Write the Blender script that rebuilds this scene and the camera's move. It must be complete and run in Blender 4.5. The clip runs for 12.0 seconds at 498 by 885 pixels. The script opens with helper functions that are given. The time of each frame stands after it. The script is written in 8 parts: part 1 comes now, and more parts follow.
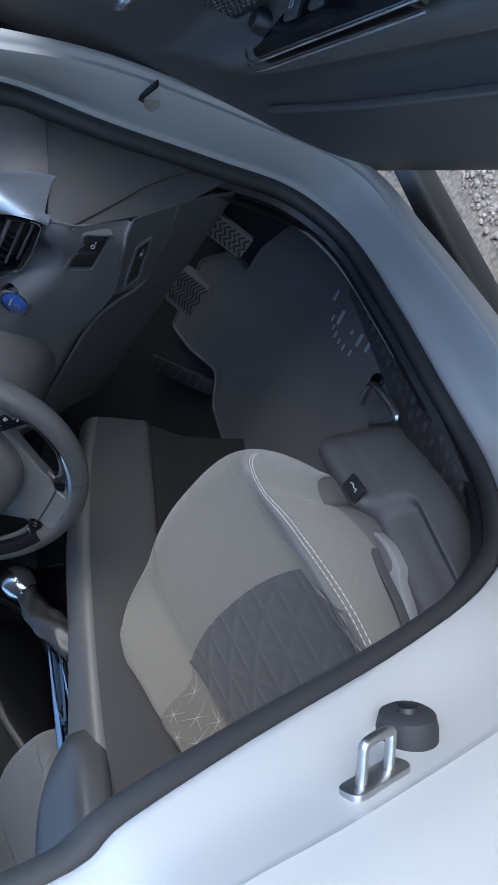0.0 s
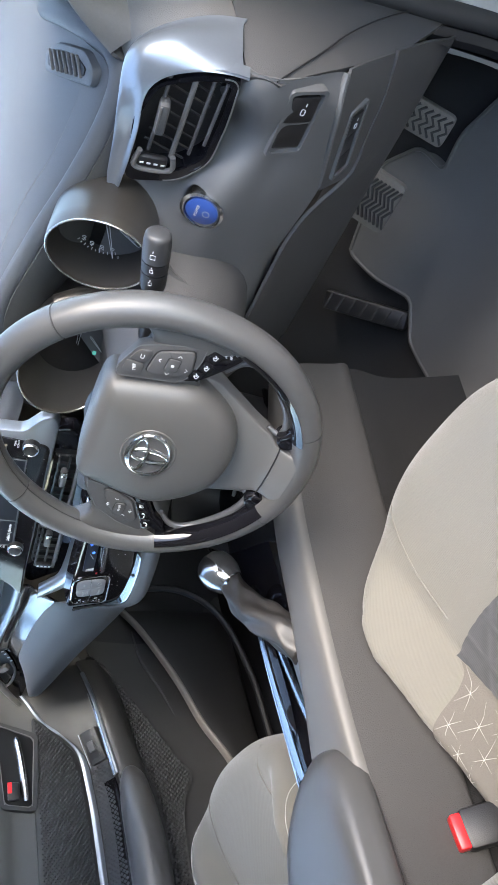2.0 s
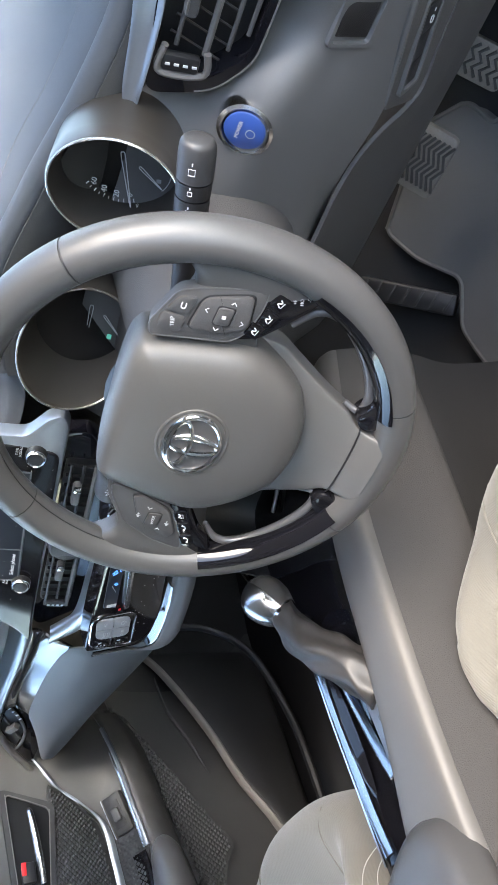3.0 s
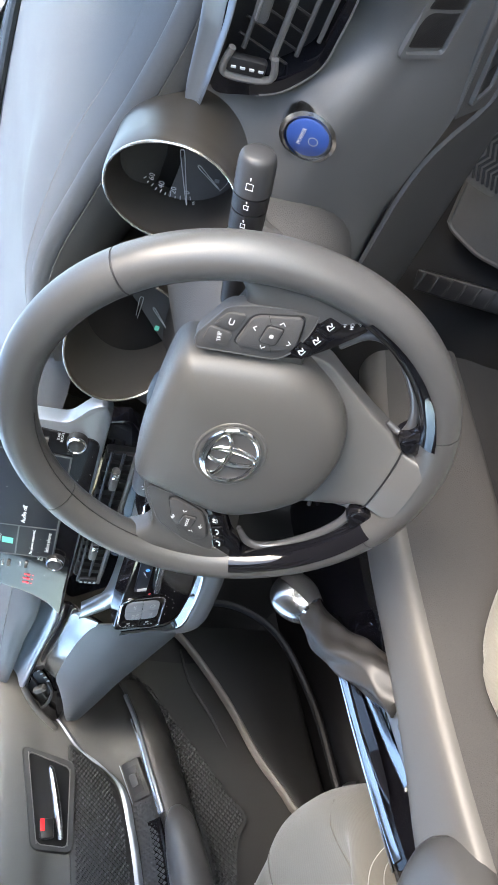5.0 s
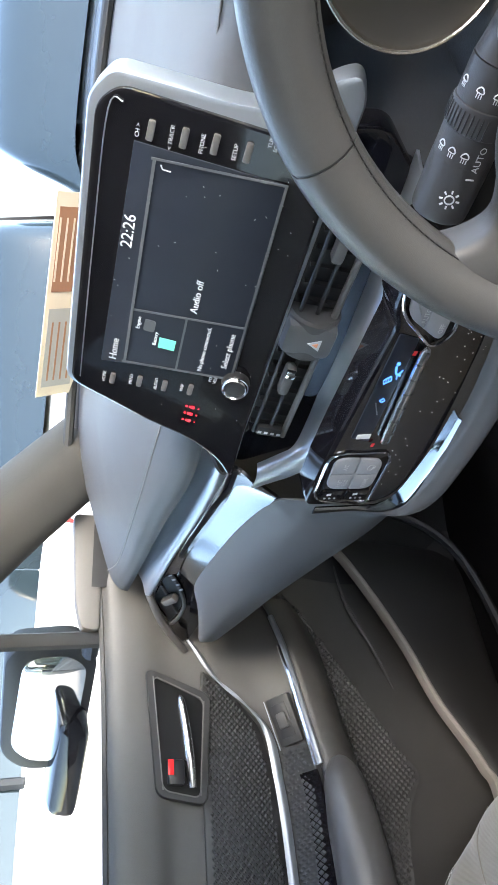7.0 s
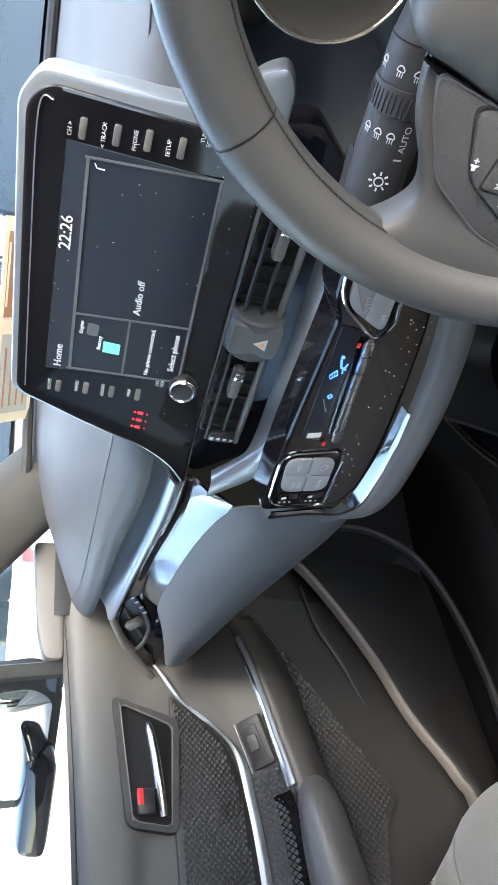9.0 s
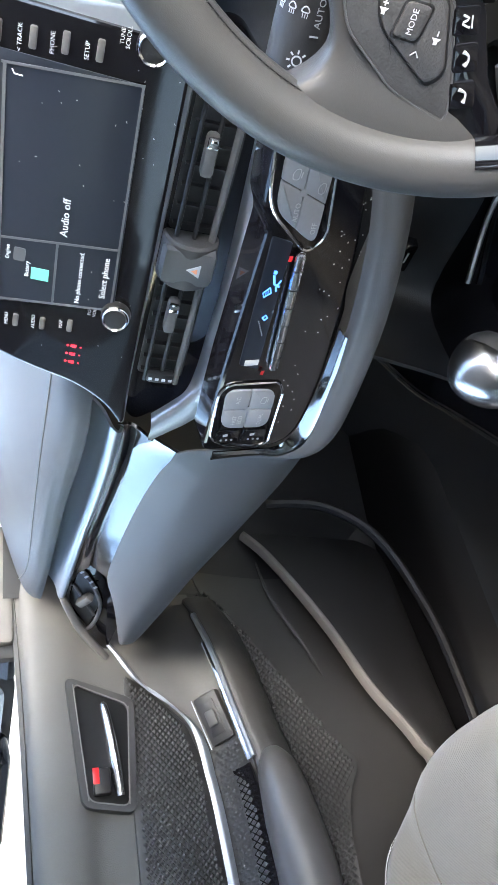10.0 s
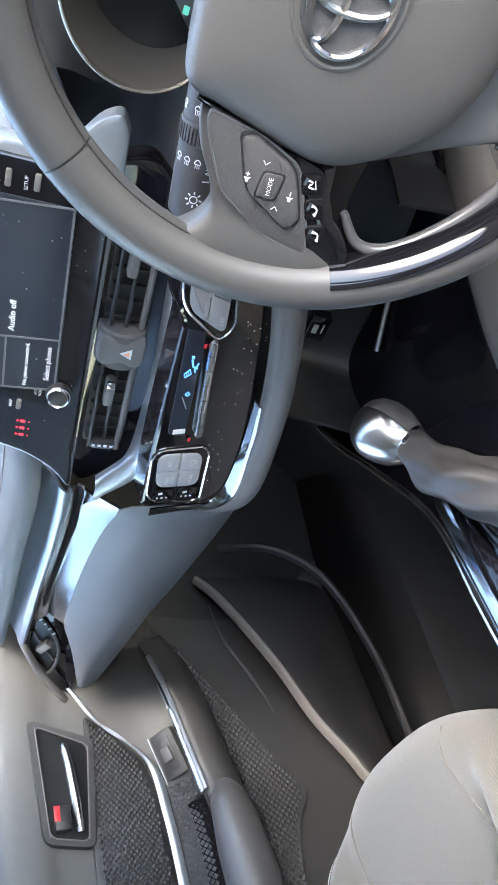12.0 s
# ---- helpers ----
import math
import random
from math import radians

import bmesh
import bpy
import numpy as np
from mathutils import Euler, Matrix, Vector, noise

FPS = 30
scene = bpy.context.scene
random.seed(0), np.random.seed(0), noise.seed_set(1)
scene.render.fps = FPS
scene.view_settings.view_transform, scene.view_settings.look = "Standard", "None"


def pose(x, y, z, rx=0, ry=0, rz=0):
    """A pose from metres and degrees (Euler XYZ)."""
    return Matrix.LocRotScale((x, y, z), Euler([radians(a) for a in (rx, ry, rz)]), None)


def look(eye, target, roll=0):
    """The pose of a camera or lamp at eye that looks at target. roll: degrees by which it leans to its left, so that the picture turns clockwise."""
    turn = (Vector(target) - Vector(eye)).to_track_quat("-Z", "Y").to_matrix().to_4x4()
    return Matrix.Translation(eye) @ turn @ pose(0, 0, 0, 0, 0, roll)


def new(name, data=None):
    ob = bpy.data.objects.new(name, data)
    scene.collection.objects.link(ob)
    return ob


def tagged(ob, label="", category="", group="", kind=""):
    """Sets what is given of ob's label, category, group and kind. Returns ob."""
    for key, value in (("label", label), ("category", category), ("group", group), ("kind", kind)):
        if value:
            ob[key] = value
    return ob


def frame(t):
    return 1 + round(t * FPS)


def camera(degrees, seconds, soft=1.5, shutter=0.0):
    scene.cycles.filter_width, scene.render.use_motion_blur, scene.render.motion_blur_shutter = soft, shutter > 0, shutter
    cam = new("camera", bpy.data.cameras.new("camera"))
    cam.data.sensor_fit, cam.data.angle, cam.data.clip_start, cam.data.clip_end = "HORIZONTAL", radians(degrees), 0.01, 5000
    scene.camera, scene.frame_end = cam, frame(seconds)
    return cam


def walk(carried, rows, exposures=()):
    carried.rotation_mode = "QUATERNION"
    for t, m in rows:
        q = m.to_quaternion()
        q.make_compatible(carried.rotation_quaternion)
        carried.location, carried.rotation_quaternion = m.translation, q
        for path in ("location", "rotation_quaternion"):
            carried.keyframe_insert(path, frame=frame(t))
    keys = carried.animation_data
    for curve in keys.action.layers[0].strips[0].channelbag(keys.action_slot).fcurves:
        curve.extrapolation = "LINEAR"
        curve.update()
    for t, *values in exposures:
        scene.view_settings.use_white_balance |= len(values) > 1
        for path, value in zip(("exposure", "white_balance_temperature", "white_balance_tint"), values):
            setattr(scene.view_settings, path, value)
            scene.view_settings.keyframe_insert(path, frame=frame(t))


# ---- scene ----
cam = camera(34.4, 12.0)
PATH = [
    (0, (1.22, -0.578, 1.169), (-0.031, 0.539, 0.079), -78.5),
    (0.5, (1.2, -0.505, 1.193), (-0.106, 0.636, 0.197), -79.8),
    (1, (1.161, -0.436, 1.203), (-0.264, 0.6, 0.257), -81.9),
    (1.5, (1.08, -0.413, 1.191), (-0.383, 0.619, 0.299), -83.7),
    (2, (0.96, -0.43, 1.161), (-0.463, 0.694, 0.317), -86.3),
    (2.5, (0.868, -0.393, 1.146), (-0.495, 0.811, 0.314), -87.4),
    (3, (0.784, -0.347, 1.132), (-0.58, 0.849, 0.29), -87.9),
    (3.5, (0.73, -0.275, 1.122), (-0.66, 0.883, 0.268), -88.2),
    (3.7, (0.714, -0.249, 1.123), (-0.688, 0.897, 0.275), -88.0),
    (5.3, (0.815, -0.322, 1.131), (-0.670, 0.811, 0.417), -84.4),
    (5.5, (0.767, -0.322, 1.122), (-0.744, 0.792, 0.432), -84.4),
    (5.7, (0.698, -0.314, 1.126), (-0.843, 0.773, 0.450), -84.7),
    (6, (0.602, -0.302, 1.138), (-0.971, 0.756, 0.5), -84.7),
    (6.5, (0.472, -0.232, 1.14), (-1.123, 0.825, 0.559), -84.5),
    (6.7, (0.447, -0.22, 1.137), (-1.15, 0.842, 0.572), -84.5),
    (8.3, (0.42, -0.222, 1.123), (-1.137, 0.895, 0.55), -84.5),
    (8.5, (0.423, -0.223, 1.119), (-1.127, 0.897, 0.533), -84.8),
    (9, (0.421, -0.239, 1.115), (-1.103, 0.896, 0.49), -85.8),
    (9.5, (0.389, -0.274, 1.1), (-1.101, 0.876, 0.424), -86.7),
    (10, (0.379, -0.289, 1.092), (-1.089, 0.866, 0.378), -87.2),
    (10.5, (0.381, -0.295, 1.092), (-1.07, 0.861, 0.346), -87.4),
    (11, (0.394, -0.303, 1.095), (-1.052, 0.848, 0.33), -87.5),
    (11.5, (0.416, -0.313, 1.102), (-1.01, 0.857, 0.327), -87.6),
    (12, (0.466, -0.336, 1.092), (-0.918, 0.88, 0.313), -87.6),
]
walk(cam, [(t, look(eye, target, roll)) for t, eye, target, roll in PATH],
     exposures=[(0, 1.8, 5750, 8), (0.5, 3.0, 6300, 10), (1.2, 3.15, 6700, 10), (2.0, 3.2, 6900, 10), (3.7, 3.35, 7100, 10), (5.5, 3.35, 7300, 10), (8.5, 3.32, 7400, 10), (9.5, 3.62, 7200, 10), (12, 3.88, 7000, 10)])

# ---------------------------------------------------------------- light
world = bpy.data.worlds.new("world")
scene.world = world
world.use_nodes = True
wn = world.node_tree.nodes
sky = wn.new("ShaderNodeTexSky")
sky.sky_type = "NISHITA"
sky.sun_disc = False
SUN_UP, SUN_AROUND = 42, 96
sky.sun_elevation, sky.sun_rotation = radians(SUN_UP), radians(SUN_AROUND)
world.node_tree.links.new(sky.outputs[0], wn["Background"].inputs[0])
wn["Background"].inputs[1].default_value = 0.15
sun = new("sun", bpy.data.lights.new("sun", "SUN"))
sun.data.energy, sun.data.angle, sun.data.color = 0.65, radians(35), (1.0, 0.94, 0.86)
sun_way = Vector((math.sin(radians(SUN_AROUND)) * math.cos(radians(SUN_UP)), math.cos(radians(SUN_AROUND)) * math.cos(radians(SUN_UP)), math.sin(radians(SUN_UP))))
sun.matrix_world = look(sun_way * 20, (0, 0, 0))

# ---------------------------------------------------------------- materials
def material(name, colour, rough=0.5, metal=0.0, grain=0.0, grain_size=400.0, mottle=0.08, bump=0.0, bump_size=600.0, coat=0.0, emit=0.0, spec=0.5, stretch=(1, 1, 1)):
    """A surface with a fine grain and a broad mottling of its colour and gloss, and fine relief."""
    m = bpy.data.materials.new(name)
    m.use_nodes = True
    t = m.node_tree
    b = t.nodes["Principled BSDF"]
    link = t.links.new
    b.inputs["Base Color"].default_value = (*colour, 1)
    b.inputs["Roughness"].default_value = rough
    b.inputs["Metallic"].default_value = metal
    b.inputs["Coat Weight"].default_value = coat
    b.inputs["Coat Roughness"].default_value = 0.05
    b.inputs["Specular IOR Level"].default_value = spec
    co = t.nodes.new("ShaderNodeTexCoord")
    mp = t.nodes.new("ShaderNodeMapping")
    mp.inputs["Scale"].default_value = stretch
    link(co.outputs["Object"], mp.inputs[0])
    big = t.nodes.new("ShaderNodeTexNoise")
    big.inputs["Scale"].default_value, big.inputs["Detail"].default_value = 9.0, 4.0
    fine = t.nodes.new("ShaderNodeTexNoise")
    fine.inputs["Scale"].default_value, fine.inputs["Detail"].default_value = grain_size, 2.0
    link(mp.outputs[0], big.inputs[0]), link(mp.outputs[0], fine.inputs[0])
    amount = t.nodes.new("ShaderNodeMath")
    amount.operation = "MULTIPLY_ADD"
    link(big.outputs[0], amount.inputs[0])
    amount.inputs[1].default_value, amount.inputs[2].default_value = 2 * mottle, 1 - mottle
    amount2 = t.nodes.new("ShaderNodeMath")
    amount2.operation = "MULTIPLY_ADD"
    link(fine.outputs[0], amount2.inputs[0])
    amount2.inputs[1].default_value, amount2.inputs[2].default_value = 2 * grain, -grain
    total = t.nodes.new("ShaderNodeMath")
    link(amount.outputs[0], total.inputs[0]), link(amount2.outputs[0], total.inputs[1])
    mix = t.nodes.new("ShaderNodeMix")
    mix.data_type, mix.blend_type = "RGBA", "MULTIPLY"
    mix.inputs["Factor"].default_value = 1
    mix.inputs["A"].default_value = (*colour, 1)
    link(total.outputs[0], mix.inputs["B"])
    link(mix.outputs["Result"], b.inputs["Base Color"])
    ro = t.nodes.new("ShaderNodeMath")
    ro.operation = "MULTIPLY_ADD"
    link(big.outputs[0], ro.inputs[0])
    ro.inputs[1].default_value, ro.inputs[2].default_value = 0.25 * rough, rough * 0.875
    link(ro.outputs[0], b.inputs["Roughness"])
    if bump:
        n = t.nodes.new("ShaderNodeTexNoise") if bump_size < 0 else t.nodes.new("ShaderNodeTexVoronoi")
        n.inputs["Scale"].default_value = abs(bump_size)
        link(mp.outputs[0], n.inputs[0])
        bp = t.nodes.new("ShaderNodeBump")
        bp.inputs["Strength"].default_value, bp.inputs["Distance"].default_value = bump, 0.001
        link(n.outputs[0], bp.inputs["Height"])
        link(bp.outputs[0], b.inputs["Normal"])
    if emit:
        b.inputs["Emission Color"].default_value = (*colour, 1)
        b.inputs["Emission Strength"].default_value = emit
    return m


def weave(name, colour, light, size=420.0, rough=0.85):
    """Ribbed seat cloth: thin ribs across, with a lighter thread."""
    m = material(name, colour, rough, grain=0.15, grain_size=900, mottle=0.06)
    t = m.node_tree
    b = t.nodes["Principled BSDF"]
    co = t.nodes.new("ShaderNodeTexCoord")
    w = t.nodes.new("ShaderNodeTexWave")
    w.inputs["Scale"].default_value, w.inputs["Distortion"].default_value = size / 6.28, 0.3
    w.bands_direction = "Y"
    t.links.new(co.outputs["Object"], w.inputs[0])
    bp = t.nodes.new("ShaderNodeBump")
    bp.inputs["Strength"].default_value, bp.inputs["Distance"].default_value = 0.35, 0.0005
    t.links.new(w.outputs[1], bp.inputs["Height"])
    t.links.new(bp.outputs[0], b.inputs["Normal"])
    b.inputs["Sheen Weight"].default_value = 0.3
    b.inputs["Sheen Roughness"].default_value = 0.6
    return m


M_BODY = material("pearl_white_paint", (0.38, 0.382, 0.370), 0.34, mottle=0.03, coat=0.3)
M_DASH = material("dark_grey_soft_plastic", (0.092, 0.093, 0.096), 0.52, grain=0.08, grain_size=900, bump=0.12, bump_size=1900)
M_DASHTOP = material("grey_soft_dash_top", (0.055, 0.058, 0.064), 0.62, grain=0.06, bump=0.12, bump_size=1800, spec=0.35)
M_TRIMGREY = material("mid_grey_hard_plastic", (0.105, 0.10, 0.097), 0.5, grain=0.06, bump=0.2, bump_size=1100)
M_BLACK = material("black_plastic", (0.012, 0.012, 0.0135), 0.45, grain=0.1, bump=0.15, bump_size=900)
M_PIANO = material("piano_black", (0.006, 0.006, 0.008), 0.06, mottle=0.2, coat=0.2, spec=0.4)
M_SILVER = material("satin_silver_plastic", (0.25, 0.275, 0.31), 0.34, metal=0.7, grain=0.03)
M_SILVERBRIGHT = material("polished_silver", (0.36, 0.385, 0.415), 0.10, metal=1.0, grain=0.02)
M_PILLAR = material("dark_grey_pillar_trim", (0.05, 0.049, 0.047), 0.75, grain=0.08, bump=0.15, bump_size=1300, spec=0.3)
M_BOOT = material("creased_dark_leather", (0.040, 0.038, 0.037), 0.42, grain=0.12, grain_size=700, bump=0.12, bump_size=900)
M_WELL = material("black_plastic_and_recess_shade", (0.004, 0.004, 0.005), 0.5, spec=0.25)
M_SWEEP = material("satin_metal_trim", (0.55, 0.60, 0.66), 0.30, metal=0.9, grain=0.02)
M_SATIN = material("satin_chrome", (0.66, 0.67, 0.69), 0.22, metal=1.0, grain=0.02)
M_PAD = material("airbag_pad_vinyl", (0.074, 0.071, 0.068), 0.40, grain=0.08, grain_size=900, bump=0.14, bump_size=2600)
M_RAIL = material("satin_grey_paint", (0.105, 0.100, 0.094), 0.50, metal=0.15, grain=0.05)
M_SIDE = material("needled_side_carpet", (0.052, 0.050, 0.049), 0.9, grain=0.25, grain_size=900, mottle=0.15, bump=0.5, bump_size=-900)
M_DOOR = material("charcoal_door_plastic", (0.072, 0.070, 0.068), 0.5, grain=0.06, bump=0.25, bump_size=1100)
M_CHROME = material("chrome", (0.75, 0.76, 0.78), 0.12, metal=1.0, mottle=0.03)
M_STEEL = material("zinc_plated_steel", (0.5, 0.5, 0.49), 0.32, metal=1.0, grain=0.1)
M_LEATHER = material("black_grey_leather", (0.064, 0.0628, 0.0628), 0.34, grain=0.08, grain_size=900, bump=0.12, bump_size=2600)
M_SPOKE = material("satin_grey_spoke", (0.085, 0.083, 0.081), 0.42, grain=0.06, grain_size=900, bump=0.05, bump_size=2600)
M_LEVER = material("pale_grey_plastic", (0.22, 0.215, 0.205), 0.42, grain=0.05, bump=0.1, bump_size=1100)
# darker than M_DOOR; on the lower door it paints the shade
M_ARM = material("darkened_door_plastic", (0.040, 0.0395, 0.039), 0.48, grain=0.06, bump=0.25, bump_size=1100)
M_TAUPE = material("taupe_paled_for_light", (0.19, 0.172, 0.155), 0.5, grain=0.06, bump=0.1, bump_size=1100)
M_LIP = material("dark_satin_lip", (0.10, 0.10, 0.105), 0.30, metal=0.3, grain=0.04)
M_LACE = material("dark_thread", (0.040, 0.039, 0.039), 0.55, grain=0.2)
M_STALK = material("charcoal_satin_plastic", (0.034, 0.034, 0.036), 0.42, grain=0.08, bump=0.1, bump_size=1400)
M_FOOT = material("taupe_pillar_plastic", (0.105, 0.096, 0.088), 0.7, grain=0.08, bump=0.15, bump_size=1300, spec=0.3)
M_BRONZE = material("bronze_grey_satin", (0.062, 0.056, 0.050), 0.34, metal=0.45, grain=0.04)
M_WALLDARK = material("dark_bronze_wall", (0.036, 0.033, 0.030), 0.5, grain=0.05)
M_RIM = material("bright_bronze_rim", (0.55, 0.52, 0.48), 0.25, metal=0.9, mottle=0.03)
M_DIAL = material("dial_black", (0.006, 0.006, 0.0065), 0.35, mottle=0.1)
M_SHROUD = material("charcoal_plastic", (0.058, 0.057, 0.058), 0.6, grain=0.08, bump=0.25, bump_size=1000)
M_CARPET = material("charcoal_carpet", (0.018, 0.018, 0.019), 0.95, grain=0.5, grain_size=900, mottle=0.25, bump=0.8, bump_size=-900)
M_MAT = material("dark_grey_velour_mat", (0.105, 0.102, 0.101), 0.95, grain=0.45, grain_size=1100, mottle=0.2, bump=0.7, bump_size=-1000)
M_RUBBER = material("black_rubber", (0.024, 0.024, 0.025), 0.6, grain=0.1)
# rubber colour lightened to make up for the dim footwell light
M_PEDAL = material("lightened_pedal_rubber", (0.13, 0.122, 0.112), 0.65, grain=0.25, grain_size=500, mottle=0.2)
M_CLOTH = weave("beige_grey_ribbed_cloth", (0.150, 0.141, 0.119), (0.4, 0.38, 0.34), 1700)
M_CLOTHD = weave("dark_grey_cloth", (0.034, 0.0355, 0.039), (0.1, 0.1, 0.1), 1700)
M_CLOTHP = material("printed_grey_cloth", (0.120, 0.109, 0.096), 0.9, grain=0.25, grain_size=800, bump=0.3)
M_THREAD = material("white_thread", (0.72, 0.71, 0.68), 0.8)
M_SILVERTHREAD = material("pale_print", (0.34, 0.33, 0.31), 0.7)
M_RED = material("red_plastic", (0.75, 0.02, 0.025), 0.35, mottle=0.05)
M_BLUE = material("blue_button", (0.028, 0.070, 0.26), 0.3, coat=0.5)
M_HAZARD = material("orange_marking", (0.75, 0.30, 0.16), 0.5)
M_BRACKET = material("dark_steel", (0.16, 0.16, 0.16), 0.4, metal=0.9, grain=0.15)
# charcoal; in the map pocket it also paints the shade
M_POCKET = material("charcoal_pocket_plastic", (0.020, 0.020, 0.0205), 0.5, grain=0.08, bump=0.2, bump_size=1000)
M_WING = material("dark_chrome_trim", (0.17, 0.185, 0.205), 0.12, metal=1.0, grain=0.02)
M_INK = material("white_marking", (0.52, 0.53, 0.55), 0.6)
M_REDLIT = material("red_lit_icon", (0.9, 0.02, 0.04), 0.5, emit=0.12)
M_BLUELIT = material("blue_lit_icon", (0.06, 0.25, 1.0), 0.5, emit=0.25)
M_WHITELIT = material("white_lit_text", (0.5, 0.53, 0.57), 0.5, emit=0.035)
M_GREENLIT = material("green_lit", (0.1, 0.5, 0.4), 0.5, emit=0.07)
M_SCREEN = material("display_glass", (0.016, 0.020, 0.030), 0.34, mottle=0.1, spec=0.3)
M_SCREENGREY = material("display_grey", (0.085, 0.09, 0.10), 0.35, mottle=0.1)
M_BUTTON = material("grey_button", (0.30, 0.31, 0.33), 0.4, grain=0.05)
M_GRAVEL = material("gravel", (0.27, 0.235, 0.195), 0.95, grain=0.8, grain_size=95, mottle=0.3, bump=1.0, bump_size=130)
M_PEBBLE = material("pebble", (0.33, 0.29, 0.25), 0.85, grain=0.5, grain_size=60, mottle=0.5)
M_HEADLINER = material("pale_headliner", (0.55, 0.54, 0.52), 0.95, grain=0.1)
M_ASPHALT = material("asphalt", (0.09, 0.088, 0.085), 0.9, grain=0.4, grain_size=200, mottle=0.2)
M_CARWHITE = material("white_car_paint", (0.8, 0.8, 0.8), 0.25, coat=0.6)
M_CARBLUE = material("blue_car_paint", (0.075, 0.095, 0.125), 0.25, coat=0.6)
M_CARGREY = material("silver_car_paint", (0.35, 0.37, 0.4), 0.25, metal=0.5, coat=0.6)
M_DARKGLASS = material("tinted_car_glass", (0.02, 0.03, 0.035), 0.05, coat=0.8)
M_TAIL = material("red_lamp_glass", (0.6, 0.02, 0.02), 0.15, coat=0.8)
M_WALL = material("pale_rendered_wall", (0.62, 0.60, 0.56), 0.9, grain=0.1, mottle=0.15)
M_PAPER = material("beige_printed_paper", (0.62, 0.52, 0.40), 0.7, mottle=0.1)
M_BROWNINK = material("brown_print", (0.30, 0.14, 0.08), 0.7)
M_MIRROR = material("mirror_silver", (0.9, 0.9, 0.9), 0.02, metal=1.0, mottle=0.0)


def glass(name, tint):
    m = bpy.data.materials.new(name)
    m.use_nodes = True
    t = m.node_tree
    b = t.nodes["Principled BSDF"]
    b.inputs["Base Color"].default_value = (*tint, 1)
    b.inputs["Roughness"].default_value = 0.0
    b.inputs["IOR"].default_value = 1.02
    b.inputs["Transmission Weight"].default_value = 1.0
    return m


M_GLASS = glass("window_glass", (0.93, 0.97, 0.96))
M_PRIVACY = glass("tinted_window_glass", (0.42, 0.43, 0.435))
M_DEEPTINT = glass("dark_tinted_window_glass", (0.10, 0.105, 0.11))


# paler than the M_POCKET ground, to paint light on the raised lozenges
M_LOZENGE = material("moulded_lozenge_plastic", (0.060, 0.061, 0.063), 0.24, grain=0.06)
M_LOZENGE2 = material("glossy_lozenge_plastic", (0.065, 0.065, 0.067), 0.18, grain=0.06)


# ---------------------------------------------------------------- shapes
def part(name, bm, mat, parent=None, label="", smooth=40):
    """Links a bmesh as one mesh object under a thing or a part."""
    me = bpy.data.meshes.new(name)
    bmesh.ops.recalc_face_normals(bm, faces=bm.faces)
    bm.to_mesh(me)
    bm.free()
    me.materials.append(mat)
    if smooth:
        for p in me.polygons:
            p.use_smooth = len(p.vertices) < 5
        me.set_sharp_from_angle(angle=radians(smooth))
    ob = new(name, me)
    if parent is not None:
        ob.parent = parent
    if label:
        ob["label"] = label
    return ob


def thing(name, label, category, group="", kind=""):
    return tagged(new(name), label, category, group, kind)


def smooth_line(points, n, closed=False):
    """n points on a smooth curve through the given ones."""
    p = [Vector(q) for q in points]
    k = len(p)
    out = []
    spans = k if closed else k - 1
    for i in range(n):
        u = spans * i / (n if closed else n - 1)
        a = min(int(u), spans - 1)
        f = u - a
        g = (lambda j: p[j % k]) if closed else (lambda j: p[max(0, min(k - 1, j))])
        p0, p1, p2, p3 = g(a - 1), g(a), g(a + 1), g(a + 2)
        out.append(0.5 * (2 * p1 + (p2 - p0) * f + (2 * p0 - 5 * p1 + 4 * p2 - p3) * f * f + (3 * p1 - p0 - 3 * p2 + p3) * f ** 3))
    return out


def grid(rows, close_u=False, close_v=False, caps=False):
    """A sheet of quads over rows of points."""
    bm = bmesh.new()
    v = [[bm.verts.new(p) for p in r] for r in rows]
    nu, nv = len(v), len(v[0])
    for i in range(nu if close_u else nu - 1):
        for j in range(nv if close_v else nv - 1):
            bm.faces.new((v[i][j], v[(i + 1) % nu][j], v[(i + 1) % nu][(j + 1) % nv], v[i][(j + 1) % nv]))
    if caps:
        bm.faces.new(v[0]), bm.faces.new(v[-1])
    return bm


def skin(rows, nu, nv, close_v=False, caps=False):
    """A smooth surface through rows of control points."""
    rows = [smooth_line(r, nv, close_v) for r in rows]
    cols = [smooth_line([r[j] for r in rows], nu) for j in range(nv)]
    return grid([[cols[j][i] for j in range(nv)] for i in range(nu)], False, close_v, caps)


def slab(rows, nu, nv, thick):
    """A smooth sheet with thickness, thickened away from its normals."""
    bm = skin(rows, nu, nv)
    bmesh.ops.recalc_face_normals(bm, faces=bm.faces)
    bmesh.ops.solidify(bm, geom=bm.faces[:], thickness=thick)
    return bm


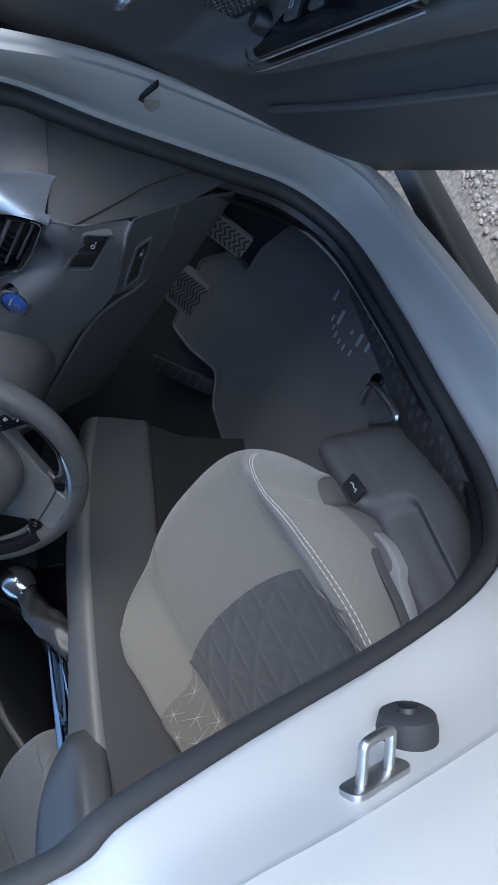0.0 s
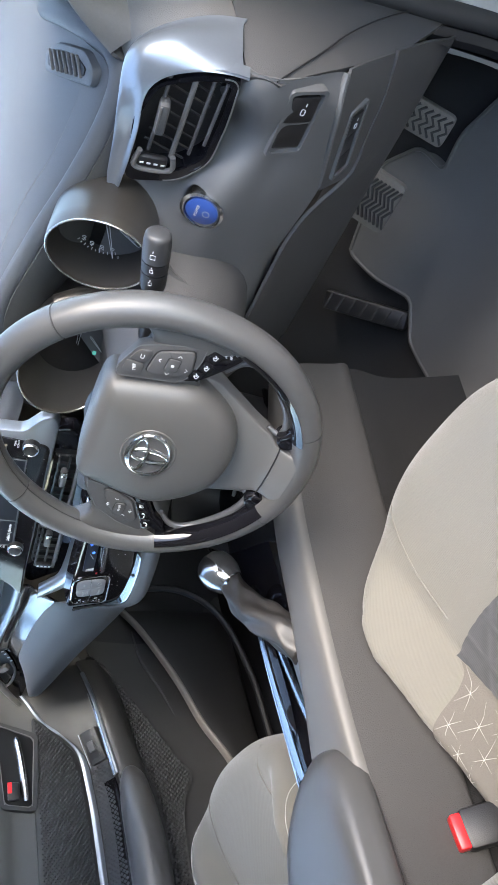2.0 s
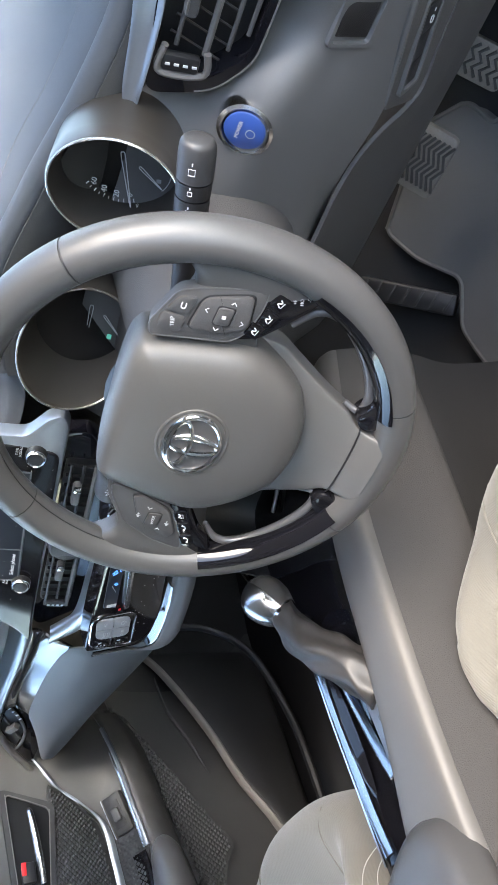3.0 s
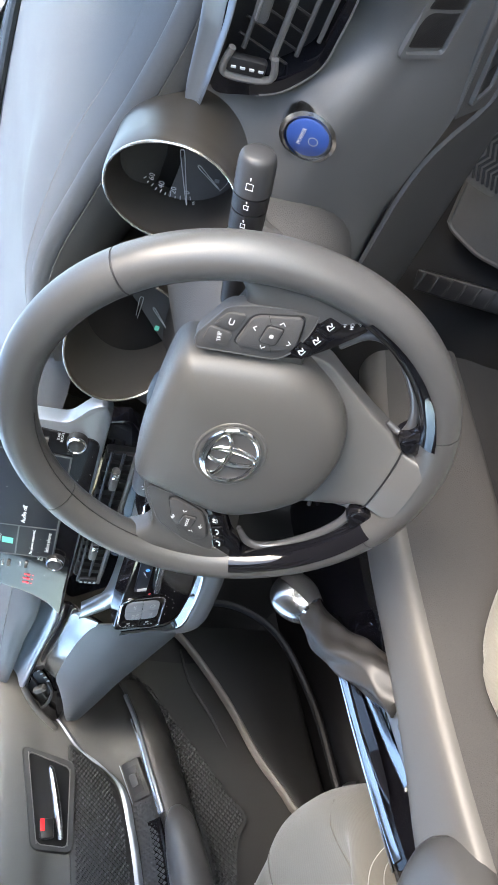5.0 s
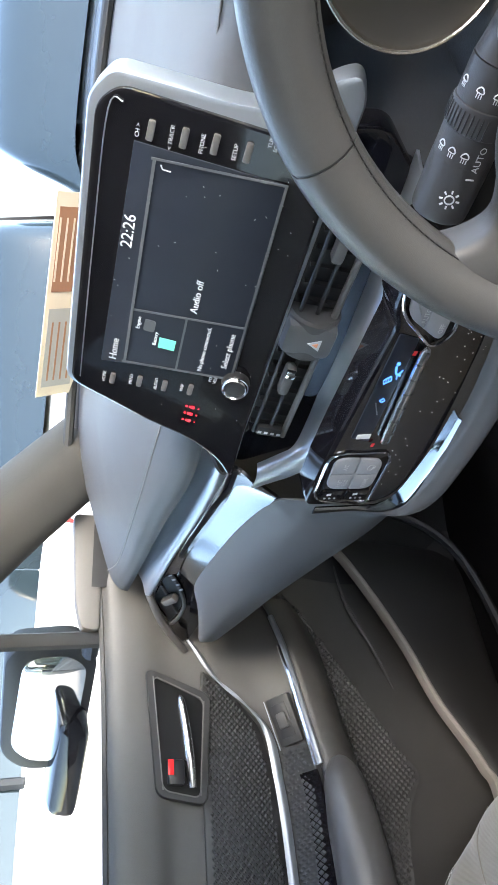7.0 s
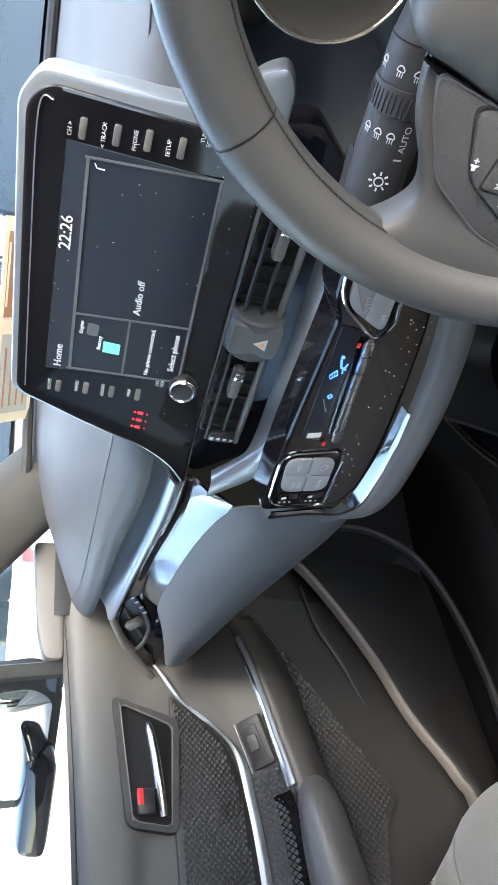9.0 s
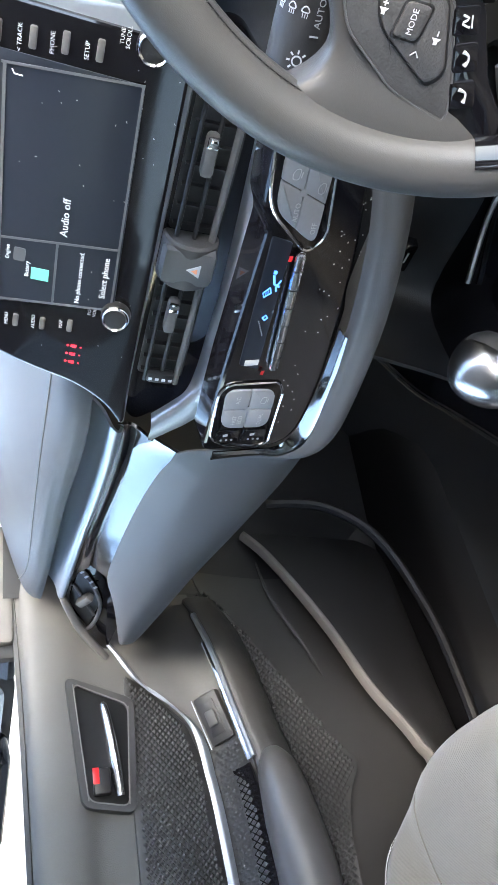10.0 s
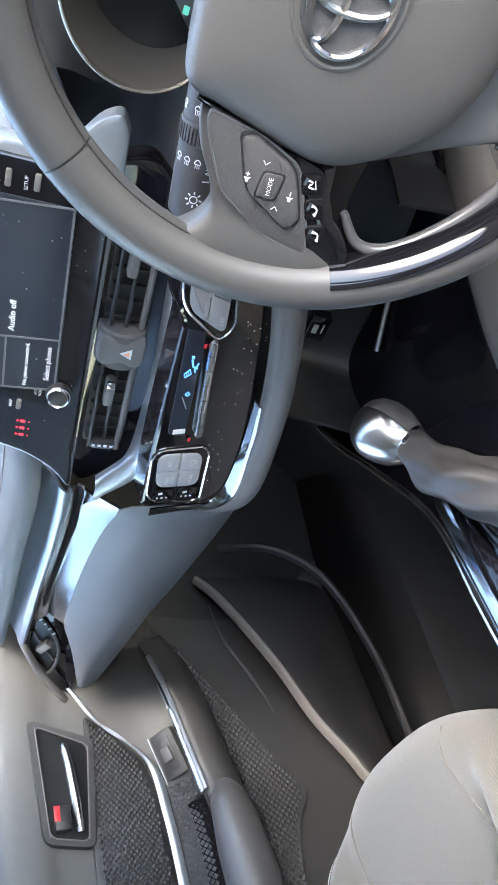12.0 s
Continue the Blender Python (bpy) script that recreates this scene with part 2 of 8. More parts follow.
def tube(points, radius, n=0, sides=10, closed=False, flat=1.0, smooth=True):
    """A round bar along a line; radius may be a list; flat squeezes it across."""
    pts = smooth_line(points, n or 6 * len(points), closed) if smooth else [Vector(p) for p in points]
    k = len(pts)
    rad = radius if isinstance(radius, (list, tuple)) else [radius, radius]
    rows = []
    side = None
    for i, p in enumerate(pts):
        a, b = (pts[(i - 1) % k], pts[(i + 1) % k]) if closed else (pts[max(0, i - 1)], pts[min(k - 1, i + 1)])
        d = (b - a).normalized()
        if side is None:
            side = d.cross(Vector((0, 0, 1)) if abs(d.z) < 0.9 else Vector((1, 0, 0))).normalized()
        side = (side - d * side.dot(d)).normalized()
        up = d.cross(side)
        u = i / max(1, k - 1) * (len(rad) - 1)
        j = min(int(u), len(rad) - 2)
        r = rad[j] + (rad[j + 1] - rad[j]) * (u - j)
        rows.append([p + r * (math.cos(2 * math.pi * s / sides) * side + flat * math.sin(2 * math.pi * s / sides) * up) for s in range(sides)])
    return grid(rows, closed, True, not closed)


def rounded(poly, r, n=5):
    """A polygon with rounded corners."""
    out = []
    k = len(poly)
    for i in range(k):
        p, a, b = (Vector(poly[j % k]) for j in (i, i - 1, i + 1))
        rr = min(r, 0.45 * (a - p).length, 0.45 * (b - p).length)
        s, e = p + (a - p).normalized() * rr, p + (b - p).normalized() * rr
        for q in range(n + 1):
            f = q / n
            out.append(s * (1 - f) ** 2 + 2 * p * f * (1 - f) + e * f * f)
    return out


def plate(poly, depth, m=None, bevel=0.0, r=0.0, n=5):
    """A plate: an outline in the frame m's xy, going down its -z by depth, its front rim bevelled."""
    pts = rounded(poly, r, n) if r else [Vector(p) for p in poly]
    bm = bmesh.new()
    area = sum(a.x * b.y - b.x * a.y for a, b in zip(pts, pts[1:] + pts[:1]))
    if area < 0:
        pts = pts[::-1]
    c = sum(pts, Vector((0, 0))) / len(pts)
    rings = [(0.0, -depth)]
    if bevel:
        rings += [(0.0, -bevel), (bevel * 0.3, -bevel * 0.3), (bevel, 0.0)]
    else:
        rings += [(0.0, 0.0)]
    vs = []
    k = len(pts)
    for inset, z in rings:
        row = []
        for i, p in enumerate(pts):
            d = (pts[(i + 1) % k] - pts[i - 1])
            nrm = Vector((-d.y, d.x)).normalized() if d.length > 1e-9 else Vector((0, 0))
            q = p + nrm * inset
            row.append(bm.verts.new((q.x, q.y, z)))
        vs.append(row)
    for a, b in zip(vs, vs[1:]):
        for i in range(k):
            bm.faces.new((a[i], a[(i + 1) % k], b[(i + 1) % k], b[i]))
    bm.faces.new(vs[-1]), bm.faces.new(vs[0][::-1])
    if m is not None:
        bm.transform(m)
    return bm


def frame_plate(outer, inner, depth, m=None, bevel=0.001):
    """A flat frame between two outlines with the same number of points."""
    bm = bmesh.new()
    rows = [[bm.verts.new((p[0], p[1], z)) for p in line] for line, z in ((outer, -depth), (outer, -bevel), ([(o[0] * 0.9 + i[0] * 0.1, o[1] * 0.9 + i[1] * 0.1) for o, i in zip(outer, inner)], 0), ([(o[0] * 0.1 + i[0] * 0.9, o[1] * 0.1 + i[1] * 0.9) for o, i in zip(outer, inner)], 0), (inner, -bevel), (inner, -depth))]
    k = len(outer)
    for a, b in zip(rows, rows[1:] + rows[:1]):
        for i in range(k):
            bm.faces.new((a[i], a[(i + 1) % k], b[(i + 1) % k], b[i]))
    if m is not None:
        bm.transform(m)
    return bm


def rect(x0, y0, x1, y1):
    return [(x0, y0), (x1, y0), (x1, y1), (x0, y1)]


def box(lo, hi, bevel=0.004, m=None, seg=2):
    bm = bmesh.new()
    bmesh.ops.create_cube(bm, size=1)
    for v in bm.verts:
        v.co = Vector(((lo[i] + hi[i]) / 2 + v.co[i] * (hi[i] - lo[i]) for i in range(3)))
    if bevel:
        bmesh.ops.bevel(bm, geom=bm.edges[:], offset=bevel, segments=seg, affect="EDGES", profile=0.5)
    if m is not None:
        bm.transform(m)
    return bm


def turned(profile, sides=32, m=None, cap=True):
    """A turned body: (radius, z) pairs round z."""
    rows = [[(r * math.cos(2 * math.pi * s / sides), r * math.sin(2 * math.pi * s / sides), z) for s in range(sides)] for r, z in profile]
    bm = grid(rows, False, True, cap)
    if m is not None:
        bm.transform(m)
    return bm


def axes(origin, right, up):
    """A frame with x to the right, y up and z out of the surface."""
    r = Vector(right).normalized()
    u = Vector(up)
    u = (u - r * u.dot(r)).normalized()
    n = r.cross(u)
    m = Matrix.Identity(4)
    for i, c in enumerate((r, u, n)):
        m.col[i][:3] = c
    m.translation = origin
    return m


def lettering(name, text, size, m, mat, parent, depth=0.0004, align="CENTER"):
    """Raised writing in the built-in font, as a mesh."""
    cu = bpy.data.curves.new(name, "FONT")
    cu.body, cu.size, cu.extrude, cu.align_x, cu.align_y = text, size, depth, align, "CENTER"
    cu.resolution_u = 2
    tmp = new("tmp_text", cu)
    bpy.context.view_layer.update()
    me = bpy.data.meshes.new_from_object(tmp.evaluated_get(bpy.context.evaluated_depsgraph_get()))
    bpy.data.objects.remove(tmp)
    me.name = name
    me.transform(m)
    me.materials.clear()
    me.materials.append(mat)
    ob = new(name, me)
    ob.parent = parent
    return ob


def at(m, x, y, z=0.0, turn=0.0):
    return m @ pose(x, y, z, 0, 0, turn)


def studs(sheet, y0, y1, z0, z1, dy, dz, height, inset=0.40):
    """Small raised lozenges in staggered rows; sheet(y, z) gives the depth x there, or None outside its outline."""
    pts, faces = [], []
    for j in range(int((z1 - z0) / dz * 2) + 1):
        for i in range(int((y1 - y0) / dy) + 1):
            y, z = y0 + dy * (i + 0.5 * (j % 2)), z0 + 0.5 * dz * j
            ring = [(y + a * dy, z + b * dz) for a, b in ((inset, 0), (0, inset), (-inset, 0), (0, -inset))]
            xs = [sheet(*q) for q in ring + [(y, z)]]
            if None in xs:
                continue
            k = len(pts)
            pts += [(x, *q) for x, q in zip(xs, ring)]
            pts += [(xs[4] + height, y + (q[0] - y) * 0.30, z + (q[1] - z) * 0.30) for q in ring]
            faces += [[k + a, k + (a + 1) % 4, k + 4 + (a + 1) % 4, k + 4 + a] for a in range(4)] + [[k + 4, k + 5, k + 6, k + 7]]
    bm = bmesh.new()
    vs = [bm.verts.new(q) for q in pts]
    for f in faces:
        bm.faces.new([vs[a] for a in f])
    return bm


def between(rows, inner=0.0):
    """A sheet for studs(): rows of (y, z low, z high, x low, x high), ordered along y."""
    rows = sorted(rows)

    def sheet(y, z):
        for a, b in zip(rows, rows[1:]):
            if a[0] <= y <= b[0]:
                f = (y - a[0]) / (b[0] - a[0])
                lo, hi, xl, xh = [p + (q - p) * f for p, q in zip(a[1:], b[1:])]
                if not lo + inner < z < hi - inner:
                    return None
                return xl + (xh - xl) * (z - lo) / (hi - lo)
        return None
    return sheet


def join_pieces(pieces):
    """One bmesh out of several."""
    bm = bmesh.new()
    for piece in pieces:
        me = bpy.data.meshes.new("piece")
        piece.to_mesh(me)
        piece.free()
        bm.from_mesh(me)
        bpy.data.meshes.remove(me)
    return bm

# ---------------------------------------------------------------- the shell of the car and the ground
def structure(name, label, category):
    return thing(name, label, category, kind="structure")


def build_ground():
    n = 24
    bm = bmesh.new()
    bmesh.ops.create_grid(bm, x_segments=n, y_segments=n, size=300)
    ob = part("ground", bm, M_GRAVEL)
    tagged(ob, "fawn gravel ground of a car park", "ground", kind="structure")
    rng = np.random.default_rng(3)
    n = 5200
    spots = np.stack([rng.uniform(0.72, 1.25, n), rng.uniform(0.35, 1.35, n)], 1)
    rad = rng.uniform(0.0025, 0.0085, n)
    unit = np.array([(1, 0, 0), (0, 1, 0), (-1, 0, 0), (0, -1, 0), (0, 0, 0.7), (0, 0, -0.7), (0.7, 0.7, 0.35), (-0.7, 0.6, 0.35), (-0.65, -0.7, 0.35), (0.7, -0.65, 0.35)])
    hull = bmesh.new()
    vs = [hull.verts.new(p) for p in unit]
    bmesh.ops.convex_hull(hull, input=vs)
    hull.verts.ensure_lookup_table()
    tri = [[v.index for v in f.verts] for f in hull.faces]
    hull.free()
    turn = rng.uniform(0, 6.28, n)
    flat = rng.uniform(0.6, 1.1, (n, 1, 3))
    cs, sn = np.cos(turn)[:, None], np.sin(turn)[:, None]
    local = unit[None] * flat * rad[:, None, None]
    pts = np.stack([local[..., 0] * cs - local[..., 1] * sn + spots[:, :1], local[..., 0] * sn + local[..., 1] * cs + spots[:, 1:], local[..., 2] + rad[:, None] * 0.35], 2).reshape(-1, 3)
    me = bpy.data.meshes.new("pebbles")
    me.from_pydata(pts.tolist(), [], [[i + 10 * k for i in f] for k in range(n) for f in tri])
    me.materials.append(M_PEBBLE)
    tagged(new("pebbles", me), "loose fawn and grey pebbles on the gravel", "pebbles", kind="stuff")
    road = part("road", box((-40, 2.6, -0.02), (40, 9.0, 0.012), 0.004), M_ASPHALT)
    tagged(road, "dark worn asphalt lane ahead of the car", "road", kind="structure")


def build_body():
    """The white frame round the driver's door opening, with its rubber seal."""
    inner = [(0.70, 0.30, 1.07), (0.70, 0.373, 0.96), (0.70, 0.384, 0.81), (0.70, 0.405, 0.636), (0.70, 0.415, 0.50), (0.70, 0.351, 0.407), (0.70, 0.216, 0.367), (0.70, 0.067, 0.342), (0.705, -0.076, 0.330), (0.745, -0.215, 0.42),
             (0.785, -0.315, 0.555), (0.79, -0.384, 0.692), (0.79, -0.452, 0.861), (0.785, -0.491, 0.952), (0.775, -0.516, 1.0), (0.73, -0.56, 1.2), (0.70, -0.57, 1.36), (0.66, -0.45, 1.45), (0.66, -0.1, 1.43), (0.68, 0.12, 1.27)]
    outer = [(0.785, 0.20, 1.12), (0.785, 0.285, 0.985), (0.785, 0.345, 0.85), (0.785, 0.372, 0.66), (0.785, 0.38, 0.47), (0.78, 0.287, 0.395), (0.785, 0.154, 0.350), (0.79, 0.03, 0.325), (0.80, -0.11, 0.31), (0.83, -0.27, 0.38),
             (0.85, -0.40, 0.55), (0.85, -0.451, 0.667), (0.85, -0.505, 0.835), (0.84, -0.535, 0.937), (0.83, -0.57, 1.0), (0.79, -0.63, 1.2), (0.75, -0.65, 1.40), (0.70, -0.5, 1.50), (0.70, -0.1, 1.48), (0.73, 0.1, 1.33)]
    c = (-0.05, 0.9)
    rows = []
    for (x, y, z), (ox, oy, oz) in zip(inner, outer):
        d = Vector((y - c[0], z - c[1])).normalized()
        rear = 1.0 if x > 0.73 and y < -0.1 else 0.0
        rows.append([(x - 0.06, y + d.x * 0.03, z + d.y * 0.02), (x, y, z), (x + 0.015, y - d.x * 0.003, z - d.y * 0.003), ((x + ox) / 2, (y + oy) / 2, (z + oz) / 2), (ox, oy, oz),
                     (ox + 0.006, oy + d.x * 0.008, oz + d.y * 0.008), (ox + 0.012 + 0.01 * rear, oy + d.x * (0.06 if rear else 0.012), oz + d.y * 0.02), (ox + 0.014 + 0.03 * rear, oy + d.x * (0.30 if rear else 0.02), oz + d.y * 0.05)])
    k = len(rows)
    fine = [smooth_line([r[j] for r in rows], 120, True) for j in range(8)]
    bm = grid([smooth_line([fine[j][i] for j in range(8)], 24) for i in range(120)], True, False)
    body = structure("body_side", "white painted steel body round the open doorway", "car body")
    part("door_frame", bm, M_BODY, body)
    seal = tube([(x - 0.006, y - 0.008 * (Vector((y - c[0], z - c[1])).normalized().x), z - 0.008 * (Vector((y - c[0], z - c[1])).normalized().y)) for x, y, z in inner], 0.013, 140, 10, True)
    part("door_seal", seal, M_RUBBER, body, "black rubber door seal")
    lip = [(x - 0.03, y + 0.004, z) for x, y, z in inner]
    part("seal_lip", tube(lip, 0.014, 140, 8, True), M_BLACK, body, "black inner trim lip")
    # dark skirt under the sill
    bm = skin([[(0.765, y, 0.31), (0.786, y, 0.300), (0.795, y, 0.275), (0.788, y, 0.22), (0.75, y, 0.17)] for y in (0.9, 0.5, 0.0, -0.5, -1.2)], 16, 12)
    part("side_skirt", bm, M_BLACK, body, "black plastic side skirt")
    # latch loop, bolts and bump stop on the rear pillar
    lat = thing("latch_striker", "zinc-plated steel latch loop on the white pillar", "latch")
    nrm = Vector((0.62, 0.78, 0.12)).normalized()
    b0 = Vector((0.840, -0.487, 0.808))
    up = Vector((0.0, -0.30, 0.95))
    part("base_plate", plate(rect(-0.028, -0.009, 0.028, 0.009), 0.010, axes(b0 + nrm * 0.004, up, nrm.cross(up)), 0.001, 0.010), M_STEEL, lat)
    d1 = up.normalized() * 0.0135
    part("loop", tube([b0 + d1, b0 + d1 + nrm * 0.020, b0 + d1 * 0.8 + nrm * 0.027, b0 - d1 * 0.8 + nrm * 0.027, b0 - d1 + nrm * 0.020, b0 - d1], 0.0036, 40, 10), M_STEEL, lat)
    stop = thing("bump_stop", "round black rubber door bump stop on the white pillar", "bump stop")
    bs = axes((0.831, -0.452, 0.757), up, nrm.cross(up))
    part("stop", turned([(0.0, 0.012), (0.014, 0.012), (0.019, 0.009), (0.021, 0.0), (0.021, -0.02), (0.0, -0.02)], 28, bs, False), M_RUBBER, stop)
    part("core", turned([(0.0, 0.016), (0.007, 0.015), (0.009, 0.010), (0.0, 0.006)], 20, bs, False), M_BLACK, stop)
    # check strap bolt on the front pillar
    cs = thing("check_strap", "door check strap and bolt on the front pillar", "door strap")
    part("bracket", box((-0.008, -0.006, 0), (0.008, 0.006, 0.010), 0.003, axes((0.764, 0.362, 0.802), (0.1, 0, 1), (1, 0.1, 0))), M_BRACKET, cs)
    part("bolt", turned([(0.0, 0.02), (0.007, 0.02), (0.008, 0.012), (0.011, 0.010), (0.011, 0.0), (0, 0)], 6, axes((0.762, 0.362, 0.786), (0.1, 0, 1), (1, 0.1, 0)), False), M_STEEL, cs)
    part("strap", tube([(0.766, 0.360, 0.804), (0.778, 0.352, 0.803), (0.800, 0.338, 0.802)], 0.006, 12, 8, flat=0.4), M_BLACK, cs)


def build_floor():
    prof = [(-1.9, 0.34), (-0.9, 0.31), (0.0, 0.305), (0.40, 0.308), (0.50, 0.335), (0.60, 0.40), (0.72, 0.50), (0.86, 0.66), (0.95, 0.95)]
    rows = [[(x, y, z - 0.024 + (0.02 if abs(x) > 0.6 else 0)) for y, z in prof] for x in (-0.70, -0.62, -0.3, 0, 0.3, 0.62, 0.70)]
    ob = part("floor", slab(rows, 24, 40, 0.02), M_CARPET)
    tagged(ob, "charcoal moulded carpet of the car floor", "floor", kind="structure")
    # scuff plate along the sill and kick panel
    bm = skin([[(0.60, y, 0.325), (0.635, y, 0.335), (0.66, y, 0.345), (0.685, y, 0.35)] for y in (0.36, 0.2, 0.0, -0.15, -0.25)], 20, 10)
    ob = part("sill_trim", bm, M_LOZENGE)
    tagged(ob, "black textured plastic sill trim with raised pads", "trim", kind="structure")
    pad = box((-0.0075, -0.0055, 0), (0.0075, 0.0055, 0.0022), 0.002)
    first = part("raised_pad", pad, M_SHROUD, ob)
    spots = [(0.628 + 0.021 * k, 0.30 - 0.026 * i + 0.013 * (k % 2)) for i in range(17) for k in range(3)]
    first.matrix_world = pose(*spots[0], 0.3335, 0, -14, 20)
    for x, y in spots[1:]:
        again = new("raised_pad", first.data)
        again.parent = ob
        again.matrix_world = pose(x, y, 0.334 + 0.36 * (x - 0.63), 0, -20, 20)
    bm = skin([[(0.675, 0.36, z), (0.655, 0.42, z), (0.63, 0.55, z), (0.60, 0.8, z)] for z in (0.32, 0.45, 0.60, 0.72)], 10, 12)
    ob = part("kick_panel", bm, M_BLACK)
    tagged(ob, "black plastic kick panel beside the pedals", "trim", kind="structure")
    bm = skin([[(-0.706, 0.26, z), (-0.695, 0.34, z), (-0.68, 0.5, z), (-0.64, 0.95, z)] for z in (0.30, 0.5, 0.8, 1.0)], 10, 12)
    ob = part("kick_panel_left", bm, M_BLACK)
    tagged(ob, "black plastic kick panel under the glovebox", "trim", kind="structure")
    bm = skin([[(-0.74, y, 0.40), (-0.68, y, 0.375), (-0.60, y, 0.345), (-0.56, y, 0.30)] for y in (0.6, 0.2, -0.3, -0.8)], 14, 10)
    ob = part("sill_trim_left", bm, M_WELL)
    tagged(ob, "black plastic sill trim under the closed door", "trim", kind="structure")


def build_shell():
    """Roof, pillars, glass and rear, closing the cabin."""
    rows = [[(x, y, 1.47 - 0.05 * (x / 0.62) ** 2 - (0.04 if y > 0.05 else 0)) for x in (-0.62, -0.3, 0, 0.3, 0.62)] for y in (0.10, -0.3, -0.9, -1.6, -1.95)]
    ob = part("ceiling", slab(rows, 14, 14, 0.03), M_HEADLINER)
    tagged(ob, "pale grey cloth headliner of the car roof", "ceiling", kind="structure")
    # windscreen
    base = lambda x: (0.86 - 0.42 * (abs(x) / 0.68) ** 2.2, 1.065 - 0.02 * (abs(x) / 0.68) ** 2)
    top = lambda x: (0.12 - 0.10 * (abs(x) / 0.6) ** 2, 1.43)
    rows = []
    for f in (0, 0.5, 1):
        rows.append([(x * (0.70 + (0.62 - 0.70) * f), base(x * 0.7)[0] * (1 - f) + top(x * 0.6)[0] * f, base(x * 0.7)[1] * (1 - f) + top(x * 0.6)[1] * f) for x in (-1, -0.6, -0.2, 0.2, 0.6, 1)])
    ws = structure("windscreen", "clear laminated windscreen with a black edge band", "windscreen")
    pane = part("pane", slab(rows, 10, 20, 0.005), M_GLASS, ws)
    pane.visible_shadow = False
    edge = [(x, base(x)[0] - 0.005, base(x)[1] + 0.004) for x in (-0.69, -0.5, -0.25, 0, 0.25, 0.5, 0.69)]
    part("lower_seal", tube(edge, 0.008, 40, 8), M_RUBBER, ws, "black rubber lower edge")
    # front pillars
    for s, nm in ((-1, "pillar_left"), (1, "pillar_right")):
        a = [(s * 0.69, 0.50, 1.03), (s * 0.675, 0.33, 1.17), (s * 0.645, 0.13, 1.31), (s * 0.60, -0.05, 1.43)]
        rows = []
        for x, y, z in a:
            rows.append([(x, y + 0.05, z + 0.02), (x - s * 0.035, y + 0.03, z - 0.0), (x - s * 0.04, y - 0.02, z - 0.03), (x - s * 0.01, y - 0.06, z - 0.05), (x + s * 0.02, y - 0.06, z - 0.045), (x + s * 0.03, y, z)])
        ob = part(nm, skin(rows, 14, 24, True, True), M_PILLAR)
        tagged(ob, "grey plastic trim of the windscreen pillar", "pillar", kind="structure")
    # rear end and left side behind the passenger door
    rear = structure("rear_wall", "dark trim and rear seats closing the cabin", "rear wall")
    part("seat_back", box((-0.62, -1.55, 0.32), (0.62, -1.35, 0.98), 0.05), M_CLOTHD, rear)
    part("tailgate", box((-0.68, -2.0, 0.32), (0.68, -1.93, 1.05), 0.02), M_BLACK, rear)
    for s, nm in ((-1, "side_wall_left"), (1, "side_wall_right")):
        ob = part(nm, box((s * 0.72 - 0.03, -2.0, 0.32), (s * 0.72 + 0.03, -0.75, 1.08), 0.02), M_BLACK)
        tagged(ob, "dark trim of the rear door", "side wall", kind="structure")
        ob = part("b_pillar_left" if s < 0 else "b_pillar_right", box((s * 0.67 - 0.03, -0.80, 0.9), (s * 0.67 + 0.03, -0.62, 1.45), 0.02), M_BLACK)
        tagged(ob, "dark trim of the middle pillar", "pillar", kind="structure")
    # dark rear windows, out of view, added to cut light from behind
    for s, nm in ((-1, "window_rear_left"), (1, "window_rear_right")):
        rows = [[(s * 0.735, y, 1.07), (s * 0.70, y, 1.25), (s * 0.63, y, 1.44)] for y in (-0.76, -1.2, -1.95)]
        ob = part(nm, slab(rows, 10, 8, 0.004), M_DEEPTINT)
        tagged(ob, "unseen rear side window, tinted to dim the cabin", "window", kind="structure")
    rows = [[(x, -1.965, 1.04), (x * 0.97, -1.96, 1.25), (x * 0.93, -1.93, 1.46)] for x in (-0.68, 0.0, 0.68)]
    ob = part("window_rear", slab(rows, 10, 8, 0.004), M_PRIVACY)
    tagged(ob, "unseen rear window, tinted to dim the cabin", "window", kind="structure")
    # bulkhead and bonnet ahead
    ob = part("bulkhead", box((-0.72, 0.92, 0.25), (0.72, 0.97, 1.04), 0.01), M_BLACK)
    tagged(ob, "black bulkhead under the dashboard", "bulkhead", kind="structure")
    # unseen panel added to keep windscreen light out of the footwell
    front = ((-0.72, 0.56, 1.035), (-0.66, 0.60, 1.04), (-0.58, 0.65, 1.045), (-0.35, 0.77, 1.05), (-0.1, 0.85, 1.055), (0.15, 0.84, 1.055), (0.40, 0.71, 1.05), (0.55, 0.61, 1.035), (0.66, 0.56, 1.025), (0.72, 0.54, 1.02))
    ob = part("light_block_panel", slab([[(x, y, z), (x, y + 0.02, z - 0.04), (x, 0.92, 0.90)] for x, y, z in front], 40, 8, 0.004), M_BLACK)
    tagged(ob, "unseen black panel blocking light under the dashboard", "panel", kind="structure")
    rows = [[(x, y, z - 0.06 * (x / 0.7) ** 2) for x in (-0.75, -0.4, 0, 0.4, 0.75)] for y, z in ((0.84, 1.00), (1.1, 0.99), (1.5, 0.95), (1.85, 0.86), (1.95, 0.6), (1.98, 0.3))]
    ob = part("bonnet", slab(rows, 20, 16, 0.01), M_BODY)
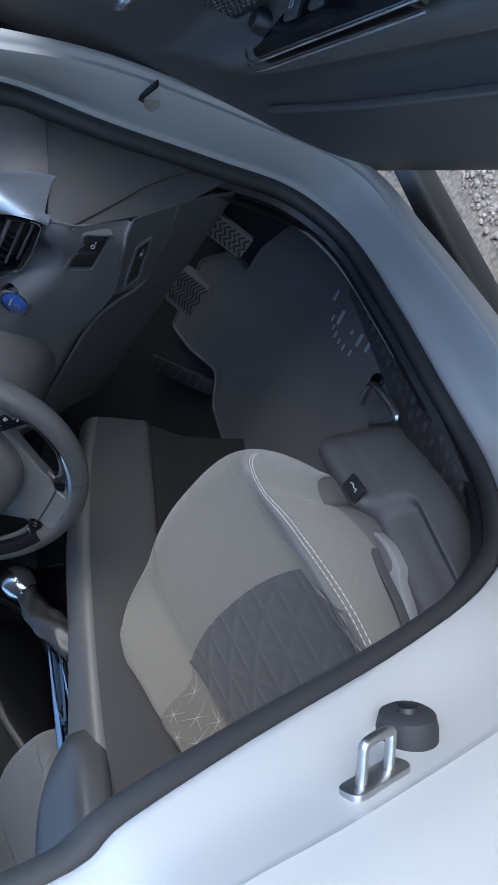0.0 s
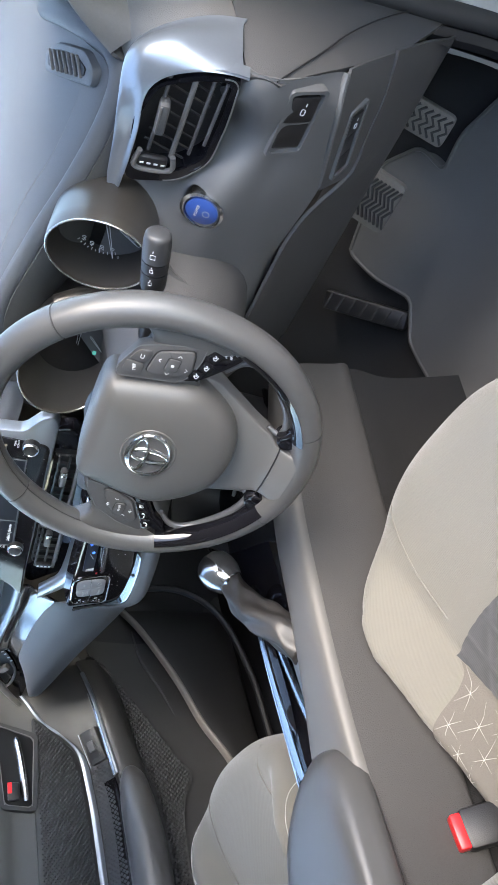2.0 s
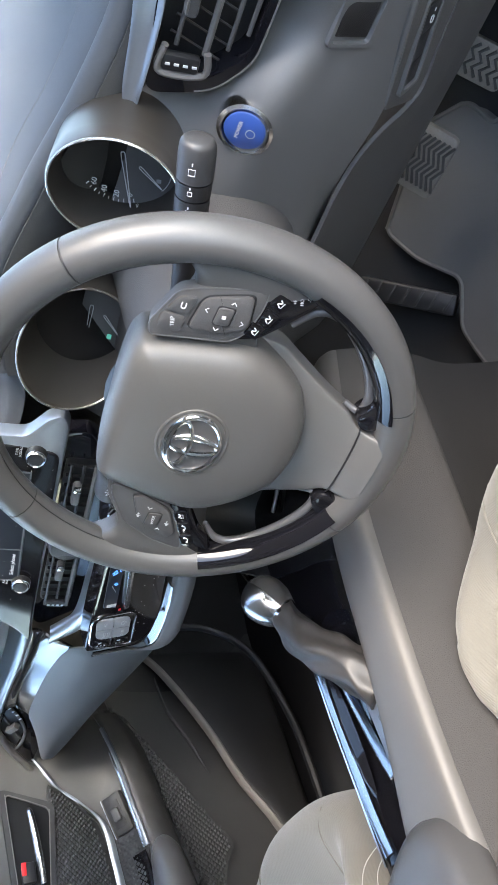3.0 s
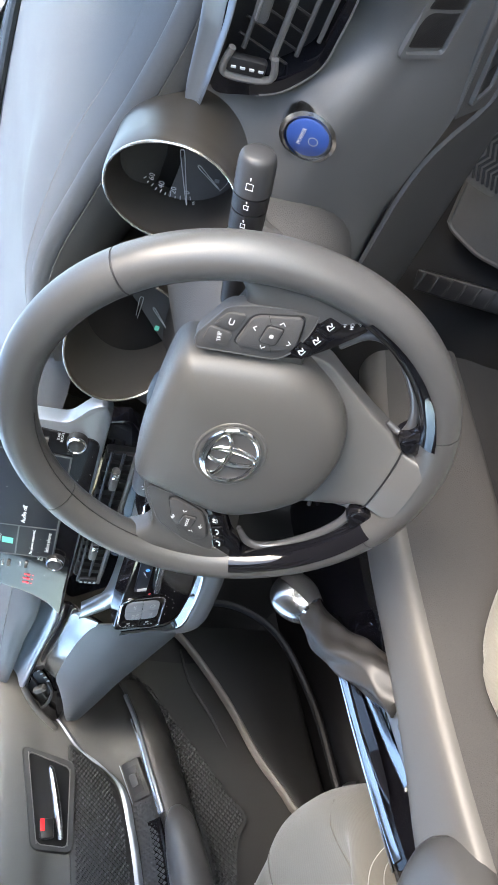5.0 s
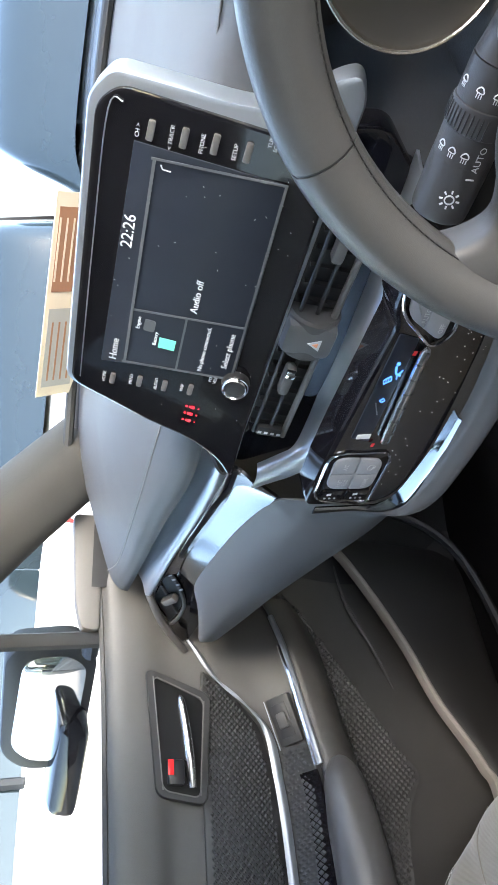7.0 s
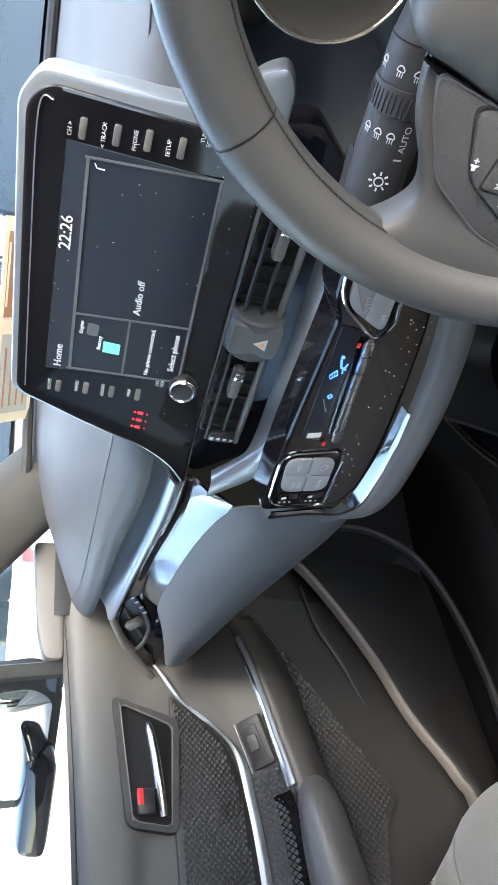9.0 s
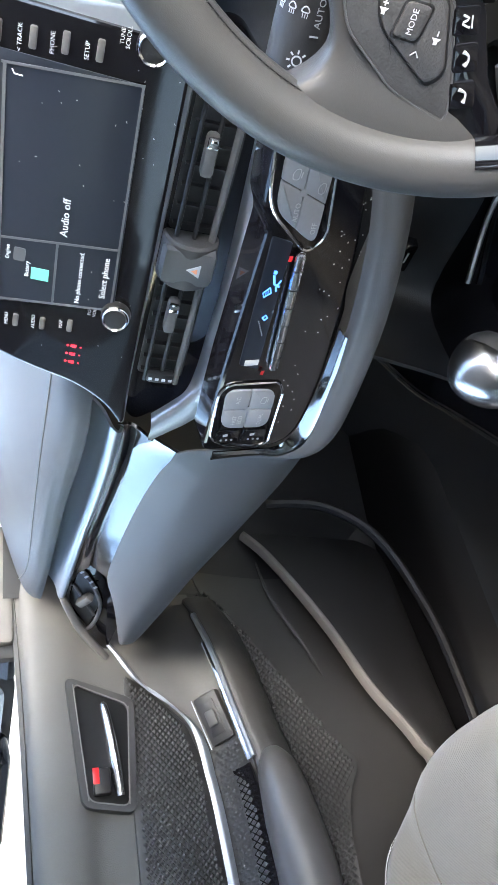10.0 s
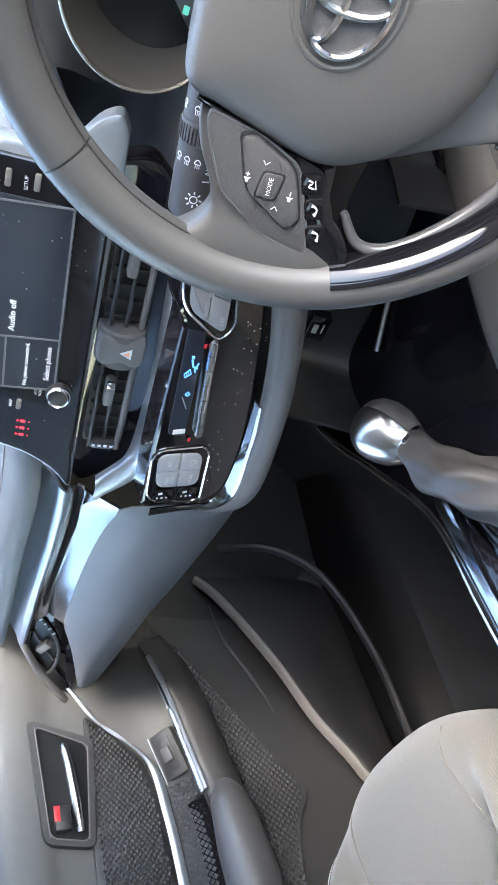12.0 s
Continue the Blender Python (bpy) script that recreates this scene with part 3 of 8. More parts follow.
    rows_c = [[(x, 0.905 - 0.44 * (abs(x) / 0.72) ** 2.2 - k, 1.072 - 0.012 * (abs(x) / 0.7) ** 2 - h) for k, h in ((-0.10, 0.03), (-0.02, 0.008), (0.03, 0.008), (0.05, 0.03))] for x in (-0.72, -0.5, -0.25, 0, 0.25, 0.5, 0.72)]
    cw = part("cowl", slab(rows_c, 40, 10, 0.006), M_BLACK)
    tagged(cw, "black plastic cowl under the windscreen", "cowl", kind="structure")
    tagged(ob, "white painted bonnet ahead of the windscreen", "bonnet", kind="structure")


build_ground()
build_body()
build_floor()
build_shell()

# ---------------------------------------------------------------- dashboard
def build_dash():
    dash = thing("dashboard", "dark grey soft dashboard with satin silver trim", "dashboard")
    # long top, left to right
    st = [(-0.67, [(0.58, 1.04), (0.46, 1.03), (0.36, 1.005), (0.27, 0.98), (0.245, 0.965), (0.24, 0.952)]),
          (-0.58, [(0.64, 1.045), (0.46, 1.035), (0.34, 1.01), (0.245, 0.978), (0.226, 0.965), (0.224, 0.955)]),
          (-0.35, [(0.76, 1.055), (0.46, 1.045), (0.30, 1.03), (0.20, 0.995), (0.183, 0.98), (0.18, 0.968)]),
          (-0.14, [(0.82, 1.06), (0.46, 1.045), (0.30, 1.035), (0.19, 1.005), (0.158, 0.99), (0.152, 0.975)]),
          (0.0, [(0.84, 1.06), (0.5, 1.045), (0.34, 1.04), (0.25, 1.035), (0.23, 1.02), (0.225, 1.0)]),
          (0.15, [(0.82, 1.06), (0.5, 1.045), (0.36, 1.04), (0.28, 1.03), (0.26, 1.01), (0.255, 0.99)]),
          (0.21, [(0.80, 1.06), (0.5, 1.045), (0.36, 1.045), (0.27, 1.04), (0.25, 1.025), (0.25, 1.01)]),
          (0.30, [(0.76, 1.06), (0.5, 1.05), (0.36, 1.06), (0.27, 1.055), (0.248, 1.045), (0.25, 1.03)]),
          (0.40, [(0.70, 1.055), (0.5, 1.048), (0.38, 1.043), (0.30, 1.036), (0.272, 1.031), (0.262, 1.022)]),
          (0.48, [(0.66, 1.050), (0.5, 1.035), (0.38, 1.024), (0.30, 1.013), (0.274, 1.007), (0.264, 0.998)]),
          (0.545, [(0.60, 1.040), (0.48, 1.022), (0.38, 1.011), (0.31, 0.999), (0.280, 0.992), (0.270, 0.984)]),
          (0.588, [(0.56, 1.030), (0.46, 1.018), (0.38, 1.008), (0.32, 0.998), (0.292, 0.990), (0.280, 0.982)]),
          (0.604, [(0.55, 1.025), (0.46, 1.015), (0.38, 1.003), (0.33, 0.993), (0.312, 0.987), (0.304, 0.982)])]
    rows = [[(x, y, z) for y, z in prof] for x, prof in st]
    part("dash_top", slab(rows, 60, 24, 0.012), M_DASHTOP, dash, "grey soft padded top")
    for j in (-0.006, -0.014):
        part("stitching", tube([(x, prof[3][0] - j * 0.3 + 0.004, prof[3][1] + 0.001 + j * 0.1) for x, prof in st[5:]], 0.0008, 60, 5), M_TRIMGREY, dash, "grey double stitching")
    part("stitching", tube([(x, prof[3][0] + 0.002, prof[3][1] + 0.0012) for x, prof in st[:4]], 0.0008, 40, 5), M_TRIMGREY, dash, "grey stitching")
    # rolled edge of the instrument hood, from the centre round to its outer corner
    roll = [(0.20, 0.256, 1.018), (0.30, 0.258, 1.040), (0.40, 0.260, 1.020), (0.48, 0.262, 0.996), (0.545, 0.266, 0.980), (0.588, 0.274, 0.975), (0.604, 0.296, 0.981), (0.600, 0.33, 0.996), (0.585, 0.38, 1.012), (0.560, 0.44, 1.024)]
    part("pad_roll", tube(roll, 0.012, 90, 12), M_DASHTOP, dash, "soft rolled pad edge")
    for k in (0.006, 0.0095):
        part("roll_stitching", tube([(x - k * max(0.0, min(1.0, (x - 0.585) / 0.01)), y + k * max(0.0, min(1.0, (0.600 - x) / 0.02)), z + 0.0126 - k * 0.5) for x, y, z in roll[:9]], 0.0007, 90, 5), M_BLACK, dash, "dark double stitching")
    # darker trim colour paints the shade on the hood's side
    rows = [[(x + 0.006 * max(0.0, min(1.0, (x - 0.56) / 0.04)), y - 0.0125, z - 0.003), (x, y - 0.010, z - 0.020), (x - 0.012, y + 0.006, z - 0.046), (x - 0.014, y + 0.03, z - 0.062)] for x, y, z in roll[:6]]
    part("hood_side_shade", slab(rows, 60, 10, 0.002), M_PILLAR, dash, "side of the padded hood, darkened for its shade")
    part("roll_groove", tube([(x + 0.010 * max(0.0, min(1.0, (x - 0.57) / 0.03)), y - 0.0105 * max(0.0, min(1.0, (0.61 - x) / 0.02)), z - 0.006) for x, y, z in roll], 0.0030, 70, 8), M_BLACK, dash, "dark gap under the rolled edge")
    # small vent in the hood, by the pillar
    m = axes((0.554, 0.352, 1.0115), (0.062, -0.107, -0.020), (0.55, 0.3, 0.10))
    dv = part("demister_vent", plate([(-0.072, -0.012), (0.066, -0.020), (0.072, -0.004), (0.050, 0.012), (-0.030, 0.018), (-0.068, 0.010)], 0.014, m, 0.004, 0.012), M_DASHTOP, dash, "soft moulded vent surround")
    part("slot", plate([(-0.056, -0.004), (-0.020, -0.0095), (0.050, -0.011), (0.055, -0.004), (0.034, 0.006), (-0.020, 0.0115), (-0.052, 0.007)], 0.002, at(m, 0, 0, 0.0012), 0, 0.006), M_WELL, dv, "black slot")
    for i in range(7):
        part("slat", box((-0.0008, -0.011, 0), (0.0008, 0.011, 0.0030), 0.0005, at(m, -0.040 + i * 0.0135, 0.0010 - 0.0006 * i, 0.0008, 25), 1), M_TRIMGREY, dv)
    # rounded end beside the doorway, running forward from the silver trim
    rows = [[(0.610, 0.268, 0.976), (0.636, 0.256, 0.974), (0.660, 0.248, 0.950), (0.674, 0.245, 0.925), (0.6795, 0.245, 0.899)],
            [(0.628, 0.285, 0.988), (0.650, 0.280, 0.984), (0.670, 0.280, 0.955), (0.681, 0.280, 0.925), (0.6815, 0.280, 0.898)],
            [(0.646, 0.340, 0.999), (0.664, 0.340, 0.992), (0.680, 0.340, 0.960), (0.686, 0.340, 0.925), (0.681, 0.340, 0.896)],
            [(0.652, 0.430, 1.003), (0.670, 0.430, 0.997), (0.684, 0.430, 0.960), (0.688, 0.430, 0.925), (0.679, 0.430, 0.890)]]
    part("end_cap", slab(rows, 24, 24, 0.006), M_TRIMGREY, dash, "grey rounded end")
    rows = [[(0.606, 0.276, 0.970), (0.612, 0.272, 0.990), (0.622, 0.268, 0.987), (0.640, 0.262, 0.976)],
            [(0.622, 0.300, 0.980), (0.636, 0.292, 1.030), (0.646, 0.288, 1.018), (0.652, 0.284, 0.984)],
            [(0.626, 0.350, 0.990), (0.640, 0.350, 1.038), (0.654, 0.346, 1.028), (0.667, 0.340, 0.991)],
            [(0.626, 0.440, 1.000), (0.640, 0.440, 1.040), (0.656, 0.440, 1.032), (0.674, 0.430, 0.995)]]
    part("pillar_foot", slab(rows, 24, 20, 0.003), M_FOOT, dash, "taupe foot of the windscreen pillar trim")
    rows = [[(x0 + (x1 - x0) * f + 0.0025 * math.sin(math.pi * f), y, z0 + (z1 - z0) * f) for f in (0, 0.25, 0.5, 0.75, 1)] for y, x0, z0, x1, z1 in ((0.186, 0.667, 0.899, 0.666, 0.868), (0.210, 0.674, 0.900, 0.672, 0.834), (0.250, 0.6805, 0.899, 0.675, 0.774), (0.30, 0.684, 0.897, 0.676, 0.712), (0.36, 0.685, 0.895, 0.680, 0.652), (0.43, 0.682, 0.889, 0.690, 0.585))]
    part("end_panel", slab(rows, 30, 20, 0.006), M_SHROUD, dash, "dark side panel")
    # thin dark line paints the shading of a crease in the panel
    part("crease_line", tube([(0.6690, 0.187, 0.872), (0.6755, 0.212, 0.846), (0.6800, 0.250, 0.810), (0.6840, 0.30, 0.766), (0.6868, 0.36, 0.702), (0.6890, 0.42, 0.622)], 0.0009, 40, 5), M_BLACK, dash, "dark line painting the crease across the side panel")
    # driver's lower face
    rows = [[(x, y, z) for y, z in prof] for x, prof in (
        (0.671, [(0.194, 0.898), (0.188, 0.892), (0.189, 0.868), (0.206, 0.838), (0.2325, 0.800), (0.236, 0.788)]),
        (0.645, [(0.205, 0.905), (0.190, 0.896), (0.186, 0.872), (0.197, 0.842), (0.214, 0.805), (0.224, 0.783)]),
        (0.60, [(0.27, 0.925), (0.25, 0.90), (0.203, 0.860), (0.211, 0.825), (0.222, 0.795), (0.236, 0.768)]),
        (0.54, [(0.27, 0.955), (0.25, 0.915), (0.196, 0.88), (0.207, 0.83), (0.228, 0.785), (0.249, 0.750)]),
        (0.46, [(0.25, 0.955), (0.235, 0.91), (0.212, 0.87), (0.220, 0.82), (0.238, 0.780), (0.254, 0.757)]),
        (0.36, [(0.26, 0.955), (0.25, 0.91), (0.24, 0.87), (0.235, 0.81), (0.245, 0.765), (0.34, 0.70)]),
        (0.24, [(0.26, 0.955), (0.25, 0.91), (0.24, 0.87), (0.235, 0.81), (0.245, 0.765), (0.34, 0.70)]))]
    part("lower_panel", slab(rows, 40, 30, 0.003), M_DASH, dash, "dark grey knee panel")
    # right air vent
    V = axes((0.60, 0.205, 0.935), (0.167, -0.054, -0.03), (0, 0.12, 1))
    go = rounded([(-0.093, 0.008), (-0.012, 0.038), (0.026, 0.040), (0.054, 0.018), (0.076, -0.019), (0.025, -0.037), (-0.028, -0.050), (-0.066, -0.036)], 0.014, 5)
    gi = rounded([(-0.074, 0.008), (-0.006, 0.033), (0.028, 0.034), (0.050, 0.012), (0.066, -0.015), (0.022, -0.029), (-0.026, -0.041), (-0.056, -0.026)], 0.010, 5)
    vent = part("side_vent", frame_plate([(p.x, p.y) for p in go], [(p.x, p.y) for p in gi], 0.03, at(V, 0, 0, 0.0), 0.003), M_PIANO, dash, "gloss black air vent")
    part("vent_depth", plate([(p.x * 1.05, p.y * 1.05) for p in gi], 0.002, at(V, 0, 0, -0.022)), M_BLACK, vent)
    for k, (a, b) in enumerate((((0.042, 0.030), (-0.045, 0.006)), ((0.055, 0.012), (-0.042, -0.016)), ((0.061, -0.002), (-0.030, -0.028)), ((0.060, -0.014), (-0.012, -0.034)))):
        part("slat", tube([V @ Vector((a[0], a[1], -0.004)), V @ Vector((b[0], b[1], -0.004))], 0.0026 if k == 1 else 0.0018, 2, 8, smooth=False), M_TRIMGREY if k == 1 else M_SHROUD, vent)
    for i in range(8):
        f = (i + 0.5) / 8
        x = -0.05 + 0.11 * f
        part("fin", tube([V @ Vector((x, 0.010 + 0.02 * f, -0.013)), V @ Vector((x - 0.004, -0.034 + 0.022 * f, -0.013))], 0.0012, 2, 6, smooth=False), M_BLACK, vent)
    part("vent_line", tube([V @ Vector((p.x * 0.965, p.y * 0.965, 0.0006)) for p in go[len(go) // 2:]], 0.0007, 60, 5), M_TRIMGREY, vent, "thin grey line")
    part("vent_tab", box((-0.018, -0.0048, 0), (0.018, 0.0048, 0.013), 0.003, at(V, 0.002, 0.017, -0.005, 18)), M_SHROUD, vent)
    part("tab_edge", box((-0.016, -0.001, 0), (0.016, 0.001, 0.002), 0.0008, at(V, 0.002, 0.0205, 0.0072, 18)), M_TRIMGREY, vent)
    part("thumb_frame", tube([V @ Vector(q) for q in ((-0.046, 0.014, 0.0), (-0.068, 0.008, 0.0), (-0.056, -0.022, 0.0), (-0.038, -0.016, 0.0))], 0.0028, 24, 8), M_TRIMGREY, vent)
    part("thumb_wheel", box((-0.007, -0.014, 0), (0.007, 0.014, 0.008), 0.003, at(V, -0.055, -0.003, -0.006, 18)), M_BLACK, vent)
    for i in range(4):
        part("mark", box((-0.0009, -0.0018, 0), (0.0009, 0.0018, 0.0008), 0, at(V, -0.0580 + 0.0022 * i, 0.006 - 0.0062 * i, 0.002, 18)), M_INK, vent)
    # silver surround: flat at its inner end, wrapping back over the end of the dash
    inn = [(-0.114, 0.006), (-0.072, 0.0145), (-0.025, 0.0265), (0.006, 0.0375), (0.026, 0.0400), (0.044, 0.0335), (0.062, 0.0160), (0.074, -0.0060), (0.0785, -0.0225)]
    out = [(-0.119, 0.013, -0.003), (-0.094, 0.0245, -0.003), (-0.052, 0.0385, -0.003), (-0.012, 0.0535, -0.006), (0.022, 0.0635, -0.022), (0.036, 0.0540, -0.036), (0.050, 0.0300, -0.052), (0.062, 0.0040, -0.062), (0.0710, -0.0210, -0.066)]
    rows = []
    for k, ((ix, iy), (ox, oy, oz)) in enumerate(zip(inn, out)):
        wrap = min(1.0, max(0.0, (-oz - 0.004) / 0.03)) * (1.0, 0.62, 0.36)[max(0, k - 6)]
        kx, ky = ix + (ox - ix) * 0.30 + 0.006 * wrap, iy + (oy - iy) * 0.30 + 0.016 * wrap
        rows.append([V @ Vector((ix, iy, -0.010)), V @ Vector((ix, iy, 0.0005)), V @ Vector((ix * 0.85 + kx * 0.15, iy * 0.85 + ky * 0.15, 0.0025)), V @ Vector((kx, ky, oz * 0.20)), V @ Vector(((kx + ox) / 2 + 0.004 * wrap, (ky + oy) / 2 + 0.004 * wrap, oz * 0.6)), V @ Vector((ox, oy, oz)), V @ Vector((ox, oy - 0.004, oz - 0.010))])
    part("silver_surround", slab(rows, 60, 24, 0.002), M_SILVER, dash, "satin silver vent surround")
    # start button
    Bm = axes((0.518, 0.2035, 0.884), (0.97, -0.22, 0.07), (0, 0.41, 0.91))
    sb = part("start_button", turned([(0.0, 0.0022), (0.0150, 0.0022), (0.0165, 0.0010), (0.0168, -0.01), (0.0, -0.01)], 32, Bm, False), M_BLUE, dash, "blue round start button")
    part("bezel_ring", turned([(0.0174, -0.002), (0.0182, 0.0015), (0.0196, 0.0022), (0.0222, 0.0008), (0.0235, -0.012), (0.0174, -0.01)], 32, Bm, False), M_SATIN, sb, "chrome ring")
    lettering("power_word", "POWER", 0.0044, at(Bm, 0, 0.0045, 0.0023), M_BUTTON, sb)
    part("power_mark", turned([(0.0032, 0.0), (0.0038, 0.0), (0.0038, 0.0006), (0.0032, 0.0006)], 16, at(Bm, 0, -0.005, 0.0018), False), M_BUTTON, sb)
    # two switch groups: one in the face, one under the ridge
    rows = [[(x, y, z) for y, z in prof] for x, prof in ((0.676, [(0.235, 0.789), (0.262, 0.760), (0.300, 0.716)]), (0.637, [(0.223, 0.785), (0.254, 0.753), (0.296, 0.706)]), (0.59, [(0.237, 0.767), (0.258, 0.745), (0.292, 0.704)]), (0.540, [(0.250, 0.751), (0.268, 0.729), (0.292, 0.700)]))]
    part("switch_face", slab(rows, 20, 16, 0.003), M_SHROUD, dash, "charcoal face under the ridge")
    L = axes((0.630, 0.2045, 0.830), (0.13, -0.012, 0.006), (0, -0.36, 1))
    L2 = axes((0.603, 0.2560, 0.7420), (0.93, -0.15, 0.26), (0, -0.66, 0.75))
    for F, x0, y0, x1, y1, spots in ((L, -0.032, -0.017, 0.030, 0.019, ((0.014, 0.001), (-0.015, 0.000))), (L2, -0.046, -0.013, 0.034, 0.013, ((0.016, 0.0), (-0.010, 0.0), (-0.033, 0.0)))):
        outer, inner = rounded(rect(x0 - 0.004, y0 - 0.004, x1 + 0.004, y1 + 0.004), 0.005), rounded(rect(x0, y0, x1, y1), 0.004)
        part("switch_recess", frame_plate([(p.x, p.y) for p in outer], [(p.x, p.y) for p in inner], 0.010, at(F, 0, 0, 0.0022), 0.001), M_DASH, dash, "moulded recess edge round the switches")
        for k, (x, y) in enumerate(spots):
            w = 0.012 if F is L2 else 0.0135
            sw = part("switch_blank" if k else "switch", plate(rect(-w, y0 + 0.002, w, y1 - 0.002), 0.012, at(F, x, y, 0.0005 if k else 0.0020), 0.0012, 0.002), M_BLACK, dash)
            if not k:
                part("symbol", tube([at(F, x - 0.002, y, 0.0023) @ Vector(q) for q in ((-0.003, -0.002, 0), (0.002, -0.002, 0), (0.003, 0.002, 0), (-0.002, 0.002, 0))], 0.0005, 16, 5, True), M_INK, sw)
                part("symbol_bar", box((0.004, -0.0006, 0), (0.007, 0.0006, 0.0005), 0, at(F, x, y - 0.001, 0.0021)), M_INK, sw)
    rows = [[(x, y0, z0), (x - 0.004, (y0 + 0.41) / 2 + 0.004, (z0 + 0.59) / 2 - 0.004), (x - 0.008, 0.41, 0.59), (x - 0.01, 0.47, 0.61)] for x, y0, z0 in ((0.680, 0.298, 0.716), (0.637, 0.294, 0.708), (0.59, 0.290, 0.706), (0.545, 0.288, 0.702), (0.505, 0.264, 0.740), (0.46, 0.252, 0.757), (0.36, 0.246, 0.760), (0.20, 0.25, 0.760))]
    part("under_panel", slab(rows, 20, 12, 0.004), M_SHROUD, dash, "charcoal panel under the column")
    part("switch_rail", tube([(0.672, 0.2330, 0.790), (0.655, 0.2255, 0.790), (0.637, 0.2225, 0.785), (0.59, 0.2365, 0.768), (0.544, 0.2490, 0.751)], [0.0030, 0.0036, 0.0036, 0.0032, 0.0020], 40, 8), M_DASH, dash, "raised trim edge")
    # gauge hood back and two slant-cut gauge tubes
    rows = [[(x, y, min(z, zt)) for y, z in ((0.30, 1.03), (0.315, 0.99), (0.305, 0.95), (0.275, 0.905), (0.245, 0.87))] for x, zt in ((0.12, 1.01), (0.19, 1.02), (0.25, 1.03), (0.36, 1.03), (0.47, 0.995), (0.55, 0.965))]
    part("gauge_recess", slab(rows, 20, 12, 0.004), M_SHROUD, dash, "charcoal grained gauge recess")
    inward = Vector((0.0, 0.96, -0.28))
    for origin, right, up, rad, face in (((0.4535, 0.190, 0.9735), (1, -0.2645, 0), (0, 0.251, 0.94), 0.0506, 0), ((0.2814, 0.198, 0.965), (1, 0.43, 0), (0, -0.222, 0.94), 0.0583, 1)):
        G = axes(origin, right, up)
        ringp = lambda r, k: [G @ Vector((r * math.cos(2 * math.pi * i / 56), r * math.sin(2 * math.pi * i / 56), 0)) + inward * k for i in range(56)]
        g = part("gauge_tube", grid([ringp(rad - 0.0012, 0.004), ringp(rad - 0.0004, 0.0004), ringp(rad + 0.0012, 0.0), ringp(rad + 0.0022, 0.003), ringp(rad + 0.0026, 0.02), ringp(rad + 0.0026, 0.085)], False, True), M_BRONZE, dash, "satin bronze-grey tubular gauge shroud")
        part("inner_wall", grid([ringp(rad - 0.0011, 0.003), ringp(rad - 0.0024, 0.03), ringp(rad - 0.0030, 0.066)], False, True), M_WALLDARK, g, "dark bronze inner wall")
        part("gauge_rim", tube(ringp(rad + 0.0004, -0.0002)[::2], 0.0011, 90, 6, True), M_RIM, g, "fine bright rim")
        face_c = Vector(origin) + inward * 0.0655
        part("dial", grid([ringp(rad - 0.0028, 0.0660), [face_c + (p - face_c) * 0.5 for p in ringp(rad - 0.0028, 0.0660)], [face_c + (p - face_c) * 0.02 for p in ringp(rad - 0.0028, 0.0660)]], False, True, True), M_DIAL, g, "black dial")
        D = axes(Vector(origin) + inward * 0.060, (1, 0, 0), (0, 0.28, 0.96))
        arc = lambda a, r: (r * math.cos(radians(a)), r * math.sin(radians(a)))

        def needle(x, y, a, length, wide):
            """A slim drop-shaped needle from its hub at x, y."""
            part("needle", tube([at(D, x, y, 0.0010, a) @ Vector(v) for v in ((-0.004, 0, 0), (-0.002, wide, 0), (length * 0.3, wide * 0.8, 0), (length, 0.0, 0), (length * 0.3, -wide * 0.8, 0), (-0.002, -wide, 0))], 0.00045, 40, 5, True), M_INK, g, "white needle")
        if not face:
            for i in range(21):
                x, y = arc(206 - i * 6.1, 0.0415)
                part("tick", box((-0.0020 if i % 2 else -0.0032, -0.0004, 0), (0, 0.0004, 0.0005), 0, at(D, x, y, 0, 206 - i * 6.1)), M_INK, g)
            for n, a in (("0", 203), ("20", 184), ("40", 166), ("60", 149), ("80", 130), ("100", 109), ("120", 92)):
                x, y = arc(a, 0.0345)
                lettering("dial_number", n, 0.0068, at(D, x, y, 0.0002, 4), M_INK, g, 0.0002)
            lettering("dial_word", "km/h", 0.0036, at(D, -0.041, -0.0215, 0.0002, 4), M_INK, g, 0.0001)
            needle(0.0, 0.0, 201, 0.046, 0.0016)
            needle(-0.0061, -0.0181, 239, 0.022, 0.0010)
            part("fuel_arc", tube([D @ Vector((-0.0061 + x, -0.0181 + y, 0.0004)) for x, y in (arc(a, 0.0235) for a in range(236, 296, 8))], 0.00035, 30, 4), M_INK, g, "white fuel scale")
            part("fuel_mark", plate(rect(-0.0016, -0.0020, 0.0016, 0.0020), 0.0004, at(D, -0.0115, -0.0330, 0.0006, 10)), M_BUTTON, g)
        else:
            part("warning_lamp", plate(rect(-0.0026, -0.0024, 0.0026, 0.0024), 0.0006, at(D, -0.0010, 0.0244, 0.0008), 0, 0.0012), M_REDLIT, g, "red warning lamp")
            part("scale_arc", tube([D @ Vector((x, y, 0.0004)) for x, y in (arc(a, 0.0365) for a in range(104, 192, 8))], 0.00035, 40, 4), M_BUTTON, g, "white scale arc")
            lettering("dial_word", "ECO", 0.0046, at(D, -0.0225, 0.0215, 0.0002, 4), M_INK, g, 0.0002)
            lettering("dial_word", "CHG", 0.0046, at(D, -0.0345, -0.0105, 0.0002, 4), M_INK, g, 0.0002)
            part("charge_bar", tube([D @ Vector((x, y, 0.0004)) for x, y in (arc(a, 0.0385) for a in range(188, 212, 6))], 0.0009, 16, 5), M_BLUELIT, g, "blue charge band")
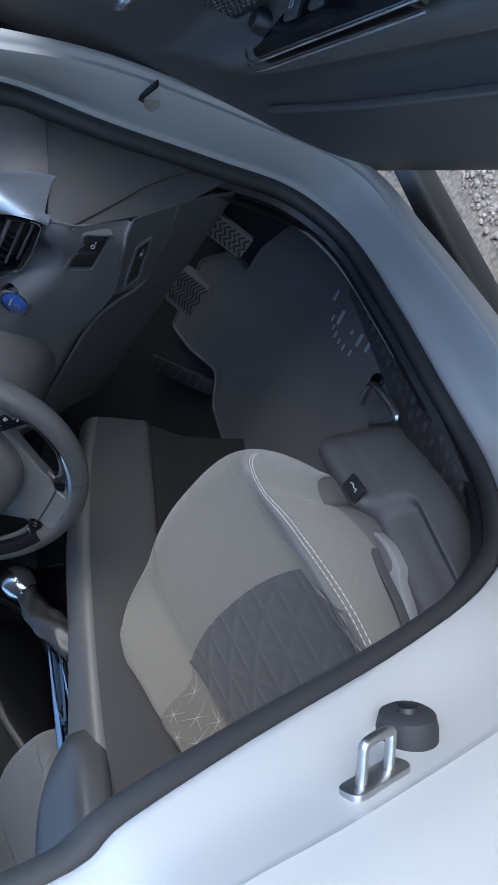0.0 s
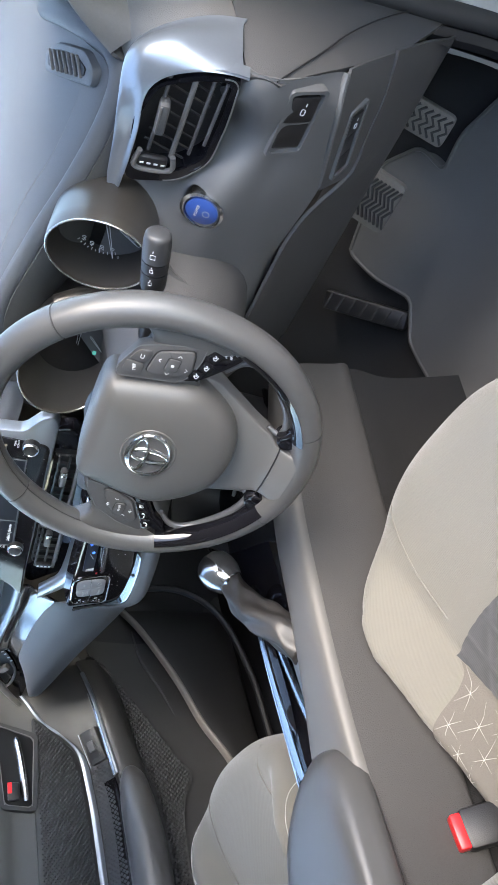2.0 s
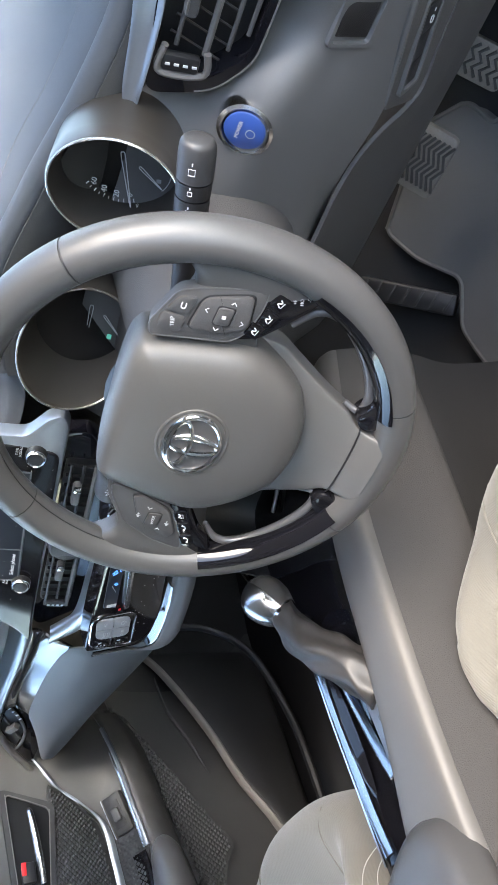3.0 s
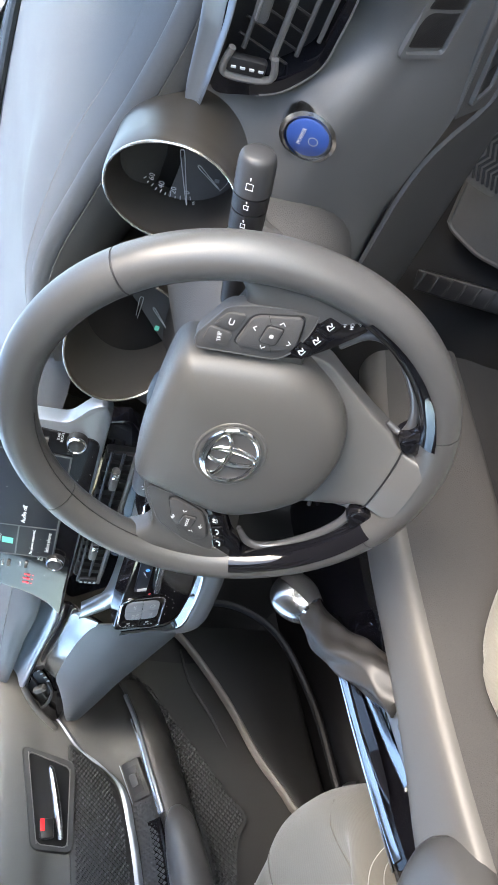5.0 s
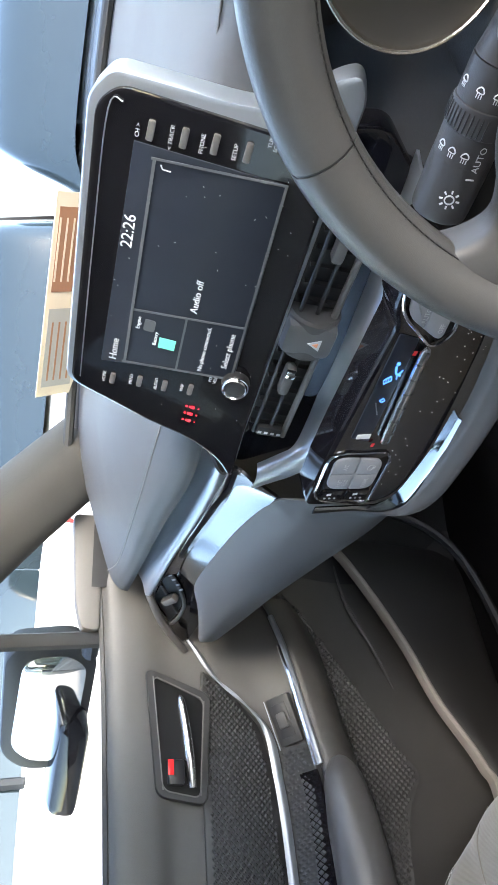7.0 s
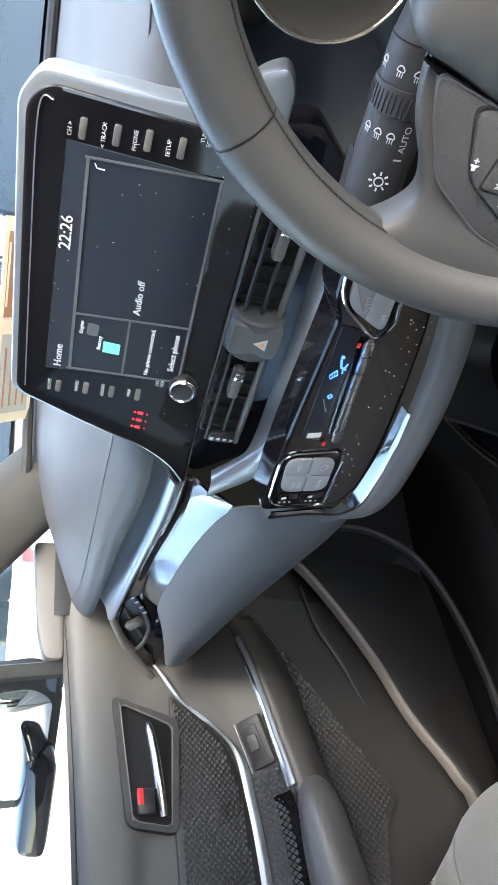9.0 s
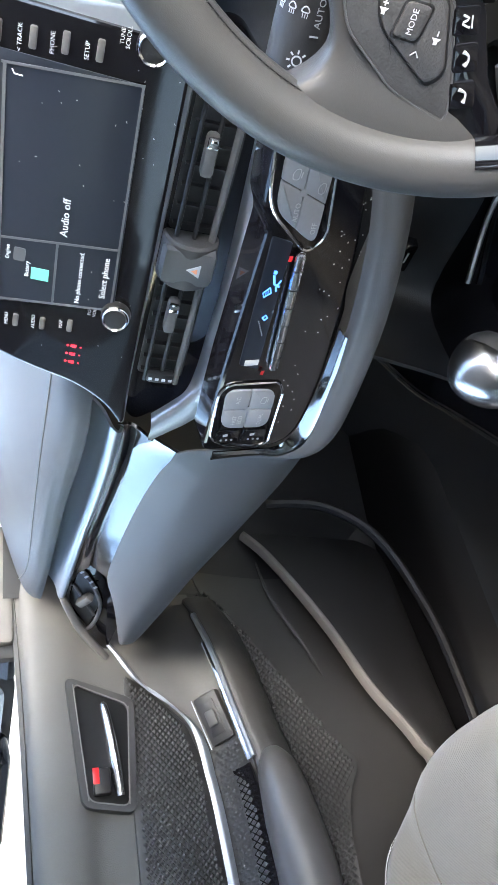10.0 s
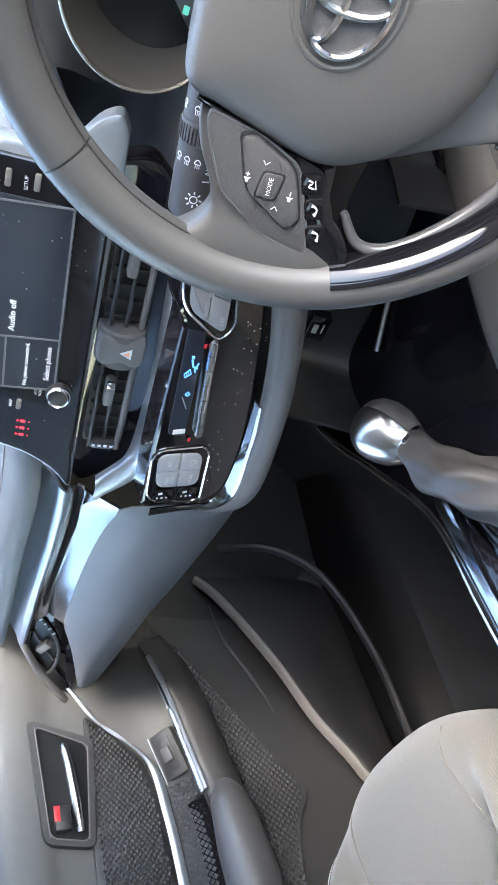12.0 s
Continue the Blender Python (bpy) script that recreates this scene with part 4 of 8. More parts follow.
            needle(0.0046, -0.0015, 183, 0.044, 0.0016)
            needle(-0.0022, -0.0175, 223, 0.022, 0.0010)
            part("temperature_arc", tube([D @ Vector((-0.0022 + x, -0.0175 + y, 0.0004)) for x, y in (arc(a, 0.0235) for a in range(220, 276, 8))], 0.00035, 30, 4), M_INK, g, "white temperature scale")
            part("ready_lamp", plate(rect(-0.0030, -0.0022, 0.0030, 0.0022), 0.0006, at(D, -0.0240, -0.0250, 0.0006), 0, 0.001), M_GREENLIT, g, "green lamp")
            part("eco_lamp", plate(rect(-0.0022, -0.0012, 0.0022, 0.0012), 0.0006, at(D, 0.014, -0.030, 0.0006), 0, 0.0006), M_GREENLIT, g, "green lamp")
    part("gauge_bridge", tube([(0.345, 0.235, 0.990), (0.362, 0.236, 0.962), (0.372, 0.238, 0.930), (0.378, 0.232, 0.905)], 0.010, 24, 10, flat=0.6), M_BRONZE, dash, "bronze-grey bridge between the gauges")
    # column shroud
    rows = [[(0.36 + w * math.cos(a), y, zc + h * math.sin(a)) for a in [2 * math.pi * k / 10 for k in range(10)]] for y, w, h, zc in ((0.30, 0.098, 0.095, 0.850), (0.22, 0.096, 0.082, 0.858), (0.15, 0.088, 0.066, 0.873), (0.10, 0.070, 0.052, 0.89), (0.075, 0.05, 0.042, 0.90))]
    part("column_shroud", skin(rows, 24, 30, True, True), M_SHROUD, dash, "charcoal steering column shroud")
    rows = [[(0.175, y + 0.015, z - 0.07), (0.19, y, z - 0.025), (0.24, y - 0.012, z + 0.002), (0.31, y - 0.016, z + 0.008), (0.38, y - 0.016, z + 0.008), (0.45, y - 0.006, z - 0.002)] for y, z in ((0.275, 0.912), (0.235, 0.908), (0.195, 0.896), (0.170, 0.874))]
    part("column_cover", slab(rows, 24, 40, 0.003), M_SHROUD, dash, "charcoal grained cover under the gauges")
    # passenger side
    def strip(name, top, bottom, mid, mat, label="", thick=0.006):
        rows = [[a, tuple((p + q) / 2 + d for p, q, d in zip(a, b, mid)), b] for a, b in zip(top, bottom)]
        return part(name, slab(rows, 40, 10, thick), mat, dash, label)
    seam = [(-0.143, 0.164, 0.985), (-0.2305, 0.177, 0.9767), (-0.3422, 0.194, 0.9694), (-0.4637, 0.213, 0.9625), (-0.592, 0.233, 0.9571)]
    low = [(-0.178, 0.1525, 0.944), (-0.225, 0.157, 0.9412), (-0.3026, 0.1663, 0.9389), (-0.4247, 0.1822, 0.9379), (-0.6065, 0.2051, 0.9328)]
    # satin band: hollow beside the seam, rolled at its lower edge
    rows = []
    for k, (a, b) in enumerate(zip(seam, low)):
        a, b = Vector(a), Vector(b)
        rows.append([a + Vector((0, 0.010, 0.002)), a + (b - a) * 0.22 + Vector((0, 0.010, -0.001)), a + (b - a) * 0.5 + Vector((0, 0.006, -0.002)), a + (b - a) * 0.8 + Vector((0, -0.001, 0.001)), b, b + Vector((0, 0.008, -0.005))])
    part("silver_band", slab(rows, 50, 24, 0.003), M_SILVER, dash, "satin silver band")
    part("pad_welt", tube([(x, y + 0.001, z + 0.004) for x, y, z in seam] + [(-0.612, 0.242, 0.958)], 0.0042, 50, 8), M_DASHTOP, dash, "rolled edge of the padded top")
    back = [(-0.172, 0.143, 0.915), (-0.2061, 0.1590, 0.9237), (-0.2520, 0.166, 0.9215), (-0.3200, 0.1755, 0.9200), (-0.4300, 0.1915, 0.9185), (-0.5100, 0.2040, 0.9120)]
    rows = [[(b[0], b[1] + 0.008, b[2] - 0.002), ((b[0] + c[0]) / 2, (b[1] + c[1]) / 2 + 0.012, (b[2] + c[2]) / 2), c] for b, c in zip([(-0.165, 0.148, 0.95)] + low, back)]
    part("black_gap", slab(rows, 50, 12, 0.003), M_PIANO, dash, "gloss black hollow under the band")
    front = [(-0.178, 0.1285, 0.888), (-0.1956, 0.135, 0.8965), (-0.2283, 0.1417, 0.9005), (-0.2998, 0.1537, 0.9025), (-0.4084, 0.1689, 0.9005), (-0.4991, 0.1803, 0.8945)]
    rows = [[c, tuple((p + q) / 2 for p, q in zip(c, d)), d] for c, d in zip(back, front)]
    part("bright_wing", slab(rows, 50, 16, 0.003), M_WING, dash, "polished dark chrome ledge")
    rows = [[(-0.1956, 0.135, 0.8965), (-0.200, 0.119, 0.855), (-0.20, 0.118, 0.80), (-0.19, 0.16, 0.752), (-0.18, 0.28, 0.70)],
            [(-0.2283, 0.1417, 0.9005), (-0.24, 0.124, 0.86), (-0.245, 0.121, 0.805), (-0.24, 0.16, 0.758), (-0.24, 0.28, 0.705)],
            [(-0.2998, 0.1537, 0.9025), (-0.32, 0.135, 0.862), (-0.335, 0.131, 0.818), (-0.34, 0.165, 0.77), (-0.34, 0.28, 0.72)],
            [(-0.4084, 0.1689, 0.9005), (-0.43, 0.150, 0.866), (-0.445, 0.142, 0.830), (-0.45, 0.168, 0.79), (-0.45, 0.28, 0.74)],
            [(-0.4991, 0.1803, 0.8945), (-0.53, 0.160, 0.870), (-0.55, 0.150, 0.843), (-0.56, 0.168, 0.808), (-0.56, 0.28, 0.76)],
            [(-0.560, 0.1815, 0.8760), (-0.605, 0.160, 0.862), (-0.625, 0.153, 0.846), (-0.635, 0.172, 0.820), (-0.64, 0.28, 0.78)],
            [(-0.6077, 0.1830, 0.8585), (-0.655, 0.168, 0.852), (-0.668, 0.166, 0.842), (-0.675, 0.182, 0.820), (-0.68, 0.28, 0.78)]]
    stack = [[(-0.165, 0.1240, 0.893), (-0.165, 0.113, 0.850), (-0.160, 0.113, 0.800), (-0.15, 0.157, 0.755), (-0.14, 0.28, 0.705)],
             [(-0.142, 0.1120, 0.856), (-0.142, 0.104, 0.832), (-0.136, 0.106, 0.795), (-0.125, 0.157, 0.757), (-0.115, 0.283, 0.708)],
             [(-0.132, 0.1065, 0.822), (-0.130, 0.0985, 0.812), (-0.124, 0.101, 0.786), (-0.110, 0.158, 0.756), (-0.10, 0.287, 0.712)],
             [(-0.111, 0.1055, 0.8068), (-0.109, 0.0965, 0.800), (-0.103, 0.099, 0.779), (-0.09, 0.160, 0.756), (-0.085, 0.29, 0.714)],
             [(-0.065, 0.1060, 0.8065), (-0.063, 0.0960, 0.800), (-0.060, 0.098, 0.781), (-0.05, 0.165, 0.760), (-0.05, 0.29, 0.718)],
             [(0.03, 0.1090, 0.8185), (0.032, 0.0990, 0.812), (0.035, 0.101, 0.794), (0.04, 0.168, 0.772), (0.04, 0.29, 0.726)],
             [(0.12, 0.1170, 0.842), (0.122, 0.1090, 0.835), (0.125, 0.112, 0.817), (0.13, 0.175, 0.790), (0.13, 0.29, 0.736)],
             [(0.17, 0.134, 0.868), (0.172, 0.128, 0.862), (0.175, 0.132, 0.844), (0.18, 0.19, 0.812), (0.18, 0.29, 0.75)]]
    part("glovebox_face", slab(rows[::-1] + stack, 70, 30, 0.002), M_DASH, dash, "dark grey soft lower face")
    # air vent at the passenger's end
    m = axes((-0.6065, 0.2051, 0.9328), (0.99, 0.13, 0), (0, 0.35, 0.93))
    vi = [(-0.0121, -0.0063), (0.0636, -0.0111), (0.0062, -0.0485), (-0.0591, -0.0405)]
    pv = part("passenger_vent", plate([(-0.0170, 0.0034), (-0.0615, -0.0250), (-0.1268, -0.0774), (-0.0888, -0.0761), (-0.0234, -0.0818), (0.0458, -0.0506), (0.0775, -0.0271), (0.0778, -0.0076)], 0.004, at(m, 0, 0, -0.012), 0.001, 0.006), M_PIANO, dash, "gloss black air vent")
    part("vent_depth", plate(vi, 0.001, at(m, 0, 0, -0.0112), 0, 0.004), M_BLACK, pv)
    part("vent_frame", tube([at(m, 0, 0, -0.008) @ Vector((x, y, 0)) for x, y in vi], 0.0028, 60, 8, True), M_SHROUD, pv, "charcoal vent frame")
    part("vent_rim", tube([(-0.600, 0.209, 0.934), (-0.6065, 0.2045, 0.930), (-0.6514, 0.1925, 0.908), (-0.6769, 0.180, 0.8877), (-0.7061, 0.165, 0.860)], [0.003, 0.0055, 0.006, 0.006, 0.005], 40, 10), M_TRIMGREY, pv, "grey rim of the vent")
    part("slat", tube([at(m, 0, 0, -0.009) @ Vector((x, y, 0)) for x, y in ((0.0283, -0.0088), (-0.0255, -0.0448))], 0.0022, 2, 8, smooth=False), M_SHROUD, pv)
    part("vent_tab", box((-0.013, -0.006, 0), (0.013, 0.006, 0.012), 0.003, at(m, 0.0073, -0.0282, -0.011, -30)), M_TRIMGREY, pv, "grey tab")
    for x, y in [(0.0631, -0.0159), (0.0562, -0.0228), (0.0484, -0.0307), (0.0396, -0.0373)]:
        part("mark", box((-0.003, -0.0014, 0), (0.003, 0.0014, 0.0008), 0, at(m, x, y, -0.0055, -35)), M_INK, pv)
    # centre stack under the controls
    rows = [[(-0.10, 0.20, 0.72), (-0.09, 0.30, 0.70), (0.03, 0.31, 0.70), (0.16, 0.30, 0.70), (0.17, 0.20, 0.72)], [(-0.10, 0.17, 0.62), (-0.09, 0.28, 0.62), (0.03, 0.29, 0.62), (0.16, 0.28, 0.62), (0.17, 0.2, 0.62)], [(-0.10, 0.12, 0.55), (-0.09, 0.22, 0.55), (0.03, 0.23, 0.55), (0.16, 0.22, 0.55), (0.17, 0.2, 0.55)]]
    part("stack_recess", slab(rows, 14, 24, 0.004), M_BLACK, dash, "black recess")
    U = axes((-0.041, 0.285, 0.681), (1, 0, 0), (0, 0.2, 1))
    us = part("usb_socket", plate(rect(-0.016, -0.011, 0.016, 0.011), 0.012, at(U, 0, 0, 0.004), 0.001, 0.002), M_PIANO, dash)
    part("port", plate(rect(-0.008, -0.003, 0.004, 0.003), 0.003, at(U, 0, 0.003, 0.0046), 0.0004), M_STEEL, us)
    part("symbol", box((-0.006, -0.0008, 0), (0.006, 0.0008, 0.0006), 0, at(U, 0, -0.005, 0.0042)), M_INK, us)
    return dash


def build_screen():
    S = axes((0.05, 0.166, 1.03), (0.235, 0.044, 0.0), (0, 0.03, 0.13))
    un = thing("touchscreen", "black gloss touchscreen head unit showing the home page", "touchscreen")
    shell = [(-0.184, -0.077), (-0.1635, -0.060), (-0.1495, -0.034), (-0.1410, 0.005), (-0.1325, 0.032), (-0.125, 0.060), (-0.118, 0.072), (0.10, 0.084), (0.119, 0.072), (0.121, 0.0), (0.125, -0.032), (0.150, -0.050), (0.158, -0.064), (0.145, -0.072), (-0.13, -0.074)]
    part("shell", plate(shell, 0.020, at(S, 0, 0, -0.003), 0.004, 0.008), M_SILVER, un, "satin silver surround")
    face = [(-0.1815, -0.0765), (-0.161, -0.060), (-0.1465, -0.034), (-0.1380, 0.005), (-0.1290, 0.032), (-0.121, 0.058), (-0.114, 0.067), (0.098, 0.078), (0.112, 0.066), (0.112, -0.068), (-0.13, -0.073)]
    part("panel", plate(face, 0.01, S, 0.002, 0.012), M_PIANO, un, "gloss black panel", 0)
    part("display", plate([(-0.089, 0.047), (0.083, 0.052), (0.084, -0.044), (-0.073, -0.051)], 0.002, at(S, 0, 0, 0.0012), 0.0004), M_SCREEN, un, "lit display showing the time and audio state")
    z = 0.0016
    def line(a, b, w=0.0016, mat=M_SCREENGREY):
        a, b = Vector(a), Vector(b)
        d = (b - a)
        part("divider", box((0, -w / 2, 0), (d.length, w / 2, 0.0004), 0, at(S, a.x, a.y, z, math.degrees(math.atan2(d.y, d.x)))), mat, un)
    line((-0.083, 0.030), (0.076, 0.038), 0.002)
    line((-0.036, 0.032), (-0.026, -0.048))
    line((-0.079, -0.008), (-0.031, -0.006))
    line((-0.074, -0.049), (0.083, -0.043))
    line((0.076, 0.040), (0.084, -0.044))
    line((-0.084, 0.032), (-0.074, -0.049))
    lettering("clock_digits", "22:26", 0.0112, at(S, 0.023, 0.045, z, 2), M_WHITELIT, un, 0.0002)
    lettering("display_word", "Home", 0.0078, at(S, -0.075, 0.039, z, 2), M_WHITELIT, un, 0.0002)
    lettering("display_word", "Audio off", 0.0072, at(S, -0.012, -0.009, z, 2), M_WHITELIT, un, 0.0002)
    lettering("display_word", "No phone connected.", 0.0046, at(S, -0.054, -0.024, z, 2), M_WHITELIT, un, 0.0002)
    lettering("display_word", "Select phone", 0.0062, at(S, -0.050, -0.041, z, 2), M_WHITELIT, un, 0.0002)
    lettering("display_word", "Engine", 0.004, at(S, -0.046, 0.026, z, 2), M_WHITELIT, un, 0.0002)
    lettering("display_word", "Battery", 0.004, at(S, -0.056, 0.012, z, 2), M_WHITELIT, un, 0.0002)
    part("battery_mark", plate(rect(-0.0045, -0.006, 0.0045, 0.006), 0.0004, at(S, -0.058, 0.003, 0.002, 2)), M_GREENLIT, un)
    part("engine_mark", plate(rect(-0.005, -0.004, 0.005, 0.004), 0.0004, at(S, -0.046, 0.018, 0.002), 0, 0.002), M_SCREENGREY, un)
    for x, y, w in ((0.091, 0.047, "CH >"), (0.0925, 0.027, "< TRACK"), (0.0945, 0.0085, "PHONE"), (0.0955, -0.0115, "SETUP")):
        key = part("key", plate(rect(-0.0065, -0.0022, 0.0065, 0.0022), 0.004, at(S, x + 0.001, y - 0.0035, 0.002), 0.0008, 0.0015), M_TRIMGREY, un)
        lettering("key_word", w, 0.0038, at(S, x - 0.001, y + 0.004, 0.0008, 2), M_INK, key, 0.0001)
    for x, y, w in ((-0.104, 0.036, "HOME"), (-0.1, 0.016, "MENU"), (-0.098, -0.003, "AUDIO"), (-0.095, -0.0225, "MAP")):
        key = part("key", plate(rect(-0.005, -0.002, 0.005, 0.002), 0.004, at(S, x, y, 0.002), 0.0008, 0.0015), M_TRIMGREY, un)
        lettering("key_word", w, 0.0036, at(S, x, y + 0.0065, 0.0008, 2), M_INK, key, 0.0001)
    for x, y, w in ((0.107, -0.045, "TUNE\nSCROLL"), (-0.077, -0.0535, "POWER\nVOLUME")):
        kn = part("knob", turned([(0.0, 0.008), (0.0065, 0.0085), (0.0075, 0.008), (0.0095, 0.007), (0.0105, 0.004), (0.0108, -0.002), (0.0, -0.002)], 32, at(S, x, y, 0.0005), False), M_BLACK, un, "round knob with a chrome ring")
        part("ring", turned([(0.0076, 0.0082), (0.0086, 0.0092), (0.0100, 0.0078), (0.0102, 0.0060), (0.0076, 0.0060)], 32, at(S, x, y, 0.0005), False), M_CHROME, kn, "chrome ring")
        lettering("key_word", w, 0.0036, at(S, x + 0.001, y + 0.017, 0.0008, 2), M_INK, kn, 0.0001)
    for i in range(3):
        x = -0.1265 + 0.0072 * i
        lamp = part("seat_belt_lamp", turned([(0.0, 0.0006), (0.0009, 0.0006), (0.0009, 0)], 10, at(S, x, -0.0235, 0.0004), False), M_REDLIT, un, "red seat-belt warning lamp")
        part("lamp_body", plate([(-0.0014, -0.0028), (0.0014, -0.0028), (0.0010, 0.0015), (-0.0010, 0.0015)], 0.0004, at(S, x, -0.0270, 0.0008), 0, 0.0006), M_REDLIT, lamp)
        part("lamp_digit", box((-0.0005, -0.0006, 0), (0.0005, 0.0006, 0.0005), 0, at(S, x, -0.0330, 0.0004)), M_REDLIT, lamp)
    rng = random.Random(11)
    specks = [box((-0.0003, -0.0002, 0), (0.0003 + 0.0008 * rng.random(), 0.0002, 0.0002), 0, at(S, rng.uniform(-0.12, 0.10), rng.uniform(-0.066, 0.05), 0.0013, rng.uniform(0, 180))) for i in range(40)]
    part("dust_speck", join_pieces(specks), M_SILVERTHREAD, un, "pale dust specks")["kind"] = "stuff"
    part("note_mark", tube([S @ Vector(p) for p in ((0.071, 0.027, 0.0018), (0.071, 0.032, 0.0018), (0.0735, 0.0335, 0.0018))], 0.0005, 3, 4, smooth=False), M_WHITELIT, un)
    part("top_grain_line", tube([S @ Vector(p) for p in ((-0.11, 0.06, 0.001), (0.0, 0.066, 0.001), (0.095, 0.070, 0.001), (0.104, 0.062, 0.001))], 0.0005, 20, 5), M_STEEL, un, "fine edge line")


def build_centre_vents():
    C = axes((0, 0.148, 0.925), (0.205, 0.019, 0.008), (0, 0.12, 1))
    front, C = C, at(C, 0.002, 0.005, -0.026)
    cv = thing("centre_vents", "gloss black centre air vents with a hazard switch between", "air vents")
    part("housing", plate([(-0.175, 0.012), (-0.130, -0.042), (-0.08, -0.050), (0.13, -0.044), (0.175, 0.0), (0.16, 0.050), (-0.14, 0.040)], 0.02, at(C, 0, 0, -0.006), 0.003, 0.01), M_PIANO, cv)
    for x0, x1 in ((-0.114, -0.012), (0.028, 0.135)):
        v = part("vent_depth", plate(rect(x0, -0.020, x1, 0.018), 0.001, at(C, 0, 0, -0.005), 0, 0.004), M_BLACK, cv)
        for i in range(3):
            y = -0.014 + 0.013 * i
            part("slat", tube([C @ Vector((x0, y, 0.004)), C @ Vector((x1, y, 0.004))], 0.0028 if i == 0 else 0.0018, 2, 8, smooth=False), M_TRIMGREY if i == 0 else M_BLACK, v)
        for i in range(7):
            x = x0 + (x1 - x0) * (i + 0.5) / 7
            part("fin", box((x - 0.0008, -0.018, -0.004), (x + 0.0008, 0.016, 0.001), 0, C), M_BLACK, v)
        xt = -0.040 if x0 < 0 else 0.095
        part("vent_tab", box((-0.015, -0.0045, 0.002), (0.015, 0.0045, 0.014), 0.003, at(C, xt, 0.003)), M_TRIMGREY, v, "grey tab")
        part("tab_tip", box((-0.004, -0.004, 0.012), (0.004, 0.004, 0.016), 0.0015, at(C, xt + 0.011, 0.003)), M_CHROME, v, "chrome tip")
        if x0 < 0:
            tw = part("thumb_wheel", box((-0.006, -0.012, 0), (0.006, 0.012, 0.010), 0.004, at(C, -0.107, 0.0, 0)), M_BLACK, v)
            for i in range(4):
                part("mark", box((-0.0012, -0.0015, 0), (0.0012, 0.0015, 0.0006), 0, at(C, -0.107, -0.0085 + 0.0055 * i, 0.010)), M_INK, tw)
    hz = part("hazard_switch", box((-0.015, -0.020, -0.004), (0.016, 0.020, 0.017), 0.006, at(C, 0.008, 0.0)), M_DASH, cv, "dark grey hazard switch")
    part("drum", turned([(0.0, -0.019), (0.019, -0.019), (0.021, -0.017), (0.021, 0.017), (0.019, 0.019), (0.0, 0.019)], 32, C @ pose(0.008, 0.0, -0.004, 0, 90, 0), False), M_SHROUD, cv, "round drum between the vents")
    tri = plate([(-0.0055, -0.0045), (0.0055, -0.0045), (0, 0.0055)], 0.0006, at(C, 0.009, -0.004, 0.0176))
    part("triangle", tri, M_INK, hz, "orange-white triangle")
    part("triangle_core", plate([(-0.0022, -0.0024), (0.0022, -0.0024), (0, 0.0018)], 0.0006, at(C, 0.009, -0.0040, 0.0181)), M_HAZARD, hz)
    # satin silver sweep under the vents
    up = [(-0.136, 0.006), (-0.118, -0.009), (-0.104, -0.018), (-0.090, -0.025), (-0.054, -0.029), (0.0, -0.029), (0.105, -0.024), (0.165, -0.020)]
    lo = [(-0.154, 0.007), (-0.140, -0.008), (-0.126, -0.022), (-0.104, -0.036), (-0.060, -0.040), (0.0, -0.039), (0.108, -0.034), (0.168, -0.030)]
    rows = [[front @ Vector((a[0], a[1], -0.005 - 0.029 * min(1.0, max(0.0, (k - 2) / 2)))), front @ Vector((a[0], a[1], 0.003)), front @ Vector(((a[0] + b[0]) / 2, (a[1] + b[1]) / 2, 0.006)), front @ Vector((b[0], b[1], 0.006)), front @ Vector((b[0], b[1] - 0.004, 0.002))] for k, (a, b) in enumerate(zip(up, lo))]
    part("silver_sweep", slab(rows, 60, 16, 0.002), M_SWEEP, cv, "satin silver sweep")


